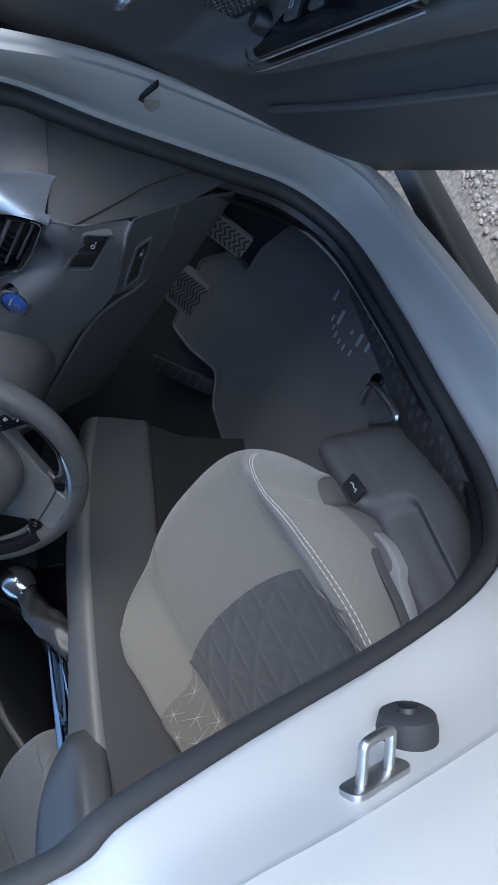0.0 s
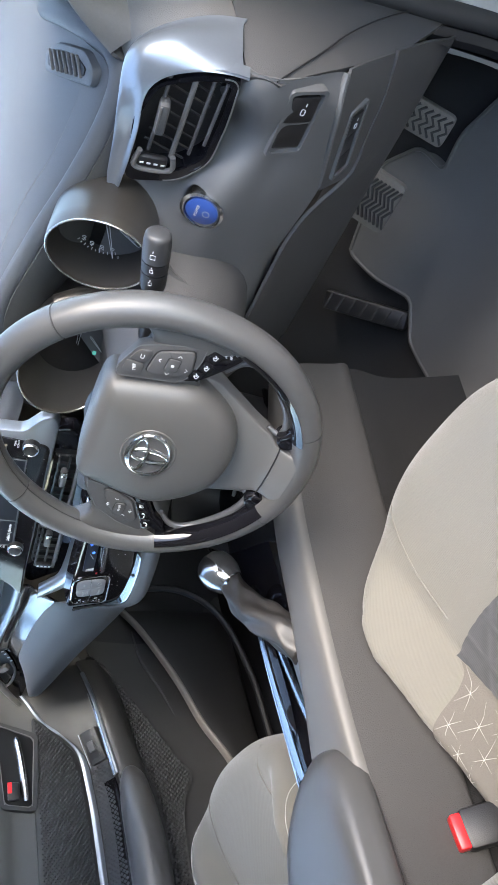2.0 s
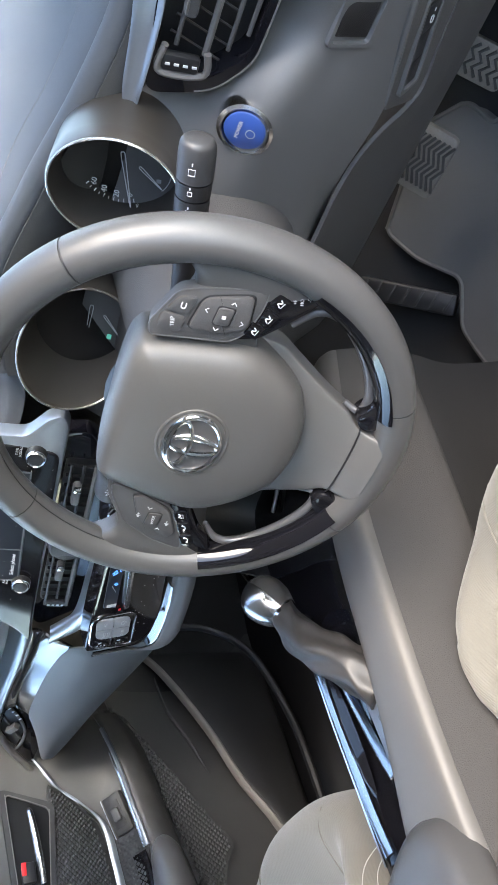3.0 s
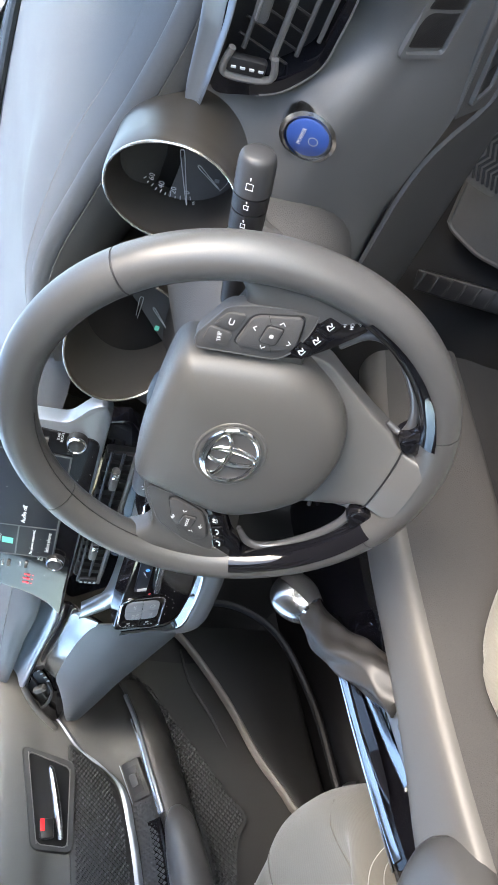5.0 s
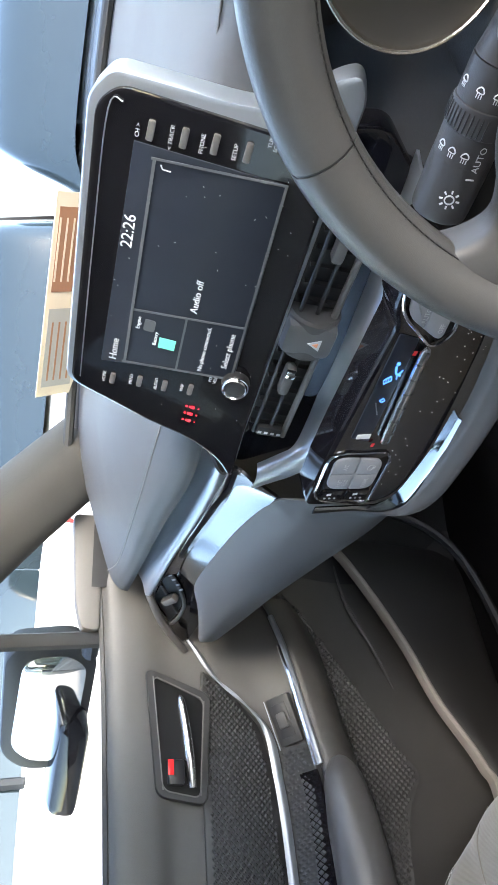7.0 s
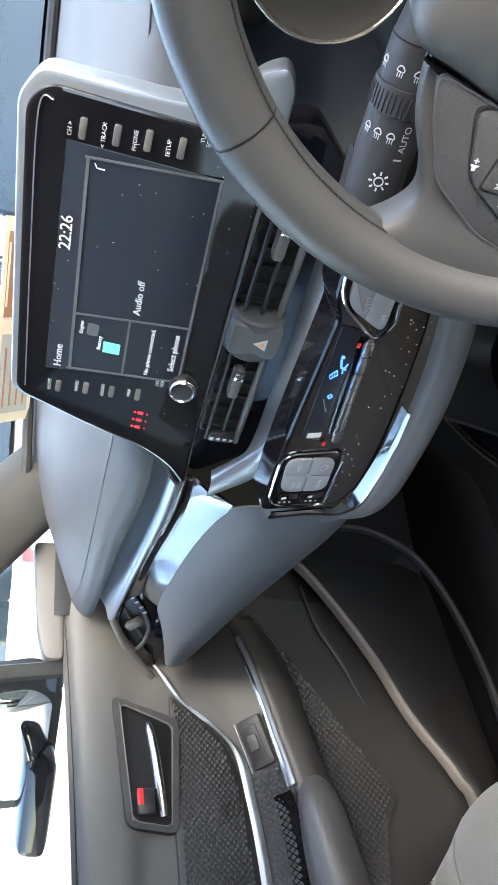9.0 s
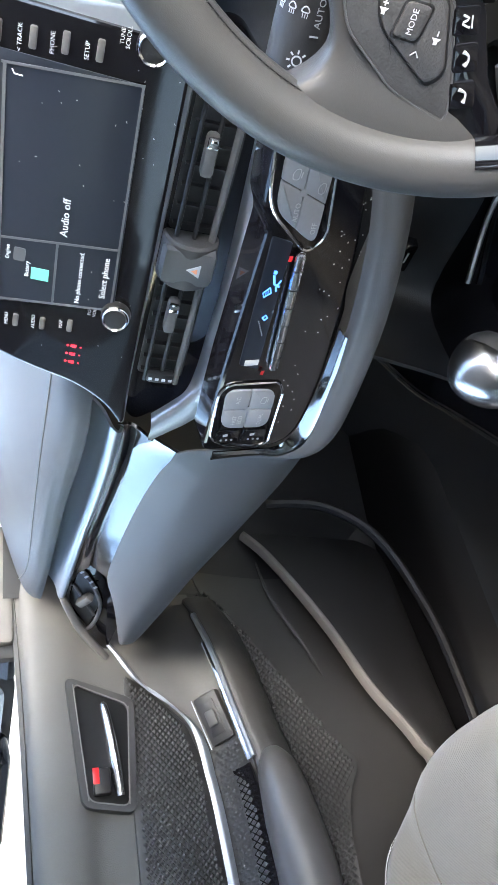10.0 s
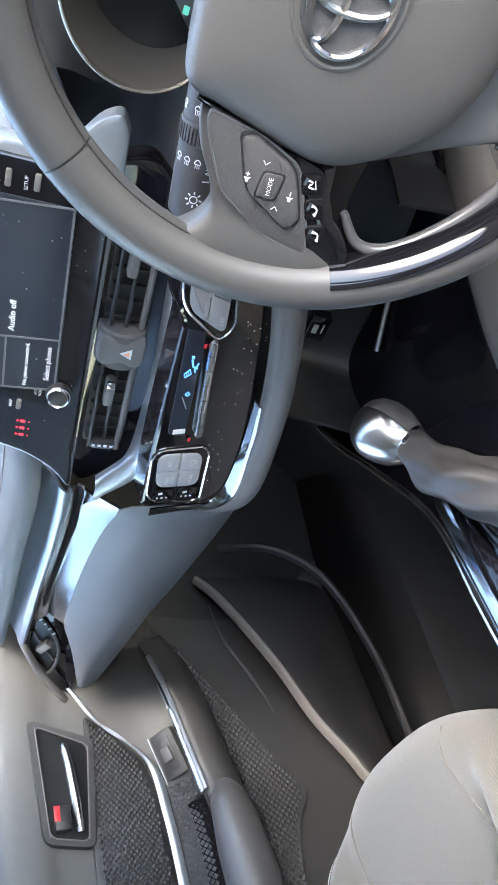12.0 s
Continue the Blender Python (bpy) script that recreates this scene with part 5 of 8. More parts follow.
def build_climate():
    A = axes((0, 0.108, 0.865), (0.225, 0.012, 0.006), (0, -0.10, 1))
    cl = thing("climate_panel", "gloss black climate control panel with grey buttons", "climate control")
    part("panel", plate([(-0.128, 0.029), (-0.1265, -0.034), (-0.118, -0.047), (-0.105, -0.0525), (-0.07, -0.0545), (-0.034, -0.052), (0.014, -0.045), (0.08, -0.033), (0.145, -0.016), (0.168, 0.054), (0.106, 0.046), (0.092, 0.038), (-0.034, 0.034)], 0.03, A, 0.003, 0.010), M_PIANO, cl, "gloss black face", 0)
    up = [(-0.1280, 0.0187), (-0.1269, -0.0182), (-0.1249, -0.0394), (-0.1067, -0.0505), (-0.0706, -0.0530), (-0.034, -0.0525), (0.010, -0.0475)]
    lo = [(-0.1375, 0.0187), (-0.1345, -0.0205), (-0.1310, -0.0460), (-0.1112, -0.0592), (-0.0710, -0.0590), (-0.0338, -0.0560), (0.0093, -0.0497)]
    rows = []
    for k, (a, b) in enumerate(zip(up, lo)):
        f = max(0.0, min(1.0, (k - 1) / 2))
        rows.append([A @ Vector((a[0], a[1], 0.0005)), A @ Vector(((a[0] + b[0]) / 2, (a[1] + b[1]) / 2, 0.0010 + 0.0040 * f)), A @ Vector((b[0], b[1], 0.0005 + 0.0080 * f)), A @ Vector((b[0] - 0.001, b[1] - 0.003, -0.002 + 0.006 * f))])
    part("lower_trim", slab(rows, 60, 10, 0.0015), M_SILVERBRIGHT, cl, "polished dark chrome edge")
    def pod(outline, quad, marks, turn):
        o = rounded(outline, 0.016, 7)
        p = part("button_pod", plate([(q.x, q.y) for q in o], 0.004, at(A, 0, 0, 0.0012), 0.0008), M_PIANO, cl)
        part("pod_ring", tube([A @ Vector((q.x, q.y, 0.0010)) for q in o], 0.0012, 80, 6, True), M_CHROME, p, "thin chrome ring")
        quad = [Vector(q) for q in quad]
        c = sum(quad, Vector((0, 0))) / 4
        mid = [(quad[i] + quad[(i + 1) % 4]) / 2 for i in range(4)]
        for i in range(4):
            q = [quad[i], mid[i], c, mid[i - 1]]
            cc = sum(q, Vector((0, 0))) / 4
            q = [cc + (v - cc) * 0.97 for v in q]
            out = []
            for k, r in enumerate((0.011, 0.001, 0.004, 0.001)):
                v, e, f = q[k], q[k - 1], q[(k + 1) % 4]
                s0, s1 = v + (e - v).normalized() * r, v + (f - v).normalized() * r
                out += [s0 * (1 - t) ** 2 + 2 * v * t * (1 - t) + s1 * t * t for t in (0, 0.2, 0.4, 0.6, 0.8, 1)]
            part("button", plate([(v.x, v.y) for v in out], 0.003, at(A, 0, 0, 0.0032), 0.0007), M_BUTTON, p)
        part("hub", turned([(0.0, 0.0008), (0.0026, 0.0006), (0.003, 0)], 16, at(A, c.x, c.y, 0.0026), False), M_BUTTON, p)
        for x, y, w in marks:
            if w:
                lettering("button_word", w, 0.0050, at(A, x, y, 0.0034, turn), M_INK, p, 0.0001)
            else:
                part("button_mark", tube([at(A, x, y, 0.0034) @ Vector(v) for v in ((-0.003, -0.002, 0), (0.003, -0.002, 0), (0.0035, 0.0005, 0), (0.001, 0.0022, 0), (-0.003, 0.0015, 0))], 0.0003, 20, 4, True), M_INK, p)
                part("button_mark", box((-0.002, -0.0003, 0), (0.002, 0.0003, 0.0002), 0, at(A, x, y - 0.0036, 0.0034)), M_INK, p)
        return p
    pp = pod([(-0.048, 0.033), (-0.0455, -0.016), (-0.0570, -0.0225), (-0.1195, -0.0285), (-0.1250, -0.018), (-0.116, 0.026)], [(-0.052, 0.0275), (-0.0525, -0.0155), (-0.0970, -0.0205), (-0.0965, 0.0215)], ((-0.0635, 0.0145, "A/C"), (-0.064, -0.007, ""), (-0.0865, 0.0095, "FAST\nECO"), (-0.086, -0.0105, "DUAL")), 4)
    for k, (y0, y1) in enumerate(((0.002, 0.024), (-0.022, 0.000))):
        part("seat_heat_key", plate([(-0.101, y1 - 0.002), (-0.100, y0), (-0.117, y0 - 0.002), (-0.115, y1 - 0.002)], 0.002, at(A, 0, 0, 0.0022), 0.0006, 0.003), M_PIANO, pp, "gloss black heater key")
        part("seat_mark", box((-0.0014, -0.002, 0), (0.0014, 0.002, 0.0003), 0, at(A, -0.106, (y0 + y1) / 2 + 0.001, 0.0023, 12)), M_INK, pp)
        for i in range(3):
            part("lamp_dot", turned([(0.0, 0.0004), (0.0011, 0.0004), (0.0011, 0)], 8, at(A, -0.112, y0 + 0.005 + 0.0045 * i, 0.0022), False), M_BUTTON, pp)
    pod([(0.109, 0.044), (0.160, 0.054), (0.158, 0.012), (0.090, -0.004), (0.076, 0.006)], [(0.107, 0.039), (0.152, 0.046), (0.146, 0.011), (0.083, 0.003)], ((0.108, 0.025, "AUTO"), (0.134, 0.034, ""), (0.126, 0.014, ""), (0.097, 0.009, "OFF")), 6)
    part("climate_display", plate([(-0.027, 0.024), (0.088, 0.034), (0.084, 0.018), (-0.031, 0.008)], 0.003, at(A, 0, 0, 0.0012), 0.0004, 0.002), M_SCREEN, cl, "dark climate display")
    blue = lambda pts, r=0.0005: part("lit_symbol", tube([A @ Vector((x, y, 0.0014)) for x, y in pts], r, len(pts), 5, smooth=False), M_BLUELIT, cl, "blue lit symbol")
    blue([(0.0600, 0.0220), (0.0600, 0.0240)], 0.0014)
    blue([(0.0575, 0.0230), (0.0500, 0.0205), (0.0480, 0.0165)], 0.0009)
    blue([(0.0535, 0.0165), (0.0475, 0.0185), (0.0440, 0.0175)], 0.0006)
    blue([(0.0470, 0.0225), (0.0420, 0.0265), (0.0385, 0.0250), (0.0425, 0.0205), (0.0470, 0.0225)])
    for k in range(3):
        blue([(0.0400 + 0.0020 * k, 0.0240 - 0.0012 * k), (0.0430 + 0.0015 * k, 0.0245 - 0.0012 * k)], 0.0003)
    blue([(0.0200, 0.0200), (0.0225, 0.0180), (0.0200, 0.0160), (0.0180, 0.0180), (0.0200, 0.0200)], 0.0006)
    for i in range(8):
        part("fan_bar", box((-0.0005, -0.0004, 0), (0.0005, 0.0004, 0.0003), 0, at(A, 0.004 + 0.0018 * i, 0.0155 + 0.0009 * i, 0.0014)), M_INK, cl)
    part("indicator", plate(rect(-0.0026, -0.0055, 0.0026, 0.0055), 0.0006, at(A, -0.024, 0.0150, 0.0018, 5)), M_THREAD, cl)
    bar = part("temperature_bar", box((-0.054, -0.0036, 0), (0.054, 0.0036, 0.006), 0.0025, at(A, 0.025, 0.004, 0.001, 7.5)), M_SATIN, cl, "metallic temperature toggle bar")
    for i in range(6):
        part("groove", box((-0.0003, -0.0034, 0.004), (0.0003, 0.0034, 0.00612), 0, at(A, -0.015 + 0.016 * i, 0.004 + 0.0021 * (i - 2.5), 0.001, 7.5)), M_BLACK, bar)
    for x in (-0.042, 0.064):
        part("red_mark", box((-0.002, -0.0012, 0), (0.002, 0.0012, 0.0006), 0, at(A, x + 0.008, 0.010 + 0.12 * (x - 0.012), 0.002)), M_RED, cl)
    rng = random.Random(5)
    specks = [box((-0.0003, -0.0003, 0), (0.0003 + 0.0006 * rng.random(), 0.0003, 0.0002), 0, at(A, rng.uniform(-0.11, 0.13), rng.uniform(-0.038, -0.014), 0.0001, rng.uniform(0, 180))) for i in range(46)]
    part("dust_speck", join_pieces(specks), M_THREAD, cl, "pale dust specks")["kind"] = "stuff"


build_dash()
build_screen()
build_centre_vents()
build_climate()

# ---------------------------------------------------------------- steering wheel and stalks
W = axes((0.3606, 0.0386, 0.9183), (0.9968, 0.0795, 0.0023), (-0.0214, 0.2404, 0.9704)) @ Matrix.Scale(0.983, 4)


def build_wheel():
    wh = thing("steering_wheel", "grey leather three-spoke steering wheel with gloss black inlays", "steering wheel")
    R, r = 0.1605, 0.0158

    def rim(a0, a1, n, rr, b0=0, b1=360):
        rows = []
        full = b1 - b0 == 360
        sides = 16 if full else 12
        for i in range(n + 1):
            a = radians(a0 + (a1 - a0) * i / n)
            c, s = math.cos(a), math.sin(a)
            row = []
            for k in range(sides):
                b = radians(b0 + (b1 - b0) * k / (sides if full else sides - 1))
                rad = R + rr * math.cos(b)
                row.append(W @ Vector((rad * c, rad * s, rr * 1.08 * math.sin(b))))
            rows.append(row)
        return grid(rows, False, full, full)

    seams = (43, 137, 246, 294, 403)
    for a0, a1 in zip(seams, seams[1:]):
        part("rim_section", rim(a0 + 0.25, a1 - 0.25, 44, r), M_LEATHER, wh, "grey leather rim section")
    for a in seams[:4]:
        part("rim_seam", rim(a - 0.35, a + 0.35, 1, r * 0.965), M_BLACK, wh)
    for a0, a1 in ((100, 166), (14, 80)):
        line = lambda a, k: W @ Vector(((R - 0.0149 - 0.0004 * k) * math.cos(radians(a)), (R - 0.0149 - 0.0004 * k) * math.sin(radians(a)), 0.0060 - 0.0021 * k))
        part("rim_groove", tube([line(a0 + (a1 - a0) * i / 24, 0) for i in range(25)], 0.0005, 60, 5), M_BLACK, wh, "dark sewn groove in the rim")
        pieces = []
        for i in range(46):
            a = a0 + (a1 - a0) * i / 46
            pieces.append(tube([line(a, -0.7), line(a + 0.35, 0.0), line(a + 0.8, 0.7)], [0.0002, 0.0005, 0.0002], 5, 5))
        part("lacing", join_pieces(pieces), M_LACE, wh, "black sewn lacing")["kind"] = "stuff"
    # airbag pad: a shield-shaped soft dome over deeper spokes
    outl = [Vector(p) for p in smooth_line([(0.0, 0.0625, 0), (0.050, 0.0610, 0), (0.0695, 0.0555, 0), (0.0755, 0.0420, 0), (0.0835, 0.0, 0), (0.0855, -0.0220, 0), (0.0800, -0.0400, 0), (0.0600, -0.0690, 0), (0.0340, -0.0850, 0), (0.0, -0.0905, 0),
                                            (-0.0340, -0.0850, 0), (-0.0600, -0.0660, 0), (-0.0790, -0.0400, 0), (-0.0845, -0.0200, 0), (-0.0805, 0.0040, 0), (-0.0700, 0.0400, 0), (-0.0650, 0.0555, 0), (-0.050, 0.0610, 0)], 108, True)]
    rows = []
    for f, z in ((1.0, -0.030), (1.0, -0.010), (0.995, -0.003), (0.975, 0.004), (0.93, 0.0105), (0.86, 0.0145), (0.76, 0.0175), (0.6, 0.0195), (0.42, 0.0205), (0.2, 0.0208), (0.03, 0.0208)):
        rows.append([W @ Vector((p.x * f, -0.008 + (p.y + 0.008) * f, z)) for p in outl])
    part("airbag_pad", grid(rows, False, True, True), M_PAD, wh, "dark grey airbag pad", 60)
    part("hub", turned([(0.0, -0.02), (0.062, -0.02), (0.066, -0.03), (0.055, -0.055), (0.0, -0.06)], 32, W, False), M_BLACK, wh)

    def spoke(name, pts, mat, z=0.004, depth=0.02, bev=0.005, rr=0.012, label=""):
        return part(name, plate(pts, depth, at(W, 0, 0, z), bev, rr), mat, wh, label)

    # side spokes run from the pad into the rim above the openings
    for s in (1, -1):
        rows = []
        for x, yt, yb, z in ((0.062, 0.048, -0.040, -0.006), (0.080, 0.046, -0.030, -0.002), (0.096, 0.041, -0.026, 0.001), (0.112, 0.032, -0.034, 0.003), (0.126, 0.029, -0.044, 0.004), (0.140, 0.038, -0.056, 0.006), (0.152, 0.055, -0.060, 0.006)):
            ym = (yt + yb) / 2
            rows.append([W @ Vector((s * x, yt, -0.016)), W @ Vector((s * x, yt, -0.004)), W @ Vector((s * x, yt - 0.006, z)), W @ Vector((s * x, ym, z + 0.002)), W @ Vector((s * x, yb + 0.006, z)), W @ Vector((s * x, yb, -0.004)), W @ Vector((s * x, yb, -0.016))])
        part("spoke", slab(rows, 30, 30, 0.003), M_LEATHER, wh, "grey leather side spoke", 60)
    # bottom spoke: broad under the pad, narrowing to the rim
    rows = []
    for y, w, z in ((-0.030, 0.084, -0.016), (-0.050, 0.082, -0.014), (-0.066, 0.073, -0.011), (-0.084, 0.062, -0.008), (-0.100, 0.053, -0.004), (-0.116, 0.045, -0.001), (-0.128, 0.036, 0.003), (-0.140, 0.034, 0.010), (-0.152, 0.036, 0.0155)):
        rows.append([W @ Vector((q * w, y, z - d)) for q, d in ((-1.0, 0.020), (-1.0, 0.006), (-0.93, 0.0012), (-0.5, 0.0), (0.0, -0.0010), (0.5, 0.0), (0.93, 0.0012), (1.0, 0.006), (1.0, 0.020))])
    part("spoke", slab(rows, 40, 40, 0.003), M_SPOKE, wh, "satin grey bottom spoke", 60)
    part("spoke_seam", tube([W @ Vector(p) for p in ((0.040, -0.1295, 0.0), (0.030, -0.1300, 0.0045), (0.0, -0.1305, 0.0062), (-0.030, -0.1300, 0.0045), (-0.040, -0.1295, 0.0))], 0.0007, 30, 5), M_BLACK, wh, "dark joint across the bottom spoke")
    # gloss inlays on the inner side of the rim, with a satin lip round each opening
    for s in (1, -1):
        a0, a1 = (-69, -19) if s > 0 else (199, 249)
        part("gloss_inlay", rim(a0, a1, 40, r * 1.05, 108, 255), M_PIANO, wh, "gloss black inlay")
        lip = [(0.108, -0.046, -0.004), (0.124, -0.060, -0.004), (0.1235, -0.078, -0.004), (0.108, -0.098, -0.004), (0.084, -0.117, -0.004), (0.060, -0.1265, -0.004), (0.047, -0.1235, -0.006), (0.050, -0.112, -0.010)]
        part("opening_lip", tube([W @ Vector((s * x, y, z)) for x, y, z in lip], [0.0022, 0.0034, 0.0040, 0.0042, 0.0042, 0.0038, 0.0030, 0.0022], 60, 10), M_LIP, wh, "dark satin lip of the opening")
        spoke("inlay_end", [(s * 0.047, -0.120), (s * 0.036, -0.130), (s * 0.044, -0.150), (s * 0.056, -0.148), (s * 0.068, -0.136), (s * 0.060, -0.128)], M_PIANO, 0.0065, 0.018, 0.002, 0.006, "gloss black inlay end")
    # switch pods: a grey field with a ring key, and gloss keys beside the opening
    for s in (1, -1):
        if s > 0:
            face = [(0.0800, 0.0500), (0.0905, 0.0520), (0.1200, 0.0385), (0.1270, 0.0200), (0.1370, -0.0200), (0.1210, -0.0200), (0.1000, -0.0150), (0.0890, -0.0060), (0.0850, 0.0200)]
            gloss = [(0.0900, -0.0060), (0.1060, -0.0140), (0.1220, -0.0190), (0.1375, -0.0200), (0.1460, -0.0480), (0.1400, -0.0580), (0.1280, -0.0520), (0.1110, -0.0380), (0.0960, -0.0240)]
            ring = [(0.0925, 0.0270), (0.1205, 0.0215), (0.1310, -0.0120), (0.1040, -0.0150), (0.0950, 0.0010)]
            core = (0.1100, 0.0050)
            keys = ((0.1030, -0.0190, -18), (0.1150, -0.0250, -24), (0.1290, -0.0290, -24))
            arrows = ((0.0985, 0.0075, 180), (0.1215, 0.0010, 0), (0.1120, 0.0175, 90), (0.1075, -0.0085, -90))
        else:
            face = [(-0.0700, 0.0440), (-0.0840, 0.0400), (-0.1110, 0.0260), (-0.1290, -0.0020), (-0.1360, -0.0310), (-0.1200, -0.0270), (-0.0860, -0.0110), (-0.0760, 0.0120)]
            gloss = [(-0.0800, -0.0060), (-0.1000, -0.0160), (-0.1200, -0.0250), (-0.1360, -0.0310), (-0.1420, -0.0500), (-0.1430, -0.0600), (-0.1250, -0.0540), (-0.1130, -0.0410), (-0.0850, -0.0250)]
            ring = [(-0.0780, 0.0245), (-0.1060, 0.0140), (-0.1230, -0.0150), (-0.1150, -0.0210), (-0.0870, -0.0095), (-0.0750, 0.0170)]
            core = (-0.0995, 0.0020)
            keys = ((-0.0935, -0.0200, 22), (-0.1070, -0.0265, 24), (-0.1215, -0.0325, 24))
            arrows = ((-0.0880, 0.0075, 180), (-0.1110, -0.0045, 0))
        pod = spoke("switch_pod", face, M_SHROUD, 0.0070, 0.012, 0.0015, 0.006, "dark grey switch pod")
        o = rounded(face, 0.006, 4)
        part("pod_line", tube([W @ Vector((p.x, p.y, 0.0066)) for p in o], 0.0006, 90, 5, True), M_LIP, pod, "fine satin edge line")
        gl = spoke("key_field", gloss, M_PIANO, 0.0060, 0.014, 0.0015, 0.005, "gloss black key field")
        cx, cy = sum(q[0] for q in ring) / len(ring), sum(q[1] for q in ring) / len(ring)
        part("ring_gap", plate([(cx + (x - cx) * 1.04, cy + (y - cy) * 1.04) for x, y in ring], 0.002, at(W, 0, 0, 0.0074), 0.0004, 0.007), M_BLACK, pod)
        part("switch_ring", plate([(cx + (x - cx) * 0.97, cy + (y - cy) * 0.97) for x, y in ring], 0.006, at(W, 0, 0, 0.0098), 0.0018, 0.0065), M_SHROUD, pod, "dark grey four-way key")
        k = 1 if s > 0 else -1
        part("core_gap", plate([(core[0] + x, core[1] + y) for x, y in ((-0.0085, 0.0072), (0.0080, 0.0058), (0.0085, -0.0072), (-0.0080, -0.0058))], 0.002, at(W, 0, 0, 0.0101), 0.0004, 0.003), M_BLACK, pod)
        part("switch_core", plate([(core[0] + x, core[1] + y) for x, y in ((-0.0074, 0.0062), (0.0070, 0.0048), (0.0074, -0.0062), (-0.0070, -0.0048))], 0.004, at(W, 0, 0, 0.0112), 0.0010, 0.0028), M_SHROUD, pod)
        for x, y, a in arrows:
            part("arrow_mark", tube([at(W, x, y, 0.0100, a) @ Vector(v) for v in ((-0.0011, -0.0018, 0), (0.0010, 0, 0), (-0.0011, 0.0018, 0))], 0.00035, 3, 4, smooth=False), M_INK, pod)
        for x, y, a in ((core[0] - 0.0105 * k, core[1] - 0.0030, 30), (core[0] + 0.0115 * k, core[1] + 0.0050, 30)):
            part("ring_split", box((-0.0040, -0.0002, 0), (0.0040, 0.0002, 0.0003), 0, at(W, x, y, 0.0098, a)), M_BLACK, pod)
        if s < 0:
            lettering("button_word", "MODE", 0.0036, at(W, core[0], core[1], 0.0113, 4), M_INK, pod, 0.0001)
            for x, y, plus in ((-0.0985, 0.0150, 1), (-0.1030, -0.0105, 0)):
                part("volume_mark", plate([(-0.0022, -0.0008), (-0.0010, -0.0008), (0.0004, -0.0020), (0.0004, 0.0020), (-0.0010, 0.0008), (-0.0022, 0.0008)], 0.0003, at(W, x, y, 0.0101, 4)), M_INK, pod)
                part("volume_mark", box((0.0012, -0.0003, 0), (0.0034, 0.0003, 0.0003), 0, at(W, x, y, 0.0100, 4)), M_INK, pod)
                if plus:
                    part("volume_mark", box((0.0020, -0.0011, 0), (0.0026, 0.0011, 0.0003), 0, at(W, x, y, 0.0100, 4)), M_INK, pod)
        else:
            part("button_mark", plate(rect(-0.0014, -0.0014, 0.0014, 0.0014), 0.0003, at(W, core[0], core[1], 0.0114), 0, 0.0005), M_INK, pod)
            for q, (mx, my) in (([(0.0890, 0.0470), (0.1020, 0.0455), (0.1010, 0.0290), (0.0880, 0.0300)], (0.0960, 0.0370)), ([(0.1040, 0.0440), (0.1165, 0.0370), (0.1190, 0.0250), (0.1030, 0.0285)], (0.1105, 0.0330))):
                kk = part("pod_key", plate(q, 0.004, at(W, 0, 0, 0.0088), 0.0010, 0.003), M_SHROUD, pod, "dark grey key")
                if mx < 0.1:
                    lettering("button_word", "TRIP", 0.0042, at(W, mx, my, 0.0089, 12), M_INK, kk, 0.0001)
                else:
                    part("return_mark", tube([at(W, mx, my, 0.0090) @ Vector(v) for v in ((0.0022, 0.0014, 0), (-0.0016, 0.0014, 0), (-0.0024, 0.0, 0), (-0.0016, -0.0014, 0), (0.0020, -0.0014, 0))], 0.0004, 14, 5), M_INK, kk)
            for w, x, y in (("HOLD/IN", 0.1400, -0.0420), ("+RES", 0.1365, -0.0380), ("-SET", 0.1405, -0.0470)):
                lettering("key_word", w, 0.0036, at(W, x - 0.002, y, 0.0062, 14), M_INK, gl, 0.0001)
        for i, (x, y, a) in enumerate(keys):
            b = part("pod_key", plate(rect(-0.0060, -0.0056, 0.0060, 0.0056), 0.005, at(W, x, y, 0.0074, a), 0.0008, 0.002), M_PIANO, gl, "gloss black key")
            m = at(W, x, y, 0.0076, a)
            if s < 0 and i:
                part("phone_mark", tube([m @ Vector(v) for v in ((-0.0030, 0.0012 - 0.0008 * i, 0), (-0.0012, -0.0012, 0), (0.0012, -0.0012, 0), (0.0030, 0.0004 + 0.0006 * i, 0))], [0.0010, 0.0005, 0.0005, 0.0010], 10, 6), M_INK, b)
            else:
                part("key_mark", tube([m @ Vector(v) for v in ((-0.0026, -0.0014, 0), (-0.0008, 0.0016, 0), (0.0010, -0.0010, 0), (0.0026, 0.0014, 0))], 0.0005, 8, 5), M_INK, b)
                part("key_mark", box((-0.0028, -0.0026, 0), (0.0022, -0.0020, 0.0002), 0, m), M_INK, b)
    # gloss strip between the pad and the lower pod
    part("pad_strip", tube([W @ Vector(p) for p in ((-0.0690, 0.0500, -0.001), (-0.0760, 0.0280, 0.001), (-0.0830, 0.0040, 0.001), (-0.0860, -0.0150, 0.000), (-0.0850, -0.0300, -0.003))], [0.0012, 0.0028, 0.0030, 0.0030, 0.0014], 40, 8), M_PIANO, wh, "gloss black strip")
    # round emblem in a shallow dish: three ovals in a ring, drawn as plain shapes
    E0 = at(W, 0.0015, -0.003, 0.0209)
    em = part("emblem", plate([(0.0275 * math.cos(a * math.pi / 24), 0.0215 * math.sin(a * math.pi / 24)) for a in range(48)], 0.003, at(E0, 0, 0, 0.0004)), M_SHROUD, wh, "chrome oval emblem")
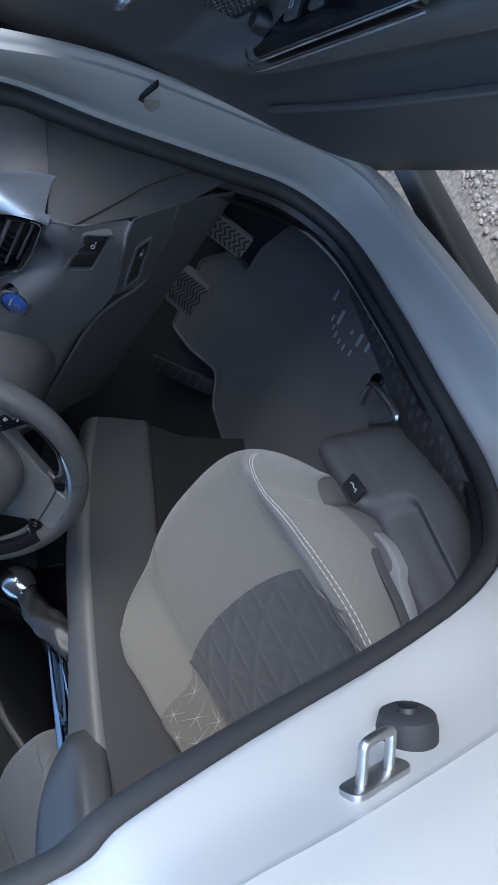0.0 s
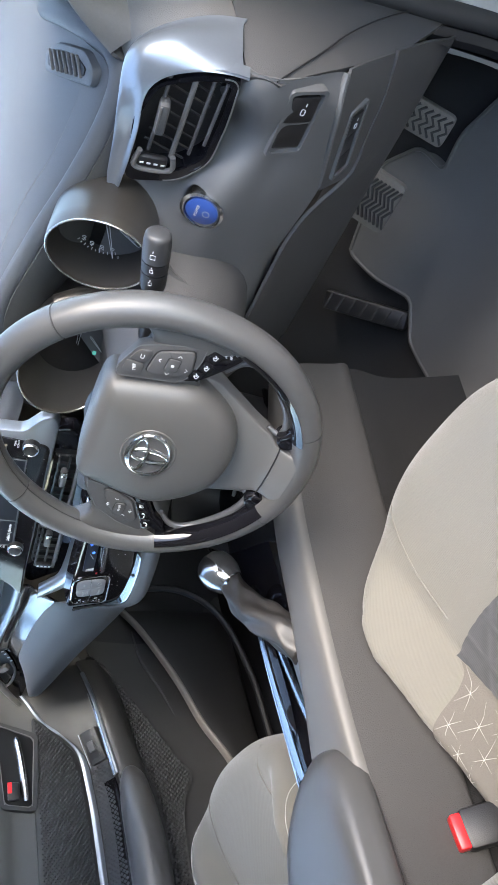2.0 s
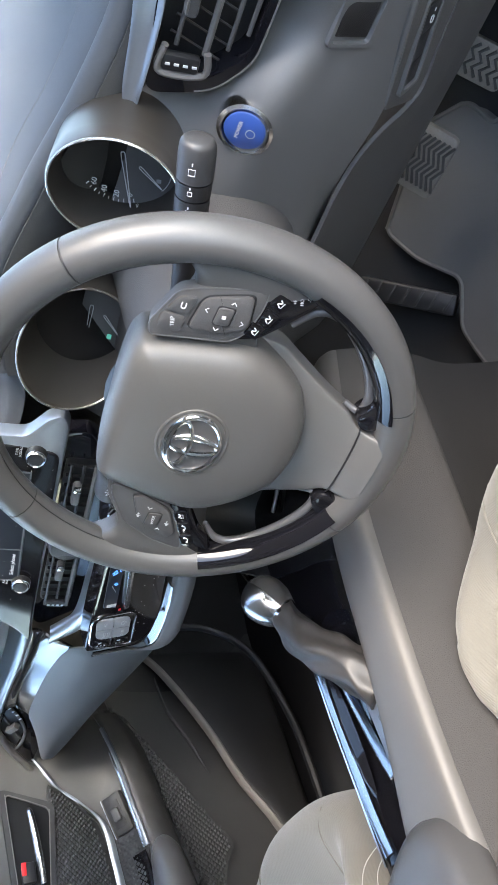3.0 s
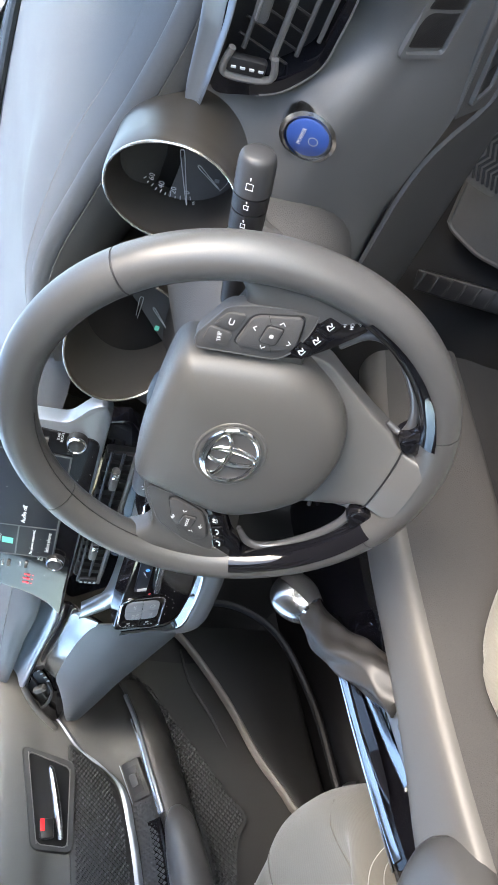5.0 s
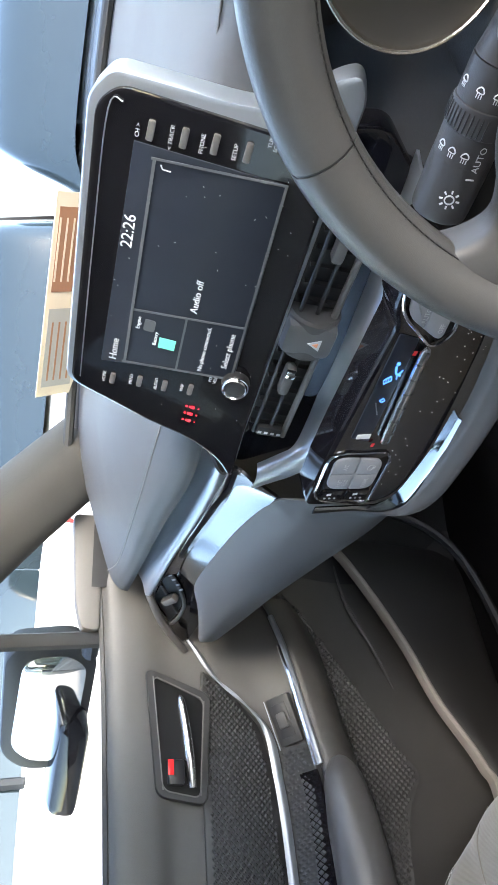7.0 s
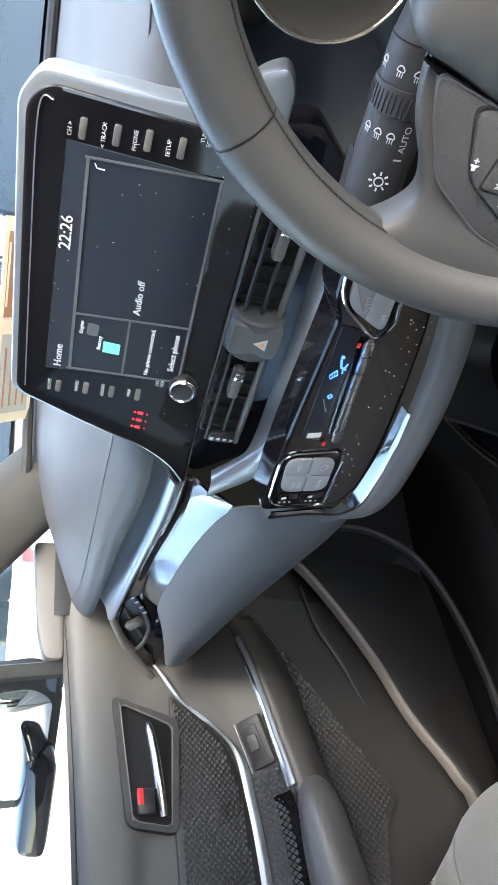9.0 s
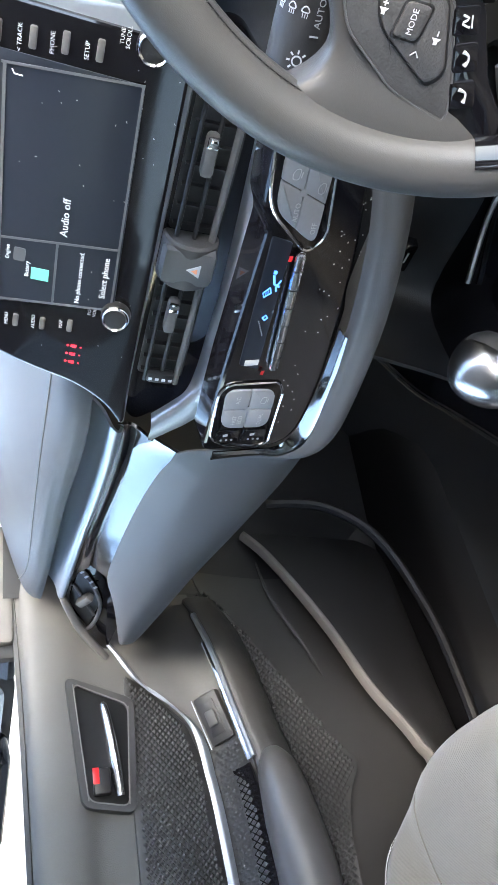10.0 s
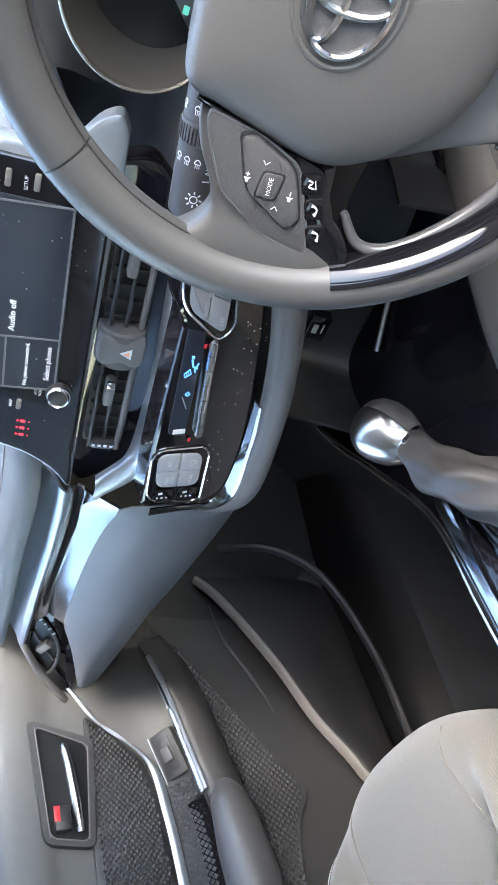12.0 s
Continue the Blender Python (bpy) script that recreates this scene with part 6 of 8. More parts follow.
    part("dish_edge", tube([E0 @ Vector((0.0325 * math.cos(a * math.pi / 12), 0.0262 * math.sin(a * math.pi / 12), -0.0010)) for a in range(24)], 0.0016, 60, 8, True), M_PAD, em, "moulded edge round the emblem")
    part("ring", tube([E0 @ Vector((0.0272 * math.cos(a * math.pi / 12), 0.0208 * math.sin(a * math.pi / 12), 0.001)) for a in range(24)], 0.0020, 60, 8, True), M_CHROME, em)
    part("oval", tube([E0 @ Vector((0.0080 * math.cos(a * math.pi / 8), -0.001 + 0.0185 * math.sin(a * math.pi / 8), 0.0015)) for a in range(16)], [0.0026, 0.0016, 0.0026, 0.0016, 0.0026], 40, 8, True), M_CHROME, em)
    part("oval", tube([E0 @ Vector((0.0220 * math.cos(a * math.pi / 8), 0.0095 + 0.0080 * math.sin(a * math.pi / 8), 0.0015)) for a in range(16)], [0.0016, 0.0026, 0.0016, 0.0026, 0.0016], 40, 8, True), M_CHROME, em)
    lettering("airbag_word", "SRS\nAIRBAG", 0.0062, at(W, 0.001, -0.047, 0.0186, 8), M_PAD, wh, 0.0008)
    # stalks
    for s, label in ((1, "black wiper stalk"), (-1, "black lamp stalk")):
        sk = thing("stalk", label + " with white symbols on the column", "stalk", "column stalks")
        a, b = (Vector((0.425, 0.118, 0.925)), Vector((0.548, 0.120, 0.950))) if s > 0 else (Vector((0.312, 0.119, 0.938)), Vector((0.188, 0.105, 0.929)))
        d = (b - a)
        al = d.normalized()
        side = Vector((0, -0.90, 0.43))
        mm = axes((0, 0, 0), al * (1 if s > 0 else -1), Vector((0, 0.43, 0.90)))

        def mark(f, turn):
            """A frame on the stalk's skin, turned round its axis."""
            n = (side * math.cos(radians(turn)) + al.cross(side) * math.sin(radians(turn)) * s).normalized()
            q = axes((0, 0, 0), al * s, (al * s).cross(n) * -1)
            q.translation = a + d * f + n * 0.0156
            return q
        if s > 0:
            part("arm", tube([a, a + d * 0.25, a + d * 0.5], [0.009, 0.0092, 0.0106], 10, 14), M_BLACK, sk)
            part("grip", tube([a + d * 0.5, a + d * 0.55, a + d * 0.66], [0.0110, 0.0123, 0.0123], 8, 18), M_BLACK, sk)
            part("dial_ring", tube([a + d * 0.67, a + d * 0.76], [0.0124, 0.0126], 6, 18), M_BLACK, sk)
            part("knob", tube([a + d * 0.77, a + d * 0.90, a + d * 0.965, a + d * 0.99, a + d], [0.0128, 0.0129, 0.0121, 0.0098, 0.0035], 16, 24), M_STALK, sk, "dark satin knob")
            for f, w in ((0.84, 0.0045), (0.715, 0.003), (0.60, 0.003)):
                q = mm.copy()
                q.translation = a + d * f + side * 0.0131
                part("stalk_mark", tube([q @ Vector(v) for v in ((-w / 2, -w / 2, 0), (w / 2, -w / 2, 0), (w / 2, w / 2, 0), (-w / 2, w / 2, 0))], 0.0003, 4, 4, True, smooth=False), M_INK, sk)
                part("stalk_mark", box((w, -0.0004, 0), (w * 1.5, 0.0004, 0.0003), 0, q), M_INK, sk)
        else:
            part("arm", tube([a, a + d * 0.2, a + d * 0.34], [0.0095, 0.0125, 0.0150], 12, 20), M_STALK, sk, "dark satin tapered arm")
            part("symbol_band", tube([a + d * 0.345, a + d * 0.50], [0.0152, 0.0154], 4, 24), M_STALK, sk)
            part("ridged_ring", tube([a + d * 0.505, a + d * 0.51, a + d * 0.60, a + d * 0.605], [0.0150, 0.0162, 0.0162, 0.0150], 12, 24), M_STALK, sk)
            for i in range(14):
                m = mark(0.555, -100 + 9 * i)
                part("ridge", box((-0.0052, -0.0004, -0.001), (0.0052, 0.0004, 0.0011), 0.0003, m, 1), M_BLACK, sk)
            part("dial_ring", tube([a + d * 0.61, a + d * 0.735], [0.0154, 0.0154], 4, 24), M_STALK, sk)
            part("knob", tube([a + d * 0.74, a + d * 0.75, a + d * 0.96, a + d * 0.99, a + d], [0.0150, 0.0156, 0.0152, 0.0140, 0.004], 24, 28), M_STALK, sk, "dark satin knob")
            q = mark(0.86, 10)
            part("sun_mark", turned([(0.0020, 0), (0.0027, 0), (0.0027, 0.0004), (0.0020, 0.0004)], 14, q, False), M_INK, sk)
            for i in range(8):
                part("ray_mark", box((0.0035, -0.0004, -0.0002), (0.0052, 0.0004, 0.0004), 0, at(q, 0, 0, 0, 45 * i)), M_INK, sk)
            lettering("stalk_word", "AUTO", 0.0050, at(mark(0.675, 32), 0, 0), M_INK, sk, 0.0001)
            part("stalk_mark", box((-0.0004, -0.0022, 0), (0.0004, 0.0022, 0.0003), 0, mark(0.76, 30)), M_INK, sk)
            for f, turns in ((0.675, (-48, -22, 4)), (0.43, (-58, -18, 14, 44))):
                for tn in turns:
                    q = mark(f, tn)
                    part("lamp_mark", tube([q @ Vector(v) for v in ((-0.0004, -0.0017, 0), (0.0012, -0.0015, 0), (0.0022, 0.0, 0), (0.0012, 0.0015, 0), (-0.0004, 0.0017, 0))], 0.00035, 12, 4, True), M_INK, sk)
                    for i in (-1, 0, 1):
                        part("beam_mark", box((-0.0030, -0.0003 + 0.0012 * i, 0), (-0.0010, 0.0001 + 0.0012 * i, 0.0003), 0, q), M_INK, sk)


def smooth_rows(rows, n):
    """Rows of points made denser along their length."""
    cols = [smooth_line([r[k] for r in rows], n) for k in range(len(rows[0]))]
    return [[c[i] for c in cols] for i in range(n)]


# ---------------------------------------------------------------- centre console
def build_console():
    co = thing("centre_console", "grey centre console with gloss trim between the seats", "console")
    # driver-side rail: left and right edges, widening towards the armrest
    rail = [(0.30, 0.175, 0.225, 0.642), (0.20, 0.155, 0.213, 0.660), (0.10, 0.131, 0.199, 0.667), (0.04, 0.121, 0.191, 0.669), (-0.03, 0.112, 0.183, 0.669), (-0.10, 0.099, 0.175, 0.668), (-0.16, 0.084, 0.170, 0.667), (-0.22, 0.066, 0.166, 0.665), (-0.30, 0.055, 0.164, 0.662), (-0.45, 0.05, 0.163, 0.657), (-0.70, 0.05, 0.163, 0.65)]
    rows = [[(l - 0.001, y, z - 0.045), (l, y, z - 0.012), (l + 0.008, y, z - 0.001), ((l + r) / 2, y, z + 0.0015), (r - 0.014, y, z - 0.001), (r - 0.003, y, z - 0.010), (r, y, z - 0.030)] for y, l, r, z in rail]
    part("side_rail", slab(rows, 60, 30, 0.003), M_RAIL, co, "satin grey rail")
    part("rail_line", tube([(l - 0.002, y, z - 0.008) for y, l, r, z in rail], 0.0010, 60, 6), M_SILVERBRIGHT, co, "thin bright inner line")
    rows = [[(r - 0.001, y, z - 0.016), (r + 0.004, y, z - 0.040), (r + 0.010, y, z - 0.085), (r + 0.014, y, 0.545), (r + 0.009, y, 0.532), (r - 0.004, y, 0.528)] for y, l, r, z in rail]
    part("side_wall", slab(rows, 50, 24, 0.004), M_SIDE, co, "dark grey padded side wall")
    rows = [[(r + 0.004, y, 0.535), (r + 0.003, y, 0.510), (r - 0.006, y, 0.44), (r + 0.012, y + 0.01, 0.30)] for y, l, r, z in rail]
    part("tunnel_wall", slab(rows, 50, 16, 0.004), M_CARPET, co, "black carpeted tunnel side")
    inner_edge = lambda y: float(np.interp(-y, [-q[0] for q in rail], [q[1] for q in rail]))
    # passenger-side edge
    edge = [(-0.19, 0.29, 0.632), (-0.155, 0.21, 0.63), (-0.115, 0.145, 0.63), (-0.068, 0.065, 0.63), (-0.050, 0.01, 0.63), (-0.046, -0.06, 0.63), (-0.036, -0.14, 0.632), (-0.022, -0.22, 0.636)]
    part("chrome_line", tube(edge, 0.0026, 60, 8), M_CHROME, co, "chrome edge line")
    rows = [[(x, y, z), (x - 0.008, y, z - 0.03), (x * 0.85 - 0.02, y, 0.48), (x * 0.8 - 0.04, y, 0.30)] for x, y, z in edge + [(-0.01, -0.7, 0.62)]]
    part("side_wall", slab(rows, 40, 16, 0.004), M_CARPET, co, "black carpeted side wall")
    rows = [[(x, y, z - 0.002), (x + 0.03, y, z - 0.006), ((x + inner_edge(y)) / 2, y, z - 0.008), (inner_edge(y) - 0.02, y, 0.640), (inner_edge(y) + 0.003, y, 0.652)] for x, y, z in edge]
    part("top_panel", slab(rows, 40, 20, 0.004), M_PIANO, co, "gloss black top panel")
    part("tray_edge", tube([(-0.03, 0.24, 0.628), (0.05, 0.27, 0.63), (0.13, 0.22, 0.638), (0.15, 0.14, 0.645)], 0.003, 30, 6), M_STEEL, co, "bright tray edge")
    # twin satin strips with a gloss oval between them
    for k, pts in enumerate(([(-0.030, 0.052, 0.637), (-0.028, 0.0, 0.639), (-0.022, -0.07, 0.640), (-0.012, -0.16, 0.642), (0.0, -0.215, 0.644)], [(-0.010, 0.050, 0.639), (0.010, 0.0, 0.641), (0.030, -0.07, 0.643), (0.048, -0.125, 0.645), (0.060, -0.155, 0.646)])):
        rows = [[(x - 0.009, y - 0.003, z - 0.002), (x, y, z + 0.0035), (x + 0.009, y + 0.003, z - 0.001)] for x, y, z in pts]
        part("silver_strip", slab(rows, 40, 8, 0.004), M_SILVERBRIGHT, co, "polished silver strip")
    part("strip_bridge", tube([(-0.034, 0.050, 0.638), (-0.020, 0.066, 0.639), (-0.004, 0.054, 0.640)], 0.007, 16, 8, flat=0.5), M_SILVERBRIGHT, co, "polished silver bridge")
    oval = [(0.002 + 0.013 * math.cos(a) + 0.010 * math.sin(a), -0.075 + 0.0 * math.cos(a) - 0.085 * math.sin(a), 0.6425) for a in [2 * math.pi * k / 24 for k in range(24)]]
    part("oval_inlay", grid([oval, [(0.001 + (x - 0.001) * 0.6, -0.075 + (y + 0.075) * 0.8, 0.646) for x, y, z in oval], [(0.001, -0.075 + (y + 0.075) * 0.3, 0.647) for x, y, z in oval]], False, True), M_PIANO, co, "gloss black oval inlay")
    # gate floor behind the boot
    G = axes((0.085, -0.085, 0.650), (1, 0.1, 0.06), (0.12, 1, 0.0))
    part("gate", plate([(-0.024, -0.075), (0.020, -0.075), (0.028, 0.06), (-0.026, 0.05)], 0.012, G, 0.002, 0.008), M_SILVER, co, "satin silver switch plate")
    for y, h in ((-0.018, 0.034), (-0.052, 0.024)):
        k = part("console_switch", plate(rect(-0.017, -h / 2, 0.017, h / 2), 0.012, at(G, 0.0, y, 0.003), 0.003, 0.008), M_SILVER, co, "satin silver console switch")
        for x in ((0,) if h > 0.03 else (-0.008, 0.008)):
            part("key_mark", turned([(0.002, 0), (0.003, 0), (0.003, 0.0005), (0.002, 0.0005)], 12, at(G, x, y, 0.0042), False), M_TRIMGREY, k)
    part("cup_recess", turned([(0.013, 0.0006), (0.011, 0.0), (0.009, -0.006), (0.0, -0.008)], 20, at(G, 0.0, 0.028, 0.0015), False), M_BLACK, co)
    for i in range(4):
        part("position_mark", box((-0.0010, -0.0014, 0), (0.0010, 0.0014, 0.0006), 0, pose(0.1010 - 0.0012 * i, 0.040 - 0.0125 * i, 0.6490, 0, 20, 0)), M_BLUELIT if i == 0 else M_TRIMGREY, co)
    # selector: boot and knob
    sel = thing("gear_selector", "chrome-faced gear selector with a grey leather boot", "gear selector")
    base, topp = Vector((0.078, -0.048, 0.645)), Vector((0.020, 0.072, 0.704))
    kd = (topp - base).normalized()
    base = Vector((0.094, -0.078, 0.644))
    d = topp - base
    side = kd.cross(Vector((0, 0, 1))).normalized()
    upv = side.cross(kd)
    rows = []
    for i in range(60):
        f = i / 59
        c = base + d * (f * 0.86) + upv * (0.010 * math.sin(f * math.pi)) + side * (0.004 * math.sin(f * 2 * math.pi))
        rad = 0.0215 - 0.0060 * f + 0.0050 * math.sin(f * math.pi)
        row = []
        for k in range(72):
            a = 2 * math.pi * k / 72
            w = a + 2.2 * f + 0.5 * math.sin(7 * f)
            fold = 1.02 + 0.13 * (1 - 1.6 * abs(math.sin(1.5 * w))) + 0.07 * math.sin(5 * a - 8 * f + 1.0) + 0.07 * math.sin(19 * f + 2.8 * math.sin(a + 0.6) + 1.2 * math.sin(2 * a)) * math.sin(f * math.pi)
            row.append(c + rad * fold * (math.cos(a) * side + math.sin(a) * upv))
        rows.append(row)
    part("boot", grid(rows, False, True, True), M_BOOT, sel, "creased grey leather boot", 70)
    part("collar", tube([base + d * 0.835, base + d * 0.885], [0.0155, 0.0155], 4, 24), M_CHROME, sel, "chrome collar")
    K = axes(topp, side, kd) @ Matrix.Scale(1.15, 4)
    rows = []
    for f, rx in ((-0.024, 0.0125), (-0.018, 0.0175), (-0.008, 0.0225), (0.004, 0.0245), (0.014, 0.0235), (0.022, 0.0195), (0.027, 0.012), (0.0285, 0.003)):
        rows.append([K @ Vector((rx * math.cos(2 * math.pi * k / 32), f, 0.95 * rx * math.sin(2 * math.pi * k / 32))) for k in range(32)])
    part("knob", grid(smooth_rows(rows, 24), False, True, True), M_SATIN, sel, "satin chrome knob", 70)
    cap = []
    for f, rx in ((-0.022, 0.0165), (-0.008, 0.0235), (0.004, 0.0256), (0.014, 0.0245), (0.020, 0.021)):
        cap.append([K @ Vector((rx * math.cos(a), f, 0.97 * rx * math.sin(a))) for a in [radians(-62 + 100 * k / 16) for k in range(17)]])
    part("knob_cap", grid(cap), M_LEATHER, sel, "black leather cap", 70)
    # armrest
    ar = thing("armrest", "grey padded armrest on the centre console", "armrest")
    rows = []
    for y, xl, xr, zt in ((-0.209, 0.100, 0.122, 0.664), (-0.218, 0.078, 0.140, 0.680), (-0.25, 0.040, 0.157, 0.692), (-0.30, 0.006, 0.168, 0.698), (-0.38, -0.012, 0.175, 0.700), (-0.5, -0.015, 0.178, 0.70), (-0.62, -0.015, 0.178, 0.69)):
        xm = (xl + xr) / 2
        rows.append([(xl, y, zt - 0.05), (xl - 0.004, y, zt - 0.02), (xl + 0.012, y, zt - 0.003), (xm, y, zt), (xr - 0.012, y, zt - 0.003), (xr + 0.004, y, zt - 0.02), (xr, y, zt - 0.05), (xm, y, zt - 0.055)])
    part("pad", skin(rows, 30, 32, True, True), M_LEATHER, ar, "grey leather pad", 60)
    part("hinge_block", box((0.01, -0.60, 0.62), (0.12, -0.30, 0.66), 0.01), M_BLACK, ar)


# ---------------------------------------------------------------- seats
def build_seat(cx, s, name, back=0.0, v0=0.715):
    """A front seat; s is +1 where the door is on the right of the seat, -1 on the left."""
    seat = thing(name, "front seat in beige-grey ribbed cloth with a dark quilted insert", "seat", "front seats")
    prof = [(0.030, 0.36), (0.045, 0.43), (0.050, 0.50), (0.040, 0.558), (0.008, 0.584), (-0.05, 0.575), (-0.12, 0.551), (-0.21, 0.519), (-0.33, 0.480), (-0.46, 0.462)]
    wide = [0.150, 0.170, 0.190, 0.205, 0.215, 0.224, 0.232, 0.236, 0.236, 0.236]
    inner = [0.150, 0.170, 0.188, 0.202, 0.208, 0.212, 0.214, 0.210, 0.204, 0.196]
    ps = smooth_line([(y, z, w) for (y, z), w in zip(prof, wide)], 80)
    pi = smooth_line([(y, z, w) for (y, z), w in zip(prof, inner)], 80)
    bol = lambda v: 0.004 + 0.038 * max(0.0, min(1.0, (v - 0.30) / 0.35))
    bol_in = lambda v: 0.004 + 0.066 * max(0.0, min(1.0, (v - 0.36) / 0.32)) - 0.035 * max(0.0, v - 0.80) / 0.20
    def surf(u, v, lift=0.0):
        """u across -1..1, v along 0 front-bottom .. 1 rear."""
        i = max(0, min(79, v * 79))
        a = int(min(i, 78))
        pp = ps if u * s > 0 else pi
        p = pp[a].lerp(pp[a + 1], i - a)
        y, z, w = p
        au = abs(u)
        lo, hi, rise = (0.62, 0.84, bol(v)) if u * s > 0 else (0.66, 0.91, bol_in(v))
        if au < lo:
            dz = 0.0
        elif au < hi:
            f = (au - lo) / (hi - lo)
            dz = rise * (3 * f * f - 2 * f ** 3)
        else:
            f = (au - hi) / (1 - hi)
            dz = rise * (1 - 0.6 * f * f) - 0.050 * f ** 3
        dz += 0.006 * math.cos(u * 1.5)
        dy = -0.115 * au ** 3 * (1 if v < 0.5 else max(0.0, 1 - (v - 0.5) / 0.4) ** 2)
        return Vector((cx + w * u, y + dy, z + dz + lift))
    us = [-1 + 2 * i / 64 for i in range(65)]
    bm = grid([[surf(u, j / 79) for u in us] for j in range(80)])
    bmesh.ops.recalc_face_normals(bm, faces=bm.faces)
    part("cushion", bm, M_CLOTH, seat, "beige-grey ribbed cloth cushion", 80)
    # skirt of the cushion
    for sd in (-1, 1):
        r0 = [surf(sd, j / 39) for j in range(40)]
        bm = grid([r0, [p + Vector((sd * 0.006, 0, -0.03)) for p in r0], [Vector((p.x - sd * 0.004, p.y, max(0.36, p.z - 0.08))) for p in r0], [Vector((p.x - sd * 0.02, p.y, 0.35)) for p in r0]])
        part("cushion_side", bm, M_TRIMGREY, seat, "grey cushion side", 60)
    # quilted insert
    def quilt(u, v):
        x, y = u * 0.23, -v * 0.8
        g = 0.0
        for ang in (0, 60, 120):
            t = (x * math.cos(radians(ang)) + y * math.sin(radians(ang))) / 0.042
            dd = abs(t - round(t))
            g = max(g, max(0, 1 - dd / 0.10))
        return 0.0030 - 0.0014 * g
    def across(side, f):
        """Edge of the insert on the door side (+1) or the tunnel side (-1)."""
        return s * (0.60 + 0.08 * f) if side > 0 else -s * (0.69 - 0.16 * f)
    bow = lambda i, j: 0.022 * abs(i / 45 - 1) ** 2.5 * (1 - j / 69)
    bm = grid([[surf(across(-1, j / 69) + (across(1, j / 69) - across(-1, j / 69)) * i / 90, v0 + bow(i, j) + (1 - v0) * j / 69, quilt((across(-1, j / 69) + (across(1, j / 69) - across(-1, j / 69)) * i / 90), v0 + (1 - v0) * j / 69)) for i in range(91)] for j in range(70)])
    part("insert", bm, M_CLOTHD, seat, "dark grey quilted cloth insert", 70)
    # printed bolster panels with pale star strokes
    for sd in (-1, 1):
        side = sd * s
        def pos(i, j, lift):
            f = j / 49
            u0 = across(side, f)
            u1 = sd * (0.985 if side < 0 else 0.86)
            k = max(0.0, i / 24)
            u = u0 + (u1 - u0) * k
            v = v0 + 0.030 + (0.085 * k ** 0.6 + (0.965 - v0 - 0.085 * k ** 0.6) * f)
            return surf(u, min(1.0, v), lift + quilt(u * 1.2, v) * 0.6)
        bm = grid([[pos(i, j, 0.0004) for i in range(25)] for j in range(50)])
        pan = part("bolster_panel", bm, M_CLOTHP, seat, "printed taupe cloth bolster", 70)
        rng = random.Random(7 + sd)
        for a in range(9):
            for b in range(3):
                i, j = 4 + 8 * b + (4 if a % 2 else 0), 3 + 5.2 * a
                if i > 23 or rng.random() < 0.06:
                    continue
                strokes = []
                for k in range(3):
                    ang = k * math.pi / 3 + 0.3
                    e0, e1 = -rng.uniform(0.5, 1.7), rng.uniform(0.5, 1.7)
                    strokes.append(tube([pos(i + 3.6 * math.cos(ang) * q, j + 2.6 * math.sin(ang) * q, 0.0007) for q in (e0, e0 * 0.4, 0, e1 * 0.4, e1)], [0.0001, 0.0003, 0.00045, 0.0003, 0.0001], 5, 4, smooth=False))
                part("star_print", join_pieces(strokes), M_SILVERTHREAD, pan)
    # white twin stitching along the bolsters
    for sd in (-1, 1):
        for off in (0, 0.022):
            st = bmesh.new()
            pts = smooth_line([surf(sd * (uu + off), vv, 0.0025) for uu, vv in (((0.74, 0.10), (0.76, 0.25), (0.80, 0.40), (0.84, 0.55), (0.86, 0.70), (0.87, 0.85), (0.86, 1.0)) if sd == s else ((0.93, 0.25), (0.945, 0.33), (0.95, 0.42), (0.955, 0.55), (0.955, 0.70), (0.955, 0.85), (0.95, 1.0)))], 220)
            for i in range(0, 218, 2):
                piece = tube([pts[i], pts[i] + (pts[i + 1] - pts[i]) * 1.2], 0.0005, 2, 4, smooth=False)
                me = bpy.data.meshes.new("t")
                piece.to_mesh(me)
                piece.free()
                st.from_mesh(me)
                bpy.data.meshes.remove(me)
            part("stitching", st, M_THREAD, seat, "white stitching")
    # seams: soft welts
    for sd in (-1, 1):
        part("seam", tube([surf(sd * uu, vv, 0.001) for uu, vv in ((0.50, 0.36), (0.53, 0.46), (0.58, 0.58), (0.60, 0.69))], 0.0012, 40, 6), M_CLOTH, seat)
    # backrest
    rows = []
    for f in (0, 0.12, 0.3, 0.5, 0.75, 0.95, 1.0):
        y, z = -0.44 - 0.16 * f, 0.50 + 0.62 * f
        w = 0.235 - 0.05 * max(0, f - 0.5) * 1.2
        rows.append([(cx - w * 1.05, y - 0.04, z), (cx - w, y + 0.045 * (1 - f * 0.5), z), (cx - w * 0.78, y + 0.05 * (1 - f * 0.5), z), (cx - w * 0.55, y, z), (cx, y - 0.005, z), (cx + w * 0.55, y, z), (cx + w * 0.78, y + 0.05 * (1 - f * 0.5), z), (cx + w, y + 0.045 * (1 - f * 0.5), z), (cx + w * 1.05, y - 0.04, z), (cx + w * 0.9, y - 0.10, z), (cx - w * 0.9, y - 0.10, z)])
    part("backrest", skin(rows, 40, 50, True, True), M_CLOTH, seat, "beige-grey cloth backrest", 70)
    rows = [[(cx - w, y + 0.03, z), (cx, y + 0.045, z), (cx + w, y + 0.03, z), (cx + w * 0.95, y - 0.05, z), (cx, y - 0.06, z), (cx - w * 0.95, y - 0.05, z)] for w, y, z in ((0.09, -0.66, 1.16), (0.125, -0.66, 1.20), (0.13, -0.665, 1.28), (0.11, -0.67, 1.34))]
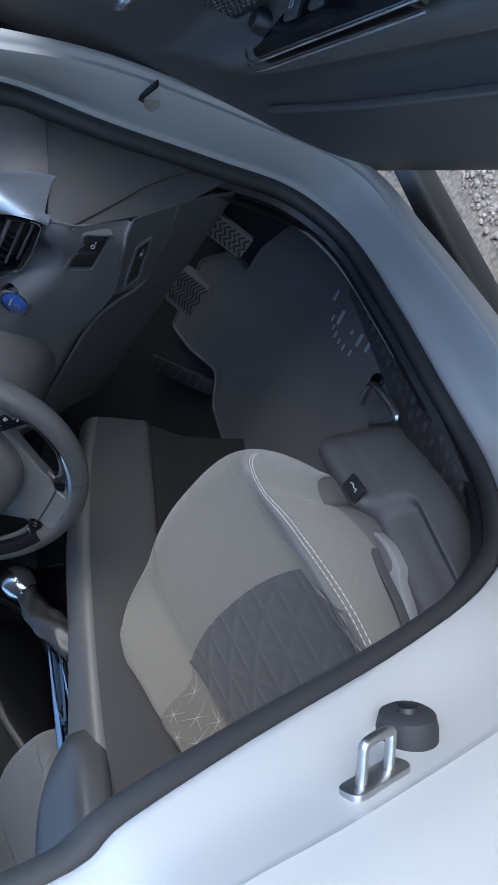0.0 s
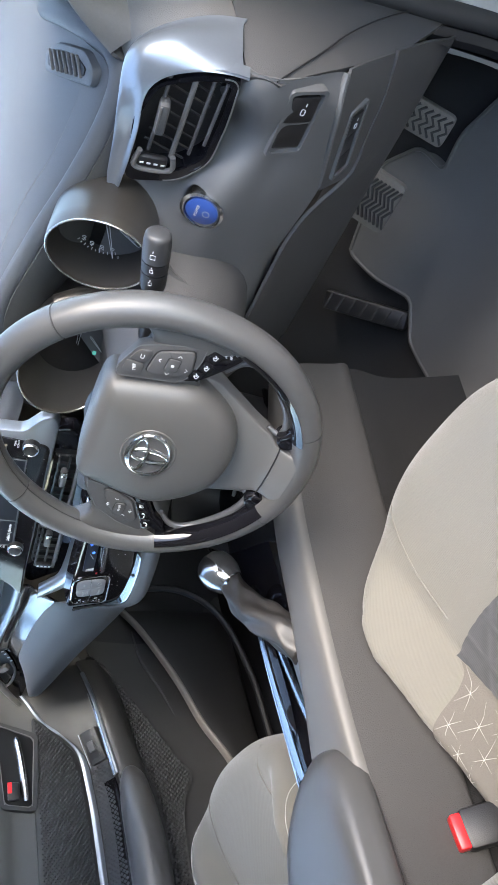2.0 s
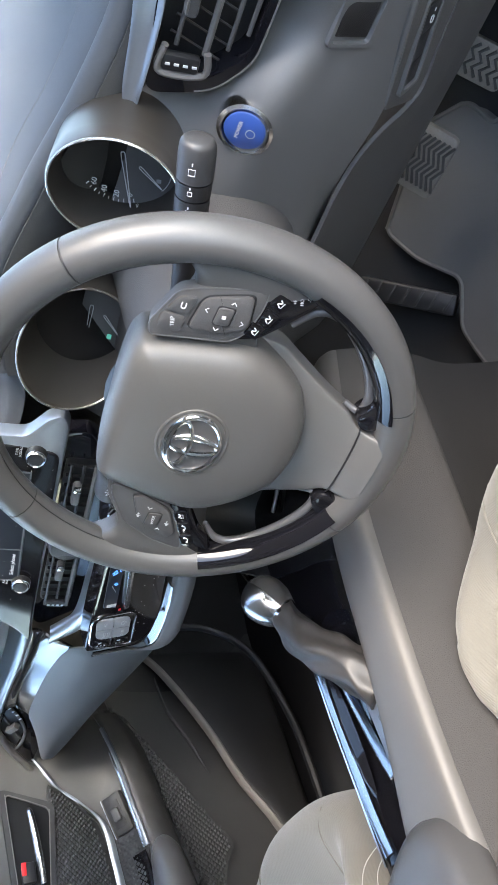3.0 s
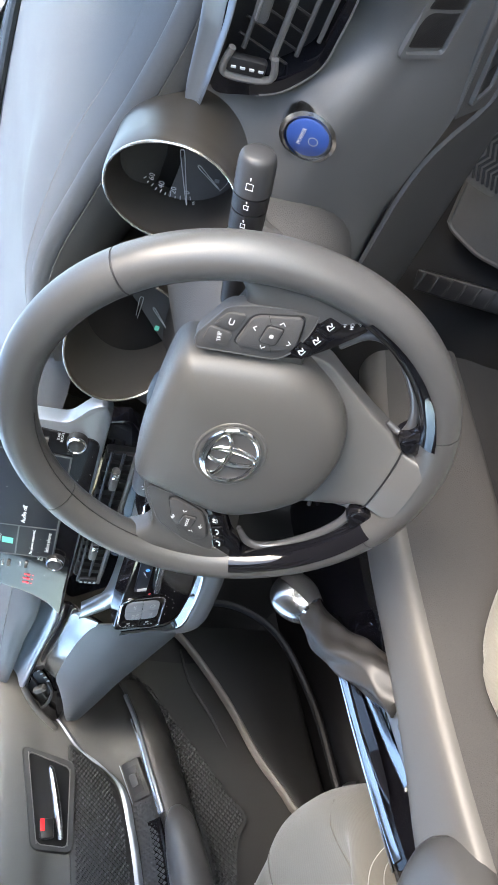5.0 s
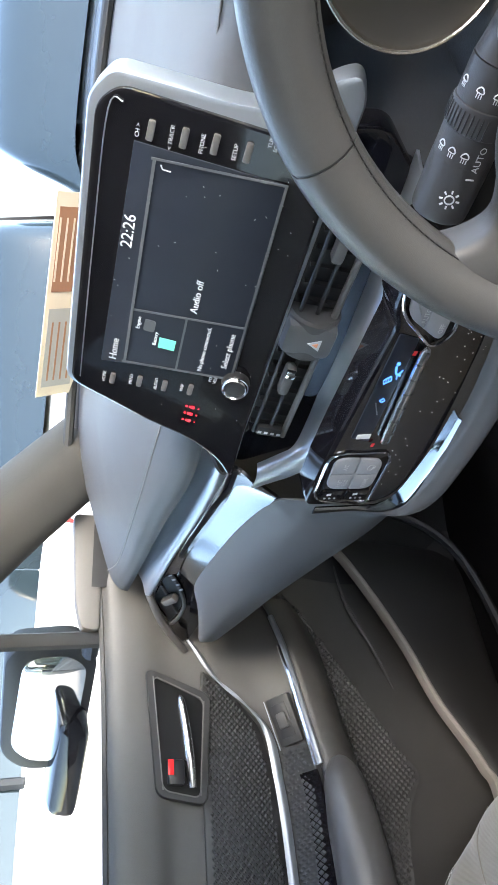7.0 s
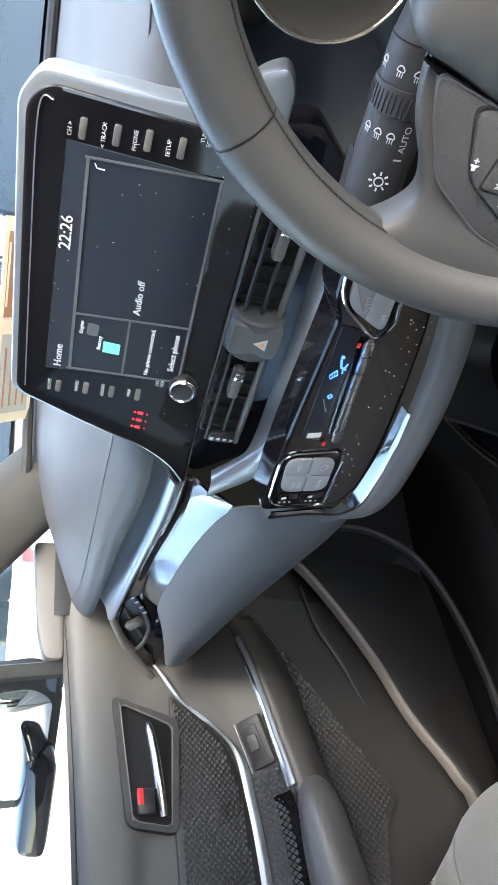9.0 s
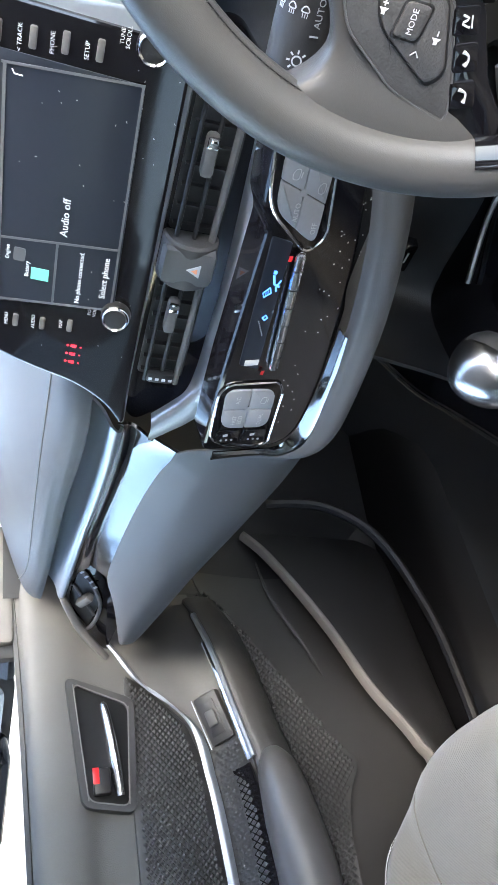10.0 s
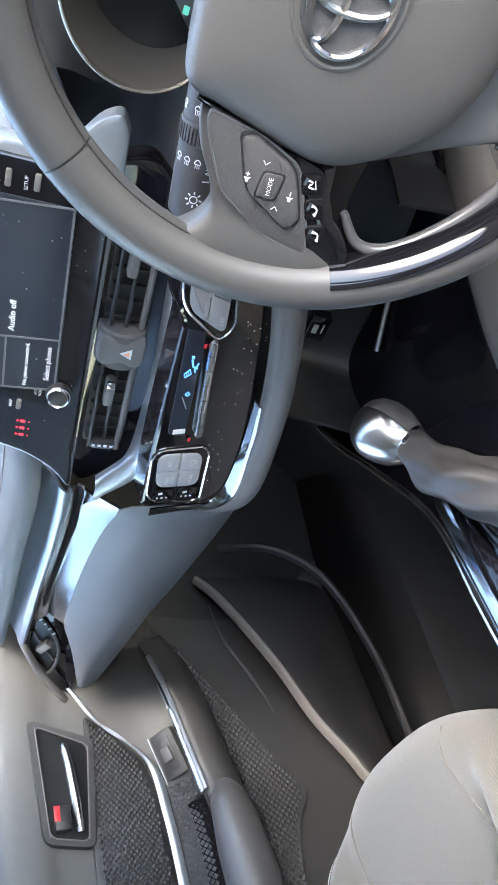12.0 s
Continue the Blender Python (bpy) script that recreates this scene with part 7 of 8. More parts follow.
    part("headrest", skin(rows, 16, 30, True, True), M_CLOTH, seat, "beige-grey headrest", 70)
    # plastic valance with levers on the door side
    soft = lambda t: max(0.0, min(1.0, t)) ** 2 * (3 - 2 * max(0.0, min(1.0, t)))
    edges = smooth_line([(0.165, 0.020, 0.205), (0.182, -0.003, 0.248), (0.204, -0.074, 0.275), (0.218, -0.141, 0.292), (0.228, -0.226, 0.302), (0.236, -0.294, 0.307), (0.236, -0.46, 0.307)], 70)
    rows = []
    for e0, y, e1 in edges:
        row = []
        for i in range(41):
            f = i / 40
            x = e0 + (e1 - e0) * f
            z = 0.500 + 0.012 * math.sin(math.pi * min(1.0, f * 1.6)) - 0.062 * f ** 3 - 0.07 * soft((y + 0.055) / 0.085) ** 2
            z -= 0.030 * soft((-0.140 - y + 0.04 * (f - 0.5) ** 2) / 0.022) * soft((f - 0.10) / 0.10) * soft((0.93 - f) / 0.22)
            row.append((cx + s * x, y, z))
        row += [(cx + s * (e1 + 0.006), y, row[-1][2] - 0.02), (cx + s * (e1 - 0.004), y, 0.38)]
        rows.append(row)
    vl = part("valance", grid(rows), M_SHROUD, seat, "charcoal plastic valance with a scooped recess", 60)
    top = Matrix(((s, 0, 0, cx), (0, 1, 0, 0), (0, 0, s, 0.494), (0, 0, 0, 1)))
    blade = [(0.2385, -0.173), (0.2227, -0.180), (0.2250, -0.223), (0.2257, -0.238), (0.2302, -0.280), (0.231, -0.306), (0.249, -0.3025), (0.250, -0.246), (0.2583, -0.235), (0.2534, -0.202)]
    lv = part("height_lever", plate(blade, 0.014, top, 0.003, 0.007), M_LEVER, seat, "pale grey height lever")
    part("finger_dimple", plate([(0.239, -0.180), (0.230, -0.186), (0.231, -0.222), (0.240, -0.234), (0.250, -0.226), (0.247, -0.203)], 0.0012, at(top, 0, 0, 0.0006), 0.0004, 0.008), M_TRIMGREY, lv, "grey finger dimple")
    sw = part("lumbar_switch", plate(rect(-0.017, -0.012, 0.017, 0.012), 0.004, axes((cx + s * 0.245, -0.119, 0.513), (s * 0.30, -1, 0.0), (s * 0.95, 0.30, -0.10)), 0.0012, 0.003), M_BLACK, seat, "black rocker switch")
    part("switch_mark", tube([(cx + s * x, y, 0.5155) for x, y in ((0.246, -0.112), (0.250, -0.116), (0.248, -0.121), (0.252, -0.126), (0.247, -0.127))], 0.0007, 5, 5, smooth=False), M_INK, sw, "white seat symbol")
    part("frame", box((cx - 0.21, -0.45, 0.33), (cx + 0.21, 0.0, 0.37), 0.01), M_BLACK, seat, "black seat frame")
    for sx in (-0.19, 0.19):
        part("runner", box((cx + sx - 0.02, -0.5, 0.31), (cx + sx + 0.02, 0.06, 0.335), 0.005), M_STEEL, seat, "steel runner")
    part("front_bar", tube([(cx + s * 0.185, 0.10, 0.365), (cx + s * 0.225, 0.10, 0.375), (cx + s * 0.240, 0.03, 0.37), (cx + s * 0.195, 0.05, 0.375)], 0.006, 24, 8), M_STEEL, seat, "bright steel bracket")
    seat.location.y = -back
    return seat


def build_buckle():
    bk = thing("belt_buckle", "black seat-belt buckle with a red release beside the seat", "buckle")
    m = axes((0.183, -0.328, 0.572), (-0.08, 1.0, 0.0), (-0.40, -0.05, 0.91)) @ Matrix.Scale(0.9, 4)
    part("housing", box((-0.023, -0.072, -0.012), (0.023, -0.006, 0.012), 0.005, m), M_BLACK, bk)
    part("release", box((-0.020, -0.010, -0.010), (0.020, 0.006, 0.010), 0.003, m), M_RED, bk, "red release button")
    part("stalk", tube([m @ Vector((0, -0.07, 0)), m @ Vector((0, -0.11, -0.01)), (0.19, -0.34, 0.40)], 0.012, 12, 8, flat=0.5), M_BLACK, bk)


# ---------------------------------------------------------------- pedals and mats
def build_footwell():
    fm = thing("floor_mat", "dark grey velour floor mat with a stitched edge", "floor mat")
    out = [(0.20, -0.30), (0.19, 0.10), (0.182, 0.268), (0.168, 0.40), (0.172, 0.437), (0.230, 0.482), (0.205, 0.555), (0.208, 0.610), (0.372, 0.635), (0.436, 0.60), (0.430, 0.553), (0.49, 0.56), (0.575, 0.540), (0.60, 0.42), (0.62, 0.10), (0.62, -0.30)]
    fl = lambda y: 0.312 + (0 if y < 0.40 else (y - 0.40) ** 1.5 * 0.95)
    pts = rounded(out, 0.015, 4)
    bm = bmesh.new()
    vs = [bm.verts.new((p.x, p.y, 0.0)) for p in pts]
    bm.faces.new(vs)
    for y in [0.40 + 0.03 * i for i in range(9)]:
        bmesh.ops.bisect_plane(bm, geom=bm.verts[:] + bm.edges[:] + bm.faces[:], plane_co=(0, y, 0), plane_no=(0, 1, 0))
    bmesh.ops.triangulate(bm, faces=bm.faces[:])
    ext = bmesh.ops.extrude_face_region(bm, geom=bm.faces[:])
    up = {v for v in ext["geom"] if isinstance(v, bmesh.types.BMVert)}
    for v in bm.verts:
        v.co.z = fl(v.co.y) + (0.010 if v in up else -0.016)
    part("velour", bm, M_MAT, fm)
    part("binding", tube([(p.x, p.y, fl(p.y) + 0.010) for p in pts], 0.0035, 200, 6, True), M_TRIMGREY, fm, "grey bound edge")
    for (x, y), w, h in (((0.571, 0.379), 0.020, 0.006), ((0.563, 0.333), 0.026, 0.007), ((0.574, 0.288), 0.008, 0.005), ((0.582, 0.262), 0.022, 0.007), ((0.594, 0.238), 0.022, 0.007), ((0.547, 0.347), 0.012, 0.004), ((0.541, 0.330), 0.010, 0.004), ((0.539, 0.314), 0.012, 0.004), ((0.541, 0.297), 0.010, 0.004), ((0.545, 0.279), 0.012, 0.004), ((0.554, 0.258), 0.012, 0.004)):
        part("badge_bar", plate(rect(-w / 2, -h / 2, w / 2, h / 2), 0.0015, pose(x, y, 0.3238, 0, 0, 20), 0.0004, 0.0015), M_BUTTON, fm, "pale metal badge bar")
    clip = thing("mat_clip", "black plastic floor mat clip", "mat clip")
    part("clip", turned([(0.0, 0.006), (0.012, 0.006), (0.014, 0.0), (0.0, 0.0)], 20, pose(0.588, 0.168, 0.324), False), M_PIANO, clip)
    # pedals
    def pedal(name, label, c, w, h, tilt, rz, ribs):
        pd = thing(name, label, "pedal", "pedals")
        m = pose(*c, tilt, 0, rz)
        part("pad", plate(rect(-w / 2, -h / 2, w / 2, h / 2), 0.010, m, 0.003, 0.010), M_PEDAL, pd, "ribbed rubber pad, lightened")
        n = ribs
        for i in range(n):
            y = -h / 2 + h * (i + 0.7) / (n + 0.4)
            part("rib", tube([m @ Vector((x * w / 8, y + (0.004 if k % 2 else -0.004), 0.001)) for k, x in enumerate((-3, -1.5, 0, 1.5, 3))], 0.0022, 5, 5, smooth=False), M_RUBBER, pd)
        part("arm", tube([m @ Vector((0, 0.0, -0.01)), m @ Vector((0, 0.06, -0.02)), Vector(c) + Vector((0, 0.10, 0.20)), Vector(c) + Vector((0, 0.16, 0.36))], 0.008, 16, 8), M_BLACK, pd)
    pedal("brake_pedal", "black ribbed rubber brake pedal", (0.384, 0.503, 0.497), 0.088, 0.060, 50, 0, 8)
    pedal("accelerator_pedal", "black ribbed accelerator pedal", (0.508, 0.540, 0.482), 0.050, 0.100, 56, 0, 9)
    fr = thing("footrest", "black ribbed footrest by the tunnel", "footrest")
    m = axes((0.150, 0.53, 0.375), (0.55, -0.72, -0.42), (0.55, 0.65, -0.4))
    part("pad", plate(rect(-0.080, -0.017, 0.080, 0.017), 0.016, axes((0.150, 0.53, 0.378), (0.07, -0.118, -0.116), (0.8, 0.5, 0.0)), 0.003, 0.006), M_BLACK, fr)
    for i in range(7):
        a = axes((0.150, 0.53, 0.378), (0.07, -0.118, -0.116), (0.8, 0.5, 0.0))
        part("rib", box((-0.015, -0.002, 0), (0.015, 0.002, 0.003), 0.001, at(a, -0.07 + 0.023 * i, 0, -0.001, 70)), M_RUBBER, fr)


build_wheel()
build_console()
build_seat(0.390, 1, "driver_seat", -0.024)
build_seat(-0.340, -1, "passenger_seat", 0.118, 0.82)
build_buckle()
build_footwell()

# ---------------------------------------------------------------- doors
def build_passenger_door():
    d = structure("door_1", "closed passenger door with dark trim and patterned inlays", "door")
    # inner panel: profile (x, z) down the door, the same along y
    prof = [(-0.735, 0.980), (-0.715, 0.978), (-0.700, 0.962), (-0.698, 0.92), (-0.705, 0.88), (-0.705, 0.83), (-0.712, 0.77), (-0.710, 0.73), (-0.715, 0.66), (-0.715, 0.55), (-0.715, 0.44), (-0.70, 0.36)]
    rows = [[(x + dx, y, z + dz * (1 if z > 0.9 else 0)) for x, z in prof] for y, dx, dz in ((0.55, -0.01, 0.03), (0.36, 0, 0.012), (0.12, 0, -0.003), (-0.14, 0, -0.013), (-0.45, 0, -0.024), (-0.78, -0.01, -0.03))]
    part("panel", slab(rows, 40, 50, 0.02), M_DOOR, d, "dark grey door panel")
    X = axes((-0.702, 0, 0), (0, 1, 0), (0, 0, 1))
    # handle
    ho = [(p.x, p.y) for p in rounded([(0.136, 0.922), (0.098, 0.828), (-0.050, 0.839), (-0.036, 0.908)], 0.014, 6)]
    hi = [(p.x, p.y) for p in rounded([(0.124, 0.911), (0.090, 0.838), (-0.040, 0.848), (-0.029, 0.899)], 0.011, 6)]
    h = part("handle_bezel", frame_plate(ho, hi, 0.014, at(X, 0, 0, 0.010), 0.002), M_RUBBER, d, "black handle bezel")
    part("bezel_line", tube([X @ Vector((x, y, 0.0095)) for x, y in hi], 0.0011, 60, 6, True), M_TRIMGREY, h, "fine grey line")
    # near-black plate paints the shade of a deeper recess
    part("recess", plate(hi, 0.001, at(X, 0, 0, 0.003)), M_WELL, h)
    part("lever", tube([X @ Vector(p) for p in ((0.094, 0.874, 0.006), (0.085, 0.872, 0.013), (0.05, 0.867, 0.015), (0.01, 0.863, 0.015), (-0.026, 0.859, 0.009))], [0.004, 0.0078, 0.0088, 0.0092, 0.007], 30, 12, flat=0.8), M_SATIN, h, "satin chrome lever")
    lk = part("lock_tab", box((-0.016, -0.011, 0), (0.016, 0.011, 0.012), 0.003, at(X, -0.008, 0.882, 0.008)), M_BLACK, h, "black lock tab")
    part("red_mark", box((-0.010, -0.004, 0), (0.010, 0.004, 0.0008), 0.0005, at(X, -0.002, 0.890, 0.020)), M_RED, lk, "red mark")
    # patterned inlay: paler lozenges on darkened ground paint the light they catch
    part("patterned_inlay", plate([(0.135, 0.838), (0.118, 0.815), (0.09, 0.785), (0.055, 0.757), (0.0, 0.74), (-0.15, 0.73), (-0.5, 0.72), (-0.5, 0.845), (-0.147, 0.842), (0.06, 0.842)], 0.008, at(X, 0, 0, 0.003), 0.002, 0.006), M_POCKET, d, "inlay ground darkened behind its lozenges")
    sheet = between([(y, z0, z1, -0.6986, -0.6986) for y, z0, z1 in ((0.128, 0.828, 0.838), (0.090, 0.790, 0.839), (0.055, 0.762, 0.839), (0.0, 0.746, 0.839), (-0.15, 0.735, 0.839), (-0.30, 0.730, 0.840), (-0.50, 0.725, 0.842))])
    part("lozenge", studs(sheet, -0.5, 0.13, 0.72, 0.842, 0.0090, 0.0080, 0.0026), M_LOZENGE, d, "field of small raised lozenges", 0)["kind"] = "stuff"
    rows = [[X @ Vector((y + 0.005, z + 0.007, w)), X @ Vector((y, z, w + 0.003)), X @ Vector((y - 0.005, z - 0.008, w + 0.001))] for y, z, w in ((0.21, 0.880, 0.000), (0.167, 0.849, 0.005), (0.122, 0.821, 0.008), (0.09, 0.784, 0.009), (0.059, 0.755, 0.010), (0.03, 0.743, 0.010), (-0.009, 0.738, 0.010), (-0.085, 0.731, 0.010), (-0.3, 0.722, 0.010), (-0.5, 0.712, 0.010))]
    part("silver_line", slab(rows, 80, 8, 0.003), M_SILVER, d, "satin silver line")
    # arm rest with pull and window switch
    edge = ((0.24, 0.885, -0.695, 0.742), (0.21, 0.872, -0.685, 0.732), (0.165, 0.846, -0.672, 0.722), (0.122, 0.818, -0.664, 0.714), (0.09, 0.781, -0.660, 0.709), (0.059, 0.752, -0.656, 0.704), (0.03, 0.740, -0.652, 0.699), (-0.01, 0.735, -0.648, 0.692), (-0.085, 0.728, -0.646, 0.685), (-0.30, 0.72, -0.64, 0.68), (-0.6, 0.715, -0.64, 0.68))
    rows = [[(-0.712, y, zs + 0.002), (-0.702, y, zs - 0.004), ((-0.70 + xb) / 2 - 0.008, y, (zs + zb) / 2 - 0.007), (xb - 0.005, y, zb + 0.001), (xb, y, zb - 0.002)] for y, zs, xb, zb in edge]
    part("armrest", slab(rows, 60, 24, 0.003), M_ARM, d, "charcoal armrest recess")
    rows = [[(xb + 0.002, y, zb - 0.002), (xb + 0.012, y, zb), (xb + 0.020, y, zb - 0.010), (xb + 0.018, y, zb - 0.035), (xb - 0.005, y, zb - 0.060), (-0.71, y, zb - 0.078)] for y, zs, xb, zb in edge]
    part("armrest_front", slab(rows, 60, 28, 0.003), M_ARM, d, "dark grey armrest face")
    part("armrest_rail", tube([(xb + 0.013, y, zb + 0.002) for y, zs, xb, zb in edge[1:8]], 0.0046, 40, 8), M_SILVER, d, "satin rail edge")
    rows = [[(xb - 0.005, y, zb + 0.004), (xb - 0.001, y, zb + 0.0065), (xb + 0.004, y, zb + 0.003)] for y, zs, xb, zb in edge[2:8]]
    part("pull_edge", slab(rows, 40, 8, 0.002), M_CHROME, d, "bright chrome pull blade")
    Sw = axes((-0.678, 0.058, 0.7235), (0.04, 1, 0.30), (-0.72, 0.0, 0.69))
    if (Sw.to_3x3() @ Vector((0, 0, 1))).x < 0:
        Sw = axes((-0.678, 0.058, 0.7235), (-0.04, -1, -0.30), (-0.72, 0.0, 0.69))
    sp = part("switch_plate", plate(rect(-0.034, -0.019, 0.034, 0.017), 0.010, at(Sw, 0, 0, 0.006), 0.0012, 0.003), M_POCKET, d, "black switch plate")
    sw = part("window_switch", plate(rect(-0.024, -0.011, 0.024, 0.011), 0.002, at(Sw, 0, 0.0, 0.0068), 0.0005, 0.002), M_BLACK, sp, "black window switch")
    part("key", box((-0.011, -0.008, 0), (0.011, 0.008, 0.006), 0.003, at(Sw, 0.0, 0, 0.006)), M_SHROUD, sw)
    part("switch_line", tube([at(Sw, 0, 0, 0.0075) @ Vector(v) for v in ((-0.036, 0.019, 0), (0.034, 0.019, 0))], 0.0008, 2, 6, smooth=False), M_SILVER, sp, "bright line")
    rows = [[(-0.698, y, zs - 0.004), ((-0.70 + xb) / 2 - 0.004, y, (zs + zb) / 2 - 0.003), (xb - 0.006, y, zb + 0.003)] for y, zs, xb, zb in ((0.022, 0.739, -0.651, 0.697), (-0.01, 0.735, -0.648, 0.692), (-0.085, 0.728, -0.646, 0.685), (-0.30, 0.72, -0.64, 0.68))]
    part("recess_lining", slab(rows, 30, 10, 0.002), M_POCKET, d, "dark lining")
    sheet = between([(y, zb + 0.006, zs - 0.006, xb - 0.004, -0.697) for y, zs, xb, zb in ((0.022, 0.739, -0.651, 0.697), (-0.01, 0.735, -0.648, 0.692), (-0.085, 0.728, -0.646, 0.685), (-0.30, 0.72, -0.64, 0.68))])
    part("lozenge", studs(sheet, -0.30, 0.02, 0.685, 0.74, 0.0090, 0.0070, 0.0016), M_LOZENGE, d, "field of small raised lozenges", 0)["kind"] = "stuff"
    rows = [[(-0.672, y, z + 0.012), (-0.656, y, z + 0.004), (-0.640, y, z)] for y, z in ((-0.016, 0.700), (-0.05, 0.694), (-0.15, 0.688), (-0.4, 0.685))]
    part("pull_recess", slab(rows, 20, 8, 0.003), M_PIANO, d, "gloss black pull recess")
    part("arm_pad", tube([(-0.634, -0.004, 0.672), (-0.628, -0.03, 0.668), (-0.620, -0.09, 0.664), (-0.612, -0.2, 0.658), (-0.612, -0.5, 0.65)], [0.010, 0.026, 0.034, 0.038, 0.038], 40, 18, flat=1.0), M_LEATHER, d, "padded armrest end")
    # lower patterned sweep
    rows = [[(-0.703, y, z0), (-0.6965, y - 0.005, (z0 + z1) / 2), (-0.690, y - 0.01, z1)] for y, z0, z1 in ((0.26, 0.73, 0.70), (0.20, 0.70, 0.655), (0.115, 0.655, 0.600), (0.03, 0.625, 0.548), (-0.01, 0.612, 0.520), (-0.06, 0.603, 0.545), (-0.16, 0.592, 0.555), (-0.45, 0.585, 0.55))]
    part("patterned_sweep", slab(rows, 50, 12, 0.004), M_POCKET, d, "sweep ground darkened behind its lozenges")
    sheet = between([(r[1][1], r[2][2] + 0.002, r[0][2] - 0.002, r[2][0] + 0.0062, r[0][0] + 0.0062 + 0.003) for r in rows])
    part("lozenge", studs(sheet, -0.45, 0.26, 0.50, 0.73, 0.0100, 0.0090, 0.0032), M_LOZENGE2, d, "field of small glossy lozenges", 0)["kind"] = "stuff"
    # thin dark sheet before the panel, painting the shade of its recess
    rows = [[(-0.7045, y - 0.010, z1 + 0.004), (-0.706, y - 0.012, (z1 + 0.36) / 2), (-0.692, y - 0.012, 0.362)] for y, z1 in ((0.40, 0.74), (0.26, 0.70), (0.20, 0.655), (0.115, 0.600), (0.03, 0.548), (-0.01, 0.520), (-0.06, 0.545), (-0.16, 0.555), (-0.45, 0.55))]
    part("lower_panel", slab(rows, 50, 12, 0.004), M_ARM, d, "lower door sheet darkened for its shade")
    # map pocket, its plastic darkened for the shade it lies in
    lip = [(-0.678, 0.350, 0.625), (-0.66, 0.306, 0.6015), (-0.645, 0.232, 0.566), (-0.63, 0.152, 0.534), (-0.615, 0.064, 0.506), (-0.60, -0.022, 0.466), (-0.595, -0.1, 0.45), (-0.595, -0.5, 0.44)]
    rows = [[(x - 0.016, y, z - 0.010), (x - 0.006, y, z + 0.001), (x + 0.004, y, z - 0.006), (x + 0.004, y - 0.004, z * 0.5 + 0.20), (x - 0.02, y, 0.385), (-0.70, y, 0.36)] for x, y, z in lip]
    part("pocket", slab(rows, 50, 24, 0.004), M_POCKET, d, "map pocket darkened for its shade")
    # lip colour made paler to paint the light along its edge
    part("pocket_lip", tube([(x - 0.002, y, z + 0.002) for x, y, z in lip], 0.009, 60, 8, flat=0.7), M_TAUPE, d, "taupe pocket lip, paled where it catches the light")
    part("pocket_lens", tube([(-0.700, 0.315, 0.605), (-0.690, 0.24, 0.596), (-0.690, 0.17, 0.562), (-0.695, 0.11, 0.535)], [0.0012, 0.0030, 0.0034, 0.0008], 30, 6), M_SHROUD, d, "moulded edge")
    part("lower_ridge", tube([(-0.66, 0.40, 0.58), (-0.62, 0.37, 0.50), (-0.60, 0.30, 0.43), (-0.59, 0.17, 0.39), (-0.585, 0.04, 0.378), (-0.58, -0.2, 0.375)], 0.008, 50, 8), M_BLACK, d, "rounded lower edge")
    # window
    rows = [[(-0.738, y, z0), (-0.715, y - 0.02, 1.2), (-0.665, y - 0.05, z1)] for y, z0, z1 in ((0.30, 0.975, 1.18), (0.1, 0.965, 1.33), (-0.2, 0.95, 1.40), (-0.62, 0.935, 1.42))]
    g = part("window_pane", slab(rows, 12, 8, 0.004), M_GLASS, d)
    g.visible_shadow = False
    part("window_seal", tube([(-0.722, 0.50, 1.005), (-0.72, 0.36, 0.992), (-0.72, 0.12, 0.976), (-0.72, -0.14, 0.967), (-0.72, -0.7, 0.948)], 0.006, 40, 6), M_RUBBER, d, "black window seal")
    # quarter pillar between the two front windows
    part("quarter_pillar", tube([(-0.728, 0.187, 0.985), (-0.722, 0.178, 1.09), (-0.705, 0.165, 1.20), (-0.68, 0.15, 1.32)], 0.013, 20, 8, flat=0.7), M_BLACK, d, "black window divider")
    part("mirror_patch", plate([(0.385, 0.985), (0.195, 0.985), (0.197, 1.012), (0.24, 1.022), (0.385, 1.030)], 0.02, axes((-0.712, 0, 0.0), (0, 1, 0), (0, 0, 1)), 0.004, 0.01), M_TRIMGREY, d, "grey triangular patch")
    # door mirror
    mr = thing("door_mirror", "black door mirror outside the passenger window", "mirror")
    M = axes((-0.93, 0.15, 1.035), (0.80, 0.60, 0), (0.0, -0.05, 1))
    part("housing", plate([(-0.13, -0.062), (0.09, -0.068), (0.115, -0.03), (0.105, 0.062), (0.08, 0.078), (-0.10, 0.072), (-0.135, 0.03)], 0.055, at(M, 0, 0, 0.004), 0.006, 0.03), M_BLACK, mr)
    part("mirror_glass", plate([(-0.112, -0.046), (0.072, -0.052), (0.094, -0.02), (0.086, 0.050), (-0.084, 0.056), (-0.114, 0.02)], 0.003, at(M, 0, 0, 0.0065), 0.001, 0.03), M_MIRROR, mr, "mirror glass")
    part("mirror_arm", tube([(-0.83, 0.20, 0.985), (-0.78, 0.24, 0.985), (-0.735, 0.27, 0.985)], 0.022, 10, 10, flat=0.6), M_BLACK, mr)
    # second, lower mirror body seen under it
    part("lamp_cap", plate([(-0.10, -0.025), (0.08, -0.03), (0.09, 0.02), (-0.09, 0.025)], 0.08, axes((-0.96, 0.045, 1.0), (0.80, 0.60, 0), (0.0, -0.05, 1)), 0.015, 0.02), M_PIANO, mr)


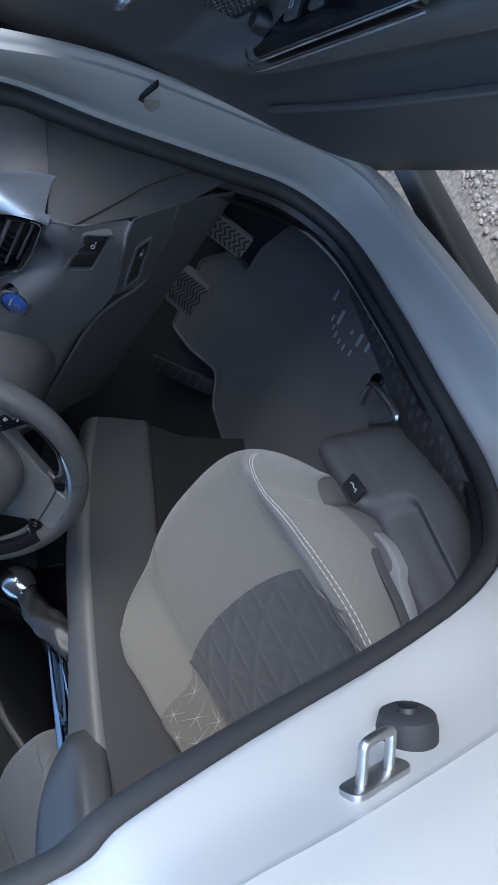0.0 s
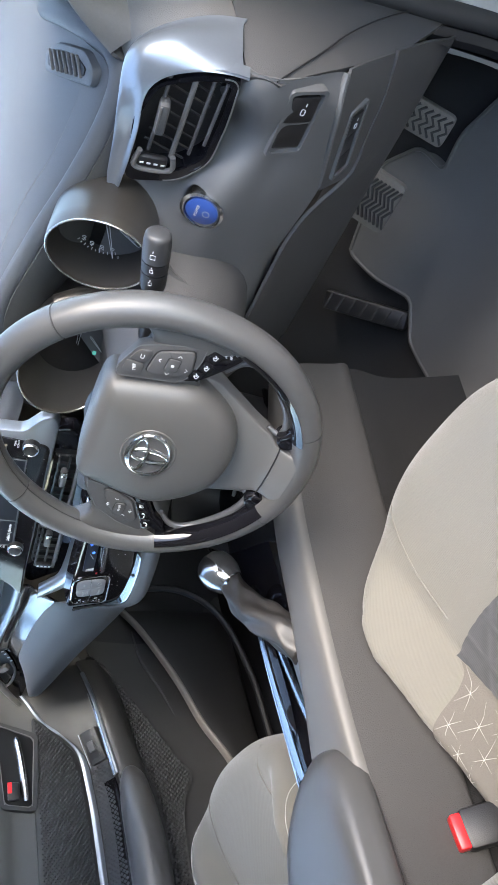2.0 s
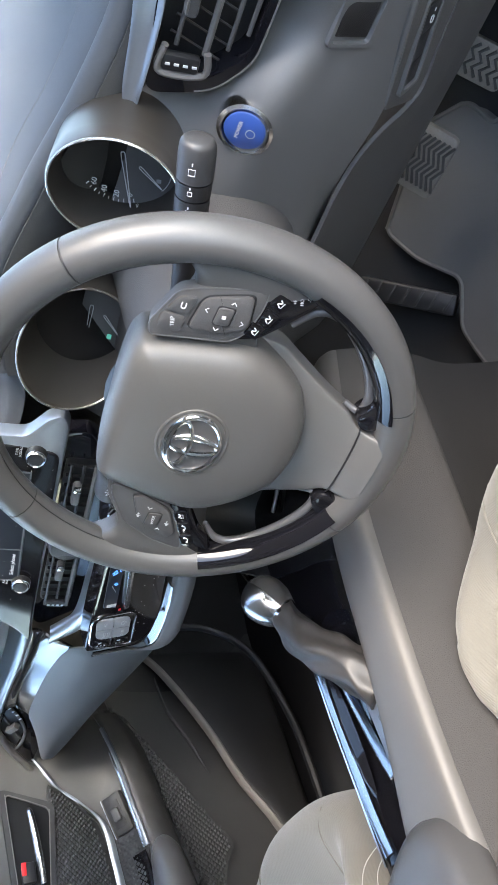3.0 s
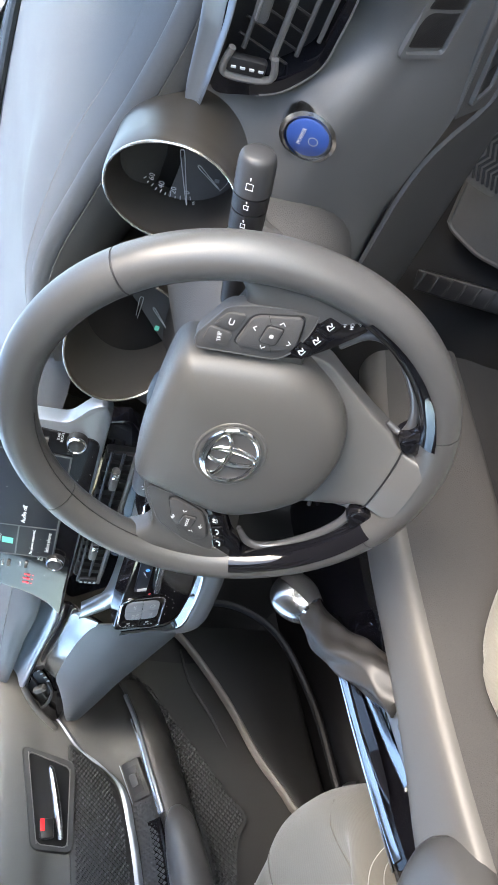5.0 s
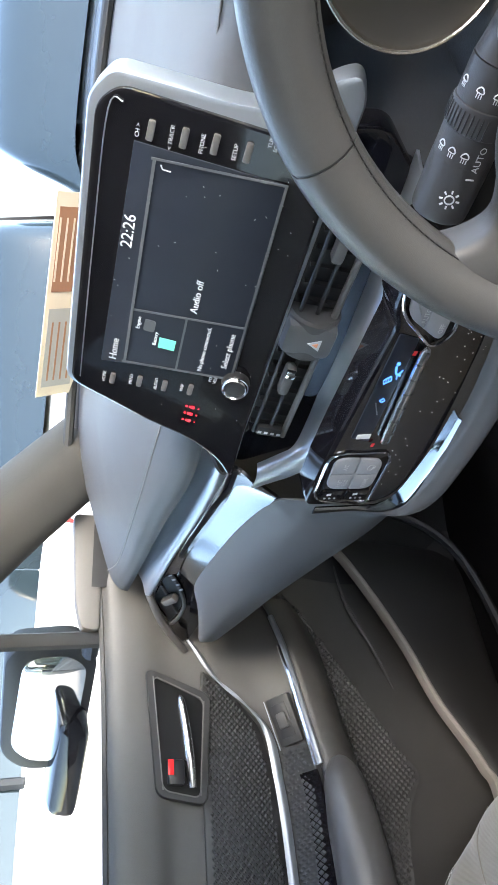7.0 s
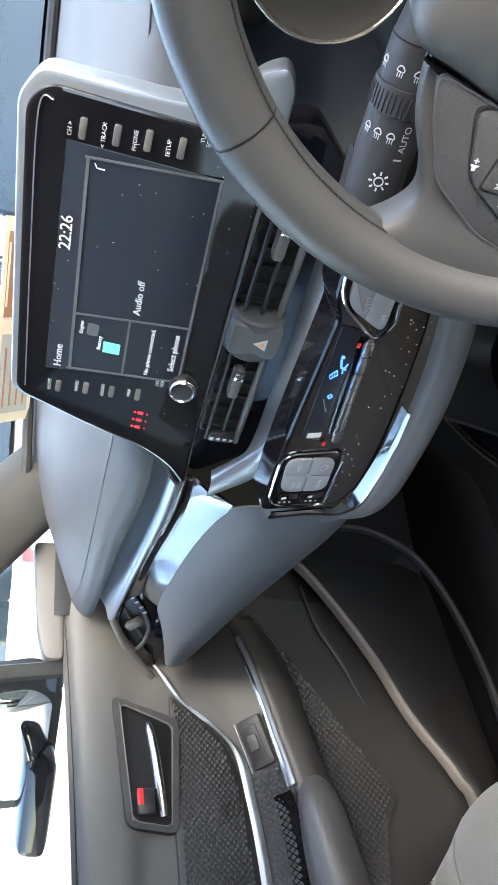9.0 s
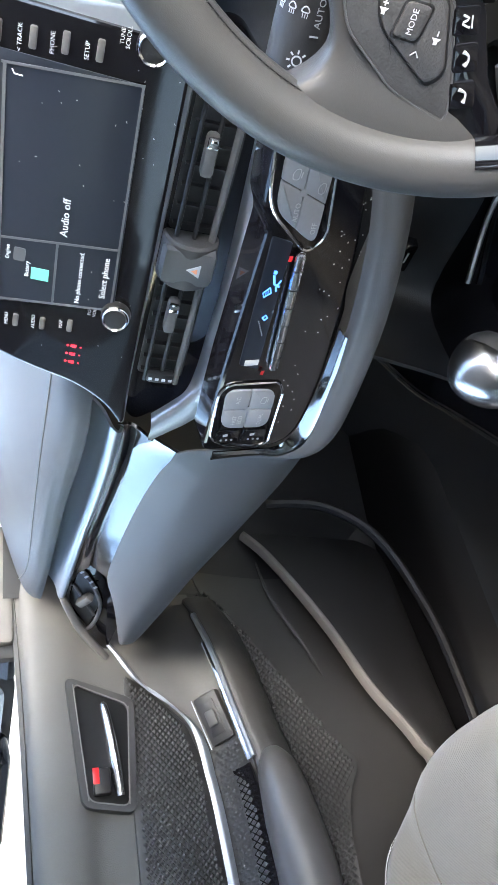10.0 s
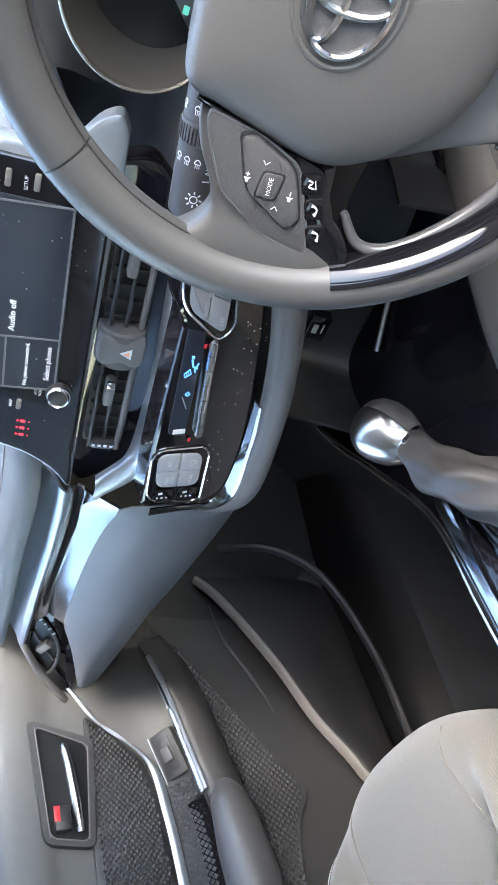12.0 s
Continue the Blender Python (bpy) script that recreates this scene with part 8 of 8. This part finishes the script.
def build_driver_door():
    """The open door: along runs out from its hinge, z up, depth towards the cabin."""
    o = structure("door_2", "open driver's door with dark trim and switch panel", "door")
    H = axes((0.775, 0.455, 0), (0.62, -0.785, 0), (0, 0, 1))
    # s turns depth towards the cabin
    s = 1 if (H.to_3x3() @ Vector((0, 0, 1))).dot(Vector((-0.785, -0.62, 0))) > 0 else -1
    P = lambda u, z, w: H @ Vector((u, z, s * w))
    prof = [(-0.030, 0.345), (-0.015, 0.338), (0.002, 0.36), (0.030, 0.45), (0.045, 0.56), (0.052, 0.65), (0.050, 0.680), (0.036, 0.688), (0.016, 0.70), (0.014, 0.735), (0.034, 0.765), (0.058, 0.785), (0.066, 0.805), (0.060, 0.825), (0.024, 0.836), (0.018, 0.87), (0.036, 0.92), (0.050, 0.97), (0.03, 1.0), (0.0, 1.0)]
    plain = lambda z: -0.03 + 0.06 * max(0.0, min(1.0, (z - 0.345) / 0.12))
    rows = []
    for u, f in ((-0.03, 0.0), (0.06, 0.0), (0.14, 0.05), (0.20, 0.25), (0.28, 0.7), (0.36, 1.0), (0.6, 1.0), (1.0, 1.0), (1.06, 1.0)):
        rows.append([P(u, z, w * f + (plain(z) if 0.36 < z < 0.99 else w) * (1 - f)) for w, z in prof])
    part("panel", slab(rows, 44, 80, 0.01), M_DOOR, o, "charcoal door trim panel")
    rows = [[P(u, z, -0.09) for z in (0.32, 0.5, 0.75, 1.0)] for u in (-0.02, 0.3, 0.7, 1.06)]
    part("outer_skin", slab(rows, 16, 12, 0.01), M_BODY, o, "white painted outer skin")
    part("hinge_edge", skin([[P(0.0, z, 0.0), P(-0.01, z, -0.04), P(-0.02, z, -0.09)] for z in (0.34, 0.7, 1.0)], 10, 6), M_BODY, o, "white painted hinge edge")
    # switch panel on the armrest
    m = axes(P(0.50, 0.838, 0.034), P(1, 0.10, 0) - P(0, 0, 0), P(0, 0.0, -1) - P(0, 0, 0))
    sp = part("switch_panel", plate([(-0.125, 0.034), (-0.135, -0.012), (-0.105, -0.034), (0.14, -0.034), (0.15, 0.034)], 0.012, m, 0.002, 0.012), M_PIANO, o, "gloss black switch panel")
    for k in (0.0, 0.006):
        part("panel_edge", tube([m @ Vector(p) for p in ((-0.146 - k, 0.004, 0.001 - k), (-0.134 - k, -0.018 - k, 0.001 - k), (-0.105, -0.036 - k, 0.001 - k), (0.0, -0.037 - k, 0.001 - k), (0.15, -0.036 - k, 0.001 - k))], 0.0013, 40, 6), M_SATIN, sp, "thin bright edge")
    sgn = 1 if (m.to_3x3() @ Vector((1, 0, 0))).dot(P(1, 0, 0) - P(0, 0, 0)) > 0 else -1
    kn = part("mirror_knob", turned([(0.0, 0.014), (0.009, 0.014), (0.011, 0.010), (0.012, 0.0), (0.0, 0.0)], 24, at(m, -sgn * 0.098, -0.004, 0.001), False), M_BLACK, sp, "round mirror adjuster")
    for i in range(4):
        k = part("window_switch", plate(rect(-0.011, -0.012, 0.011, 0.012), 0.008, at(m, -sgn * (0.050 - 0.045 * i), 0.002, 0.003), 0.002, 0.003), M_SHROUD, sp)
        part("key_mark", tube([at(m, -sgn * (0.050 - 0.045 * i), 0.002, 0.0032) @ Vector(q) for q in ((-0.003, -0.003, 0), (0.003, -0.003, 0), (0.003, 0.003, 0), (-0.003, 0.003, 0))], 0.0004, 4, 4, True, smooth=False), M_INK, k)
    part("lever", tube([P(0.28, 0.925, 0.045), P(0.33, 0.935, 0.056), P(0.39, 0.94, 0.050)], 0.005, 14, 8), M_SATIN, o, "satin chrome handle")
    # pocket edge
    part("pocket_lip", tube([P(0.16, 0.672, 0.036), P(0.24, 0.682, 0.044), P(0.36, 0.686, 0.050), (P(0.6, 0.687, 0.051)), P(1.0, 0.687, 0.051)], 0.005, 40, 8, flat=0.6), M_TRIMGREY, o, "rounded pocket edge")
    part("patterned_patch", plate([(0.36, 0.90), (0.36, 0.84), (0.44, 0.85), (0.44, 0.91)], 0.006, at(H, 0, 0, s * 0.034), 0.001, 0.01), M_POCKET, o, "dark patch")
    bm = studs(between([(0.365, 0.845, 0.897, 0, 0), (0.435, 0.854, 0.906, 0, 0)]), 0.36, 0.44, 0.84, 0.91, 0.0090, 0.0080, 0.0022)
    turn = Matrix(((0, 1, 0, 0), (0, 0, 1, 0), (s, 0, 0, s * 0.0345), (0, 0, 0, 1)))
    bmesh.ops.transform(bm, matrix=H @ turn, verts=bm.verts)
    part("lozenge", bm, M_LOZENGE, o, "field of small raised lozenges", 0)["kind"] = "stuff"


build_passenger_door()
build_driver_door()

# ---------------------------------------------------------------- outside
def build_car(name, label, x, y, rz, paint):
    """A parked hatchback: body, glass, wheels, lamps. Its nose points to +y before turning."""
    car = thing(name, label, "car", "parked cars")
    car.matrix_world = pose(x, y, 0, 0, 0, rz)
    secs = [(-2.1, 0.62, 0.35, 0.60, 0.75), (-2.0, 0.78, 0.28, 0.85, 0.92), (-1.3, 0.86, 0.25, 0.92, 0.98), (0, 0.88, 0.25, 0.90, 0.96), (1.2, 0.86, 0.25, 0.86, 0.93), (1.9, 0.76, 0.28, 0.72, 0.80), (2.1, 0.60, 0.35, 0.55, 0.62)]
    rows = [[(-w, yy, zb), (-w * 1.02, yy, (zb + zs) / 2), (-w * 0.95, yy, zs), (-w * 0.6, yy, zt), (0, yy, zt + 0.02), (w * 0.6, yy, zt), (w * 0.95, yy, zs), (w * 1.02, yy, (zb + zs) / 2), (w, yy, zb), (0, yy, zb - 0.02)] for yy, w, zb, zs, zt in secs]
    part("body", skin(rows, 36, 40, True, True), paint, car, "", 50)
    rows = [[(-w, yy, z) for w, z in ((0.80, 0.90), (0.70, zt - 0.06), (0.5, zt))] + [(0, yy, zt + 0.01)] + [(w, yy, z) for w, z in ((0.5, zt), (0.70, zt - 0.06), (0.80, 0.90))] for yy, zt in ((-1.9, 0.98), (-1.5, 1.40), (-0.6, 1.52), (0.2, 1.47), (1.15, 0.98))]
    part("glass", skin(rows, 24, 24), M_DARKGLASS, car)
    rows = [[(-0.62, yy, zt), (0, yy, zt + 0.035), (0.62, yy, zt)] for yy, zt in ((-1.45, 1.41), (-0.6, 1.515), (0.15, 1.48))]
    part("roof", slab(rows, 12, 10, 0.02), paint, car)
    for sx in (-1, 1):
        for yy in (-1.3, 1.3):
            wl = part("wheel", turned([(0.0, 0.10), (0.20, 0.10), (0.30, 0.10), (0.325, 0.06), (0.325, -0.06), (0.30, -0.10), (0.0, -0.10)], 24, pose(sx * 0.80, yy, 0.325, 0, 90, 0), False), M_RUBBER, car)
            part("rim", turned([(0.0, 0.115), (0.18, 0.11), (0.20, 0.10), (0.0, 0.09)], 18, pose(sx * 0.80, yy, 0.325, 0, 90 * sx, 0), False), M_STEEL, wl)
        part("tail_lamp", box((-0.14, -0.03, -0.09), (0.14, 0.05, 0.09), 0.02, pose(sx * 0.62, -2.02, 0.80)), M_TAIL, car)
        part("headlamp", box((-0.16, -0.05, -0.06), (0.16, 0.04, 0.06), 0.02, pose(sx * 0.58, 1.93, 0.66)), M_SILVER, car)
        for y0, y1 in ((-0.55, -0.48),):
            part("door_pillar", tube([(sx * 0.82, y0, 0.92), (sx * 0.73, y0, 1.36)], 0.03, 6, 6), M_BLACK, car)
    part("number_plate", box((-0.26, -0.012, -0.055), (0.26, 0.0, 0.055), 0.004, pose(0, -2.09, 0.62)), M_CARWHITE, car)
    return car


build_car("parked_car", "white hatchback parked ahead of the bonnet", -4.3, 3.75, 44, M_CARWHITE)
build_car("parked_car", "white car parked beside the passenger door", -4.8, 1.0, 8, M_CARWHITE)
build_car("parked_car", "dark blue-grey hatchback parked with its tail lamps showing", -2.75, 5.2, 30, M_CARBLUE)
build_car("parked_car", "silver car parked in the next row", -7.2, 3.6, 80, M_CARGREY)


def build_background():
    w = structure("garden_wall", "pale rendered wall along the car park", "wall")
    part("wall", box((-14, 11.0, 0), (10, 11.3, 2.4), 0.02), M_WALL, w)
    part("coping", box((-14.1, 10.95, 2.4), (10.1, 11.35, 2.48), 0.02), M_WALL, w)
    w = structure("side_building", "pale rendered building beside the car park", "building")
    part("wall", box((-15.3, -10, 0), (-15, 11, 2.9), 0.02), M_WALL, w)
    for i in range(5):
        part("window", box((-15.0, -8 + 4 * i, 1.2), (-14.95, -6.4 + 4 * i, 2.6), 0.02), M_DARKGLASS, w)
    f = thing("mesh_fence", "grey steel mesh fence with upright bars", "fence")
    for i in range(40):
        part("bar", box((-3.0 + 0.12 * i - 0.012, 10.2, 0.0), (-3.0 + 0.12 * i + 0.012, 10.23, 1.5), 0.004), M_STEEL, f)
    for z in (0.15, 0.8, 1.45):
        part("rail", box((-3.1, 10.19, z - 0.02), (1.8, 10.24, z + 0.02), 0.004), M_STEEL, f)


build_background()
# paper on the windscreen's foot
st = thing("parking_permit", "beige printed card lying against the windscreen", "card")
m = axes((-0.46, 0.60, 1.080), (0.36, 0.24, 0), (0, -0.65, 0.7))
part("card", plate(rect(-0.15, -0.034, 0.15, 0.034), 0.0015, m), M_PAPER, st)
for i in range(2):
    part("print_block", plate(rect(-0.135 + 0.145 * i, -0.027, -0.015 + 0.145 * i, 0.027), 0.0006, at(m, 0, 0, 0.0008)), M_BROWNINK if i else M_SILVERTHREAD, st)
for i in range(9):
    part("print_bar", plate(rect(-0.045, -0.0015, 0.045, 0.0015), 0.0005, at(m, 0.07 - 0.15 * (i % 2), -0.024 + 0.006 * i, 0.0012)), M_PAPER if i % 2 == 0 else M_BROWNINK, st)
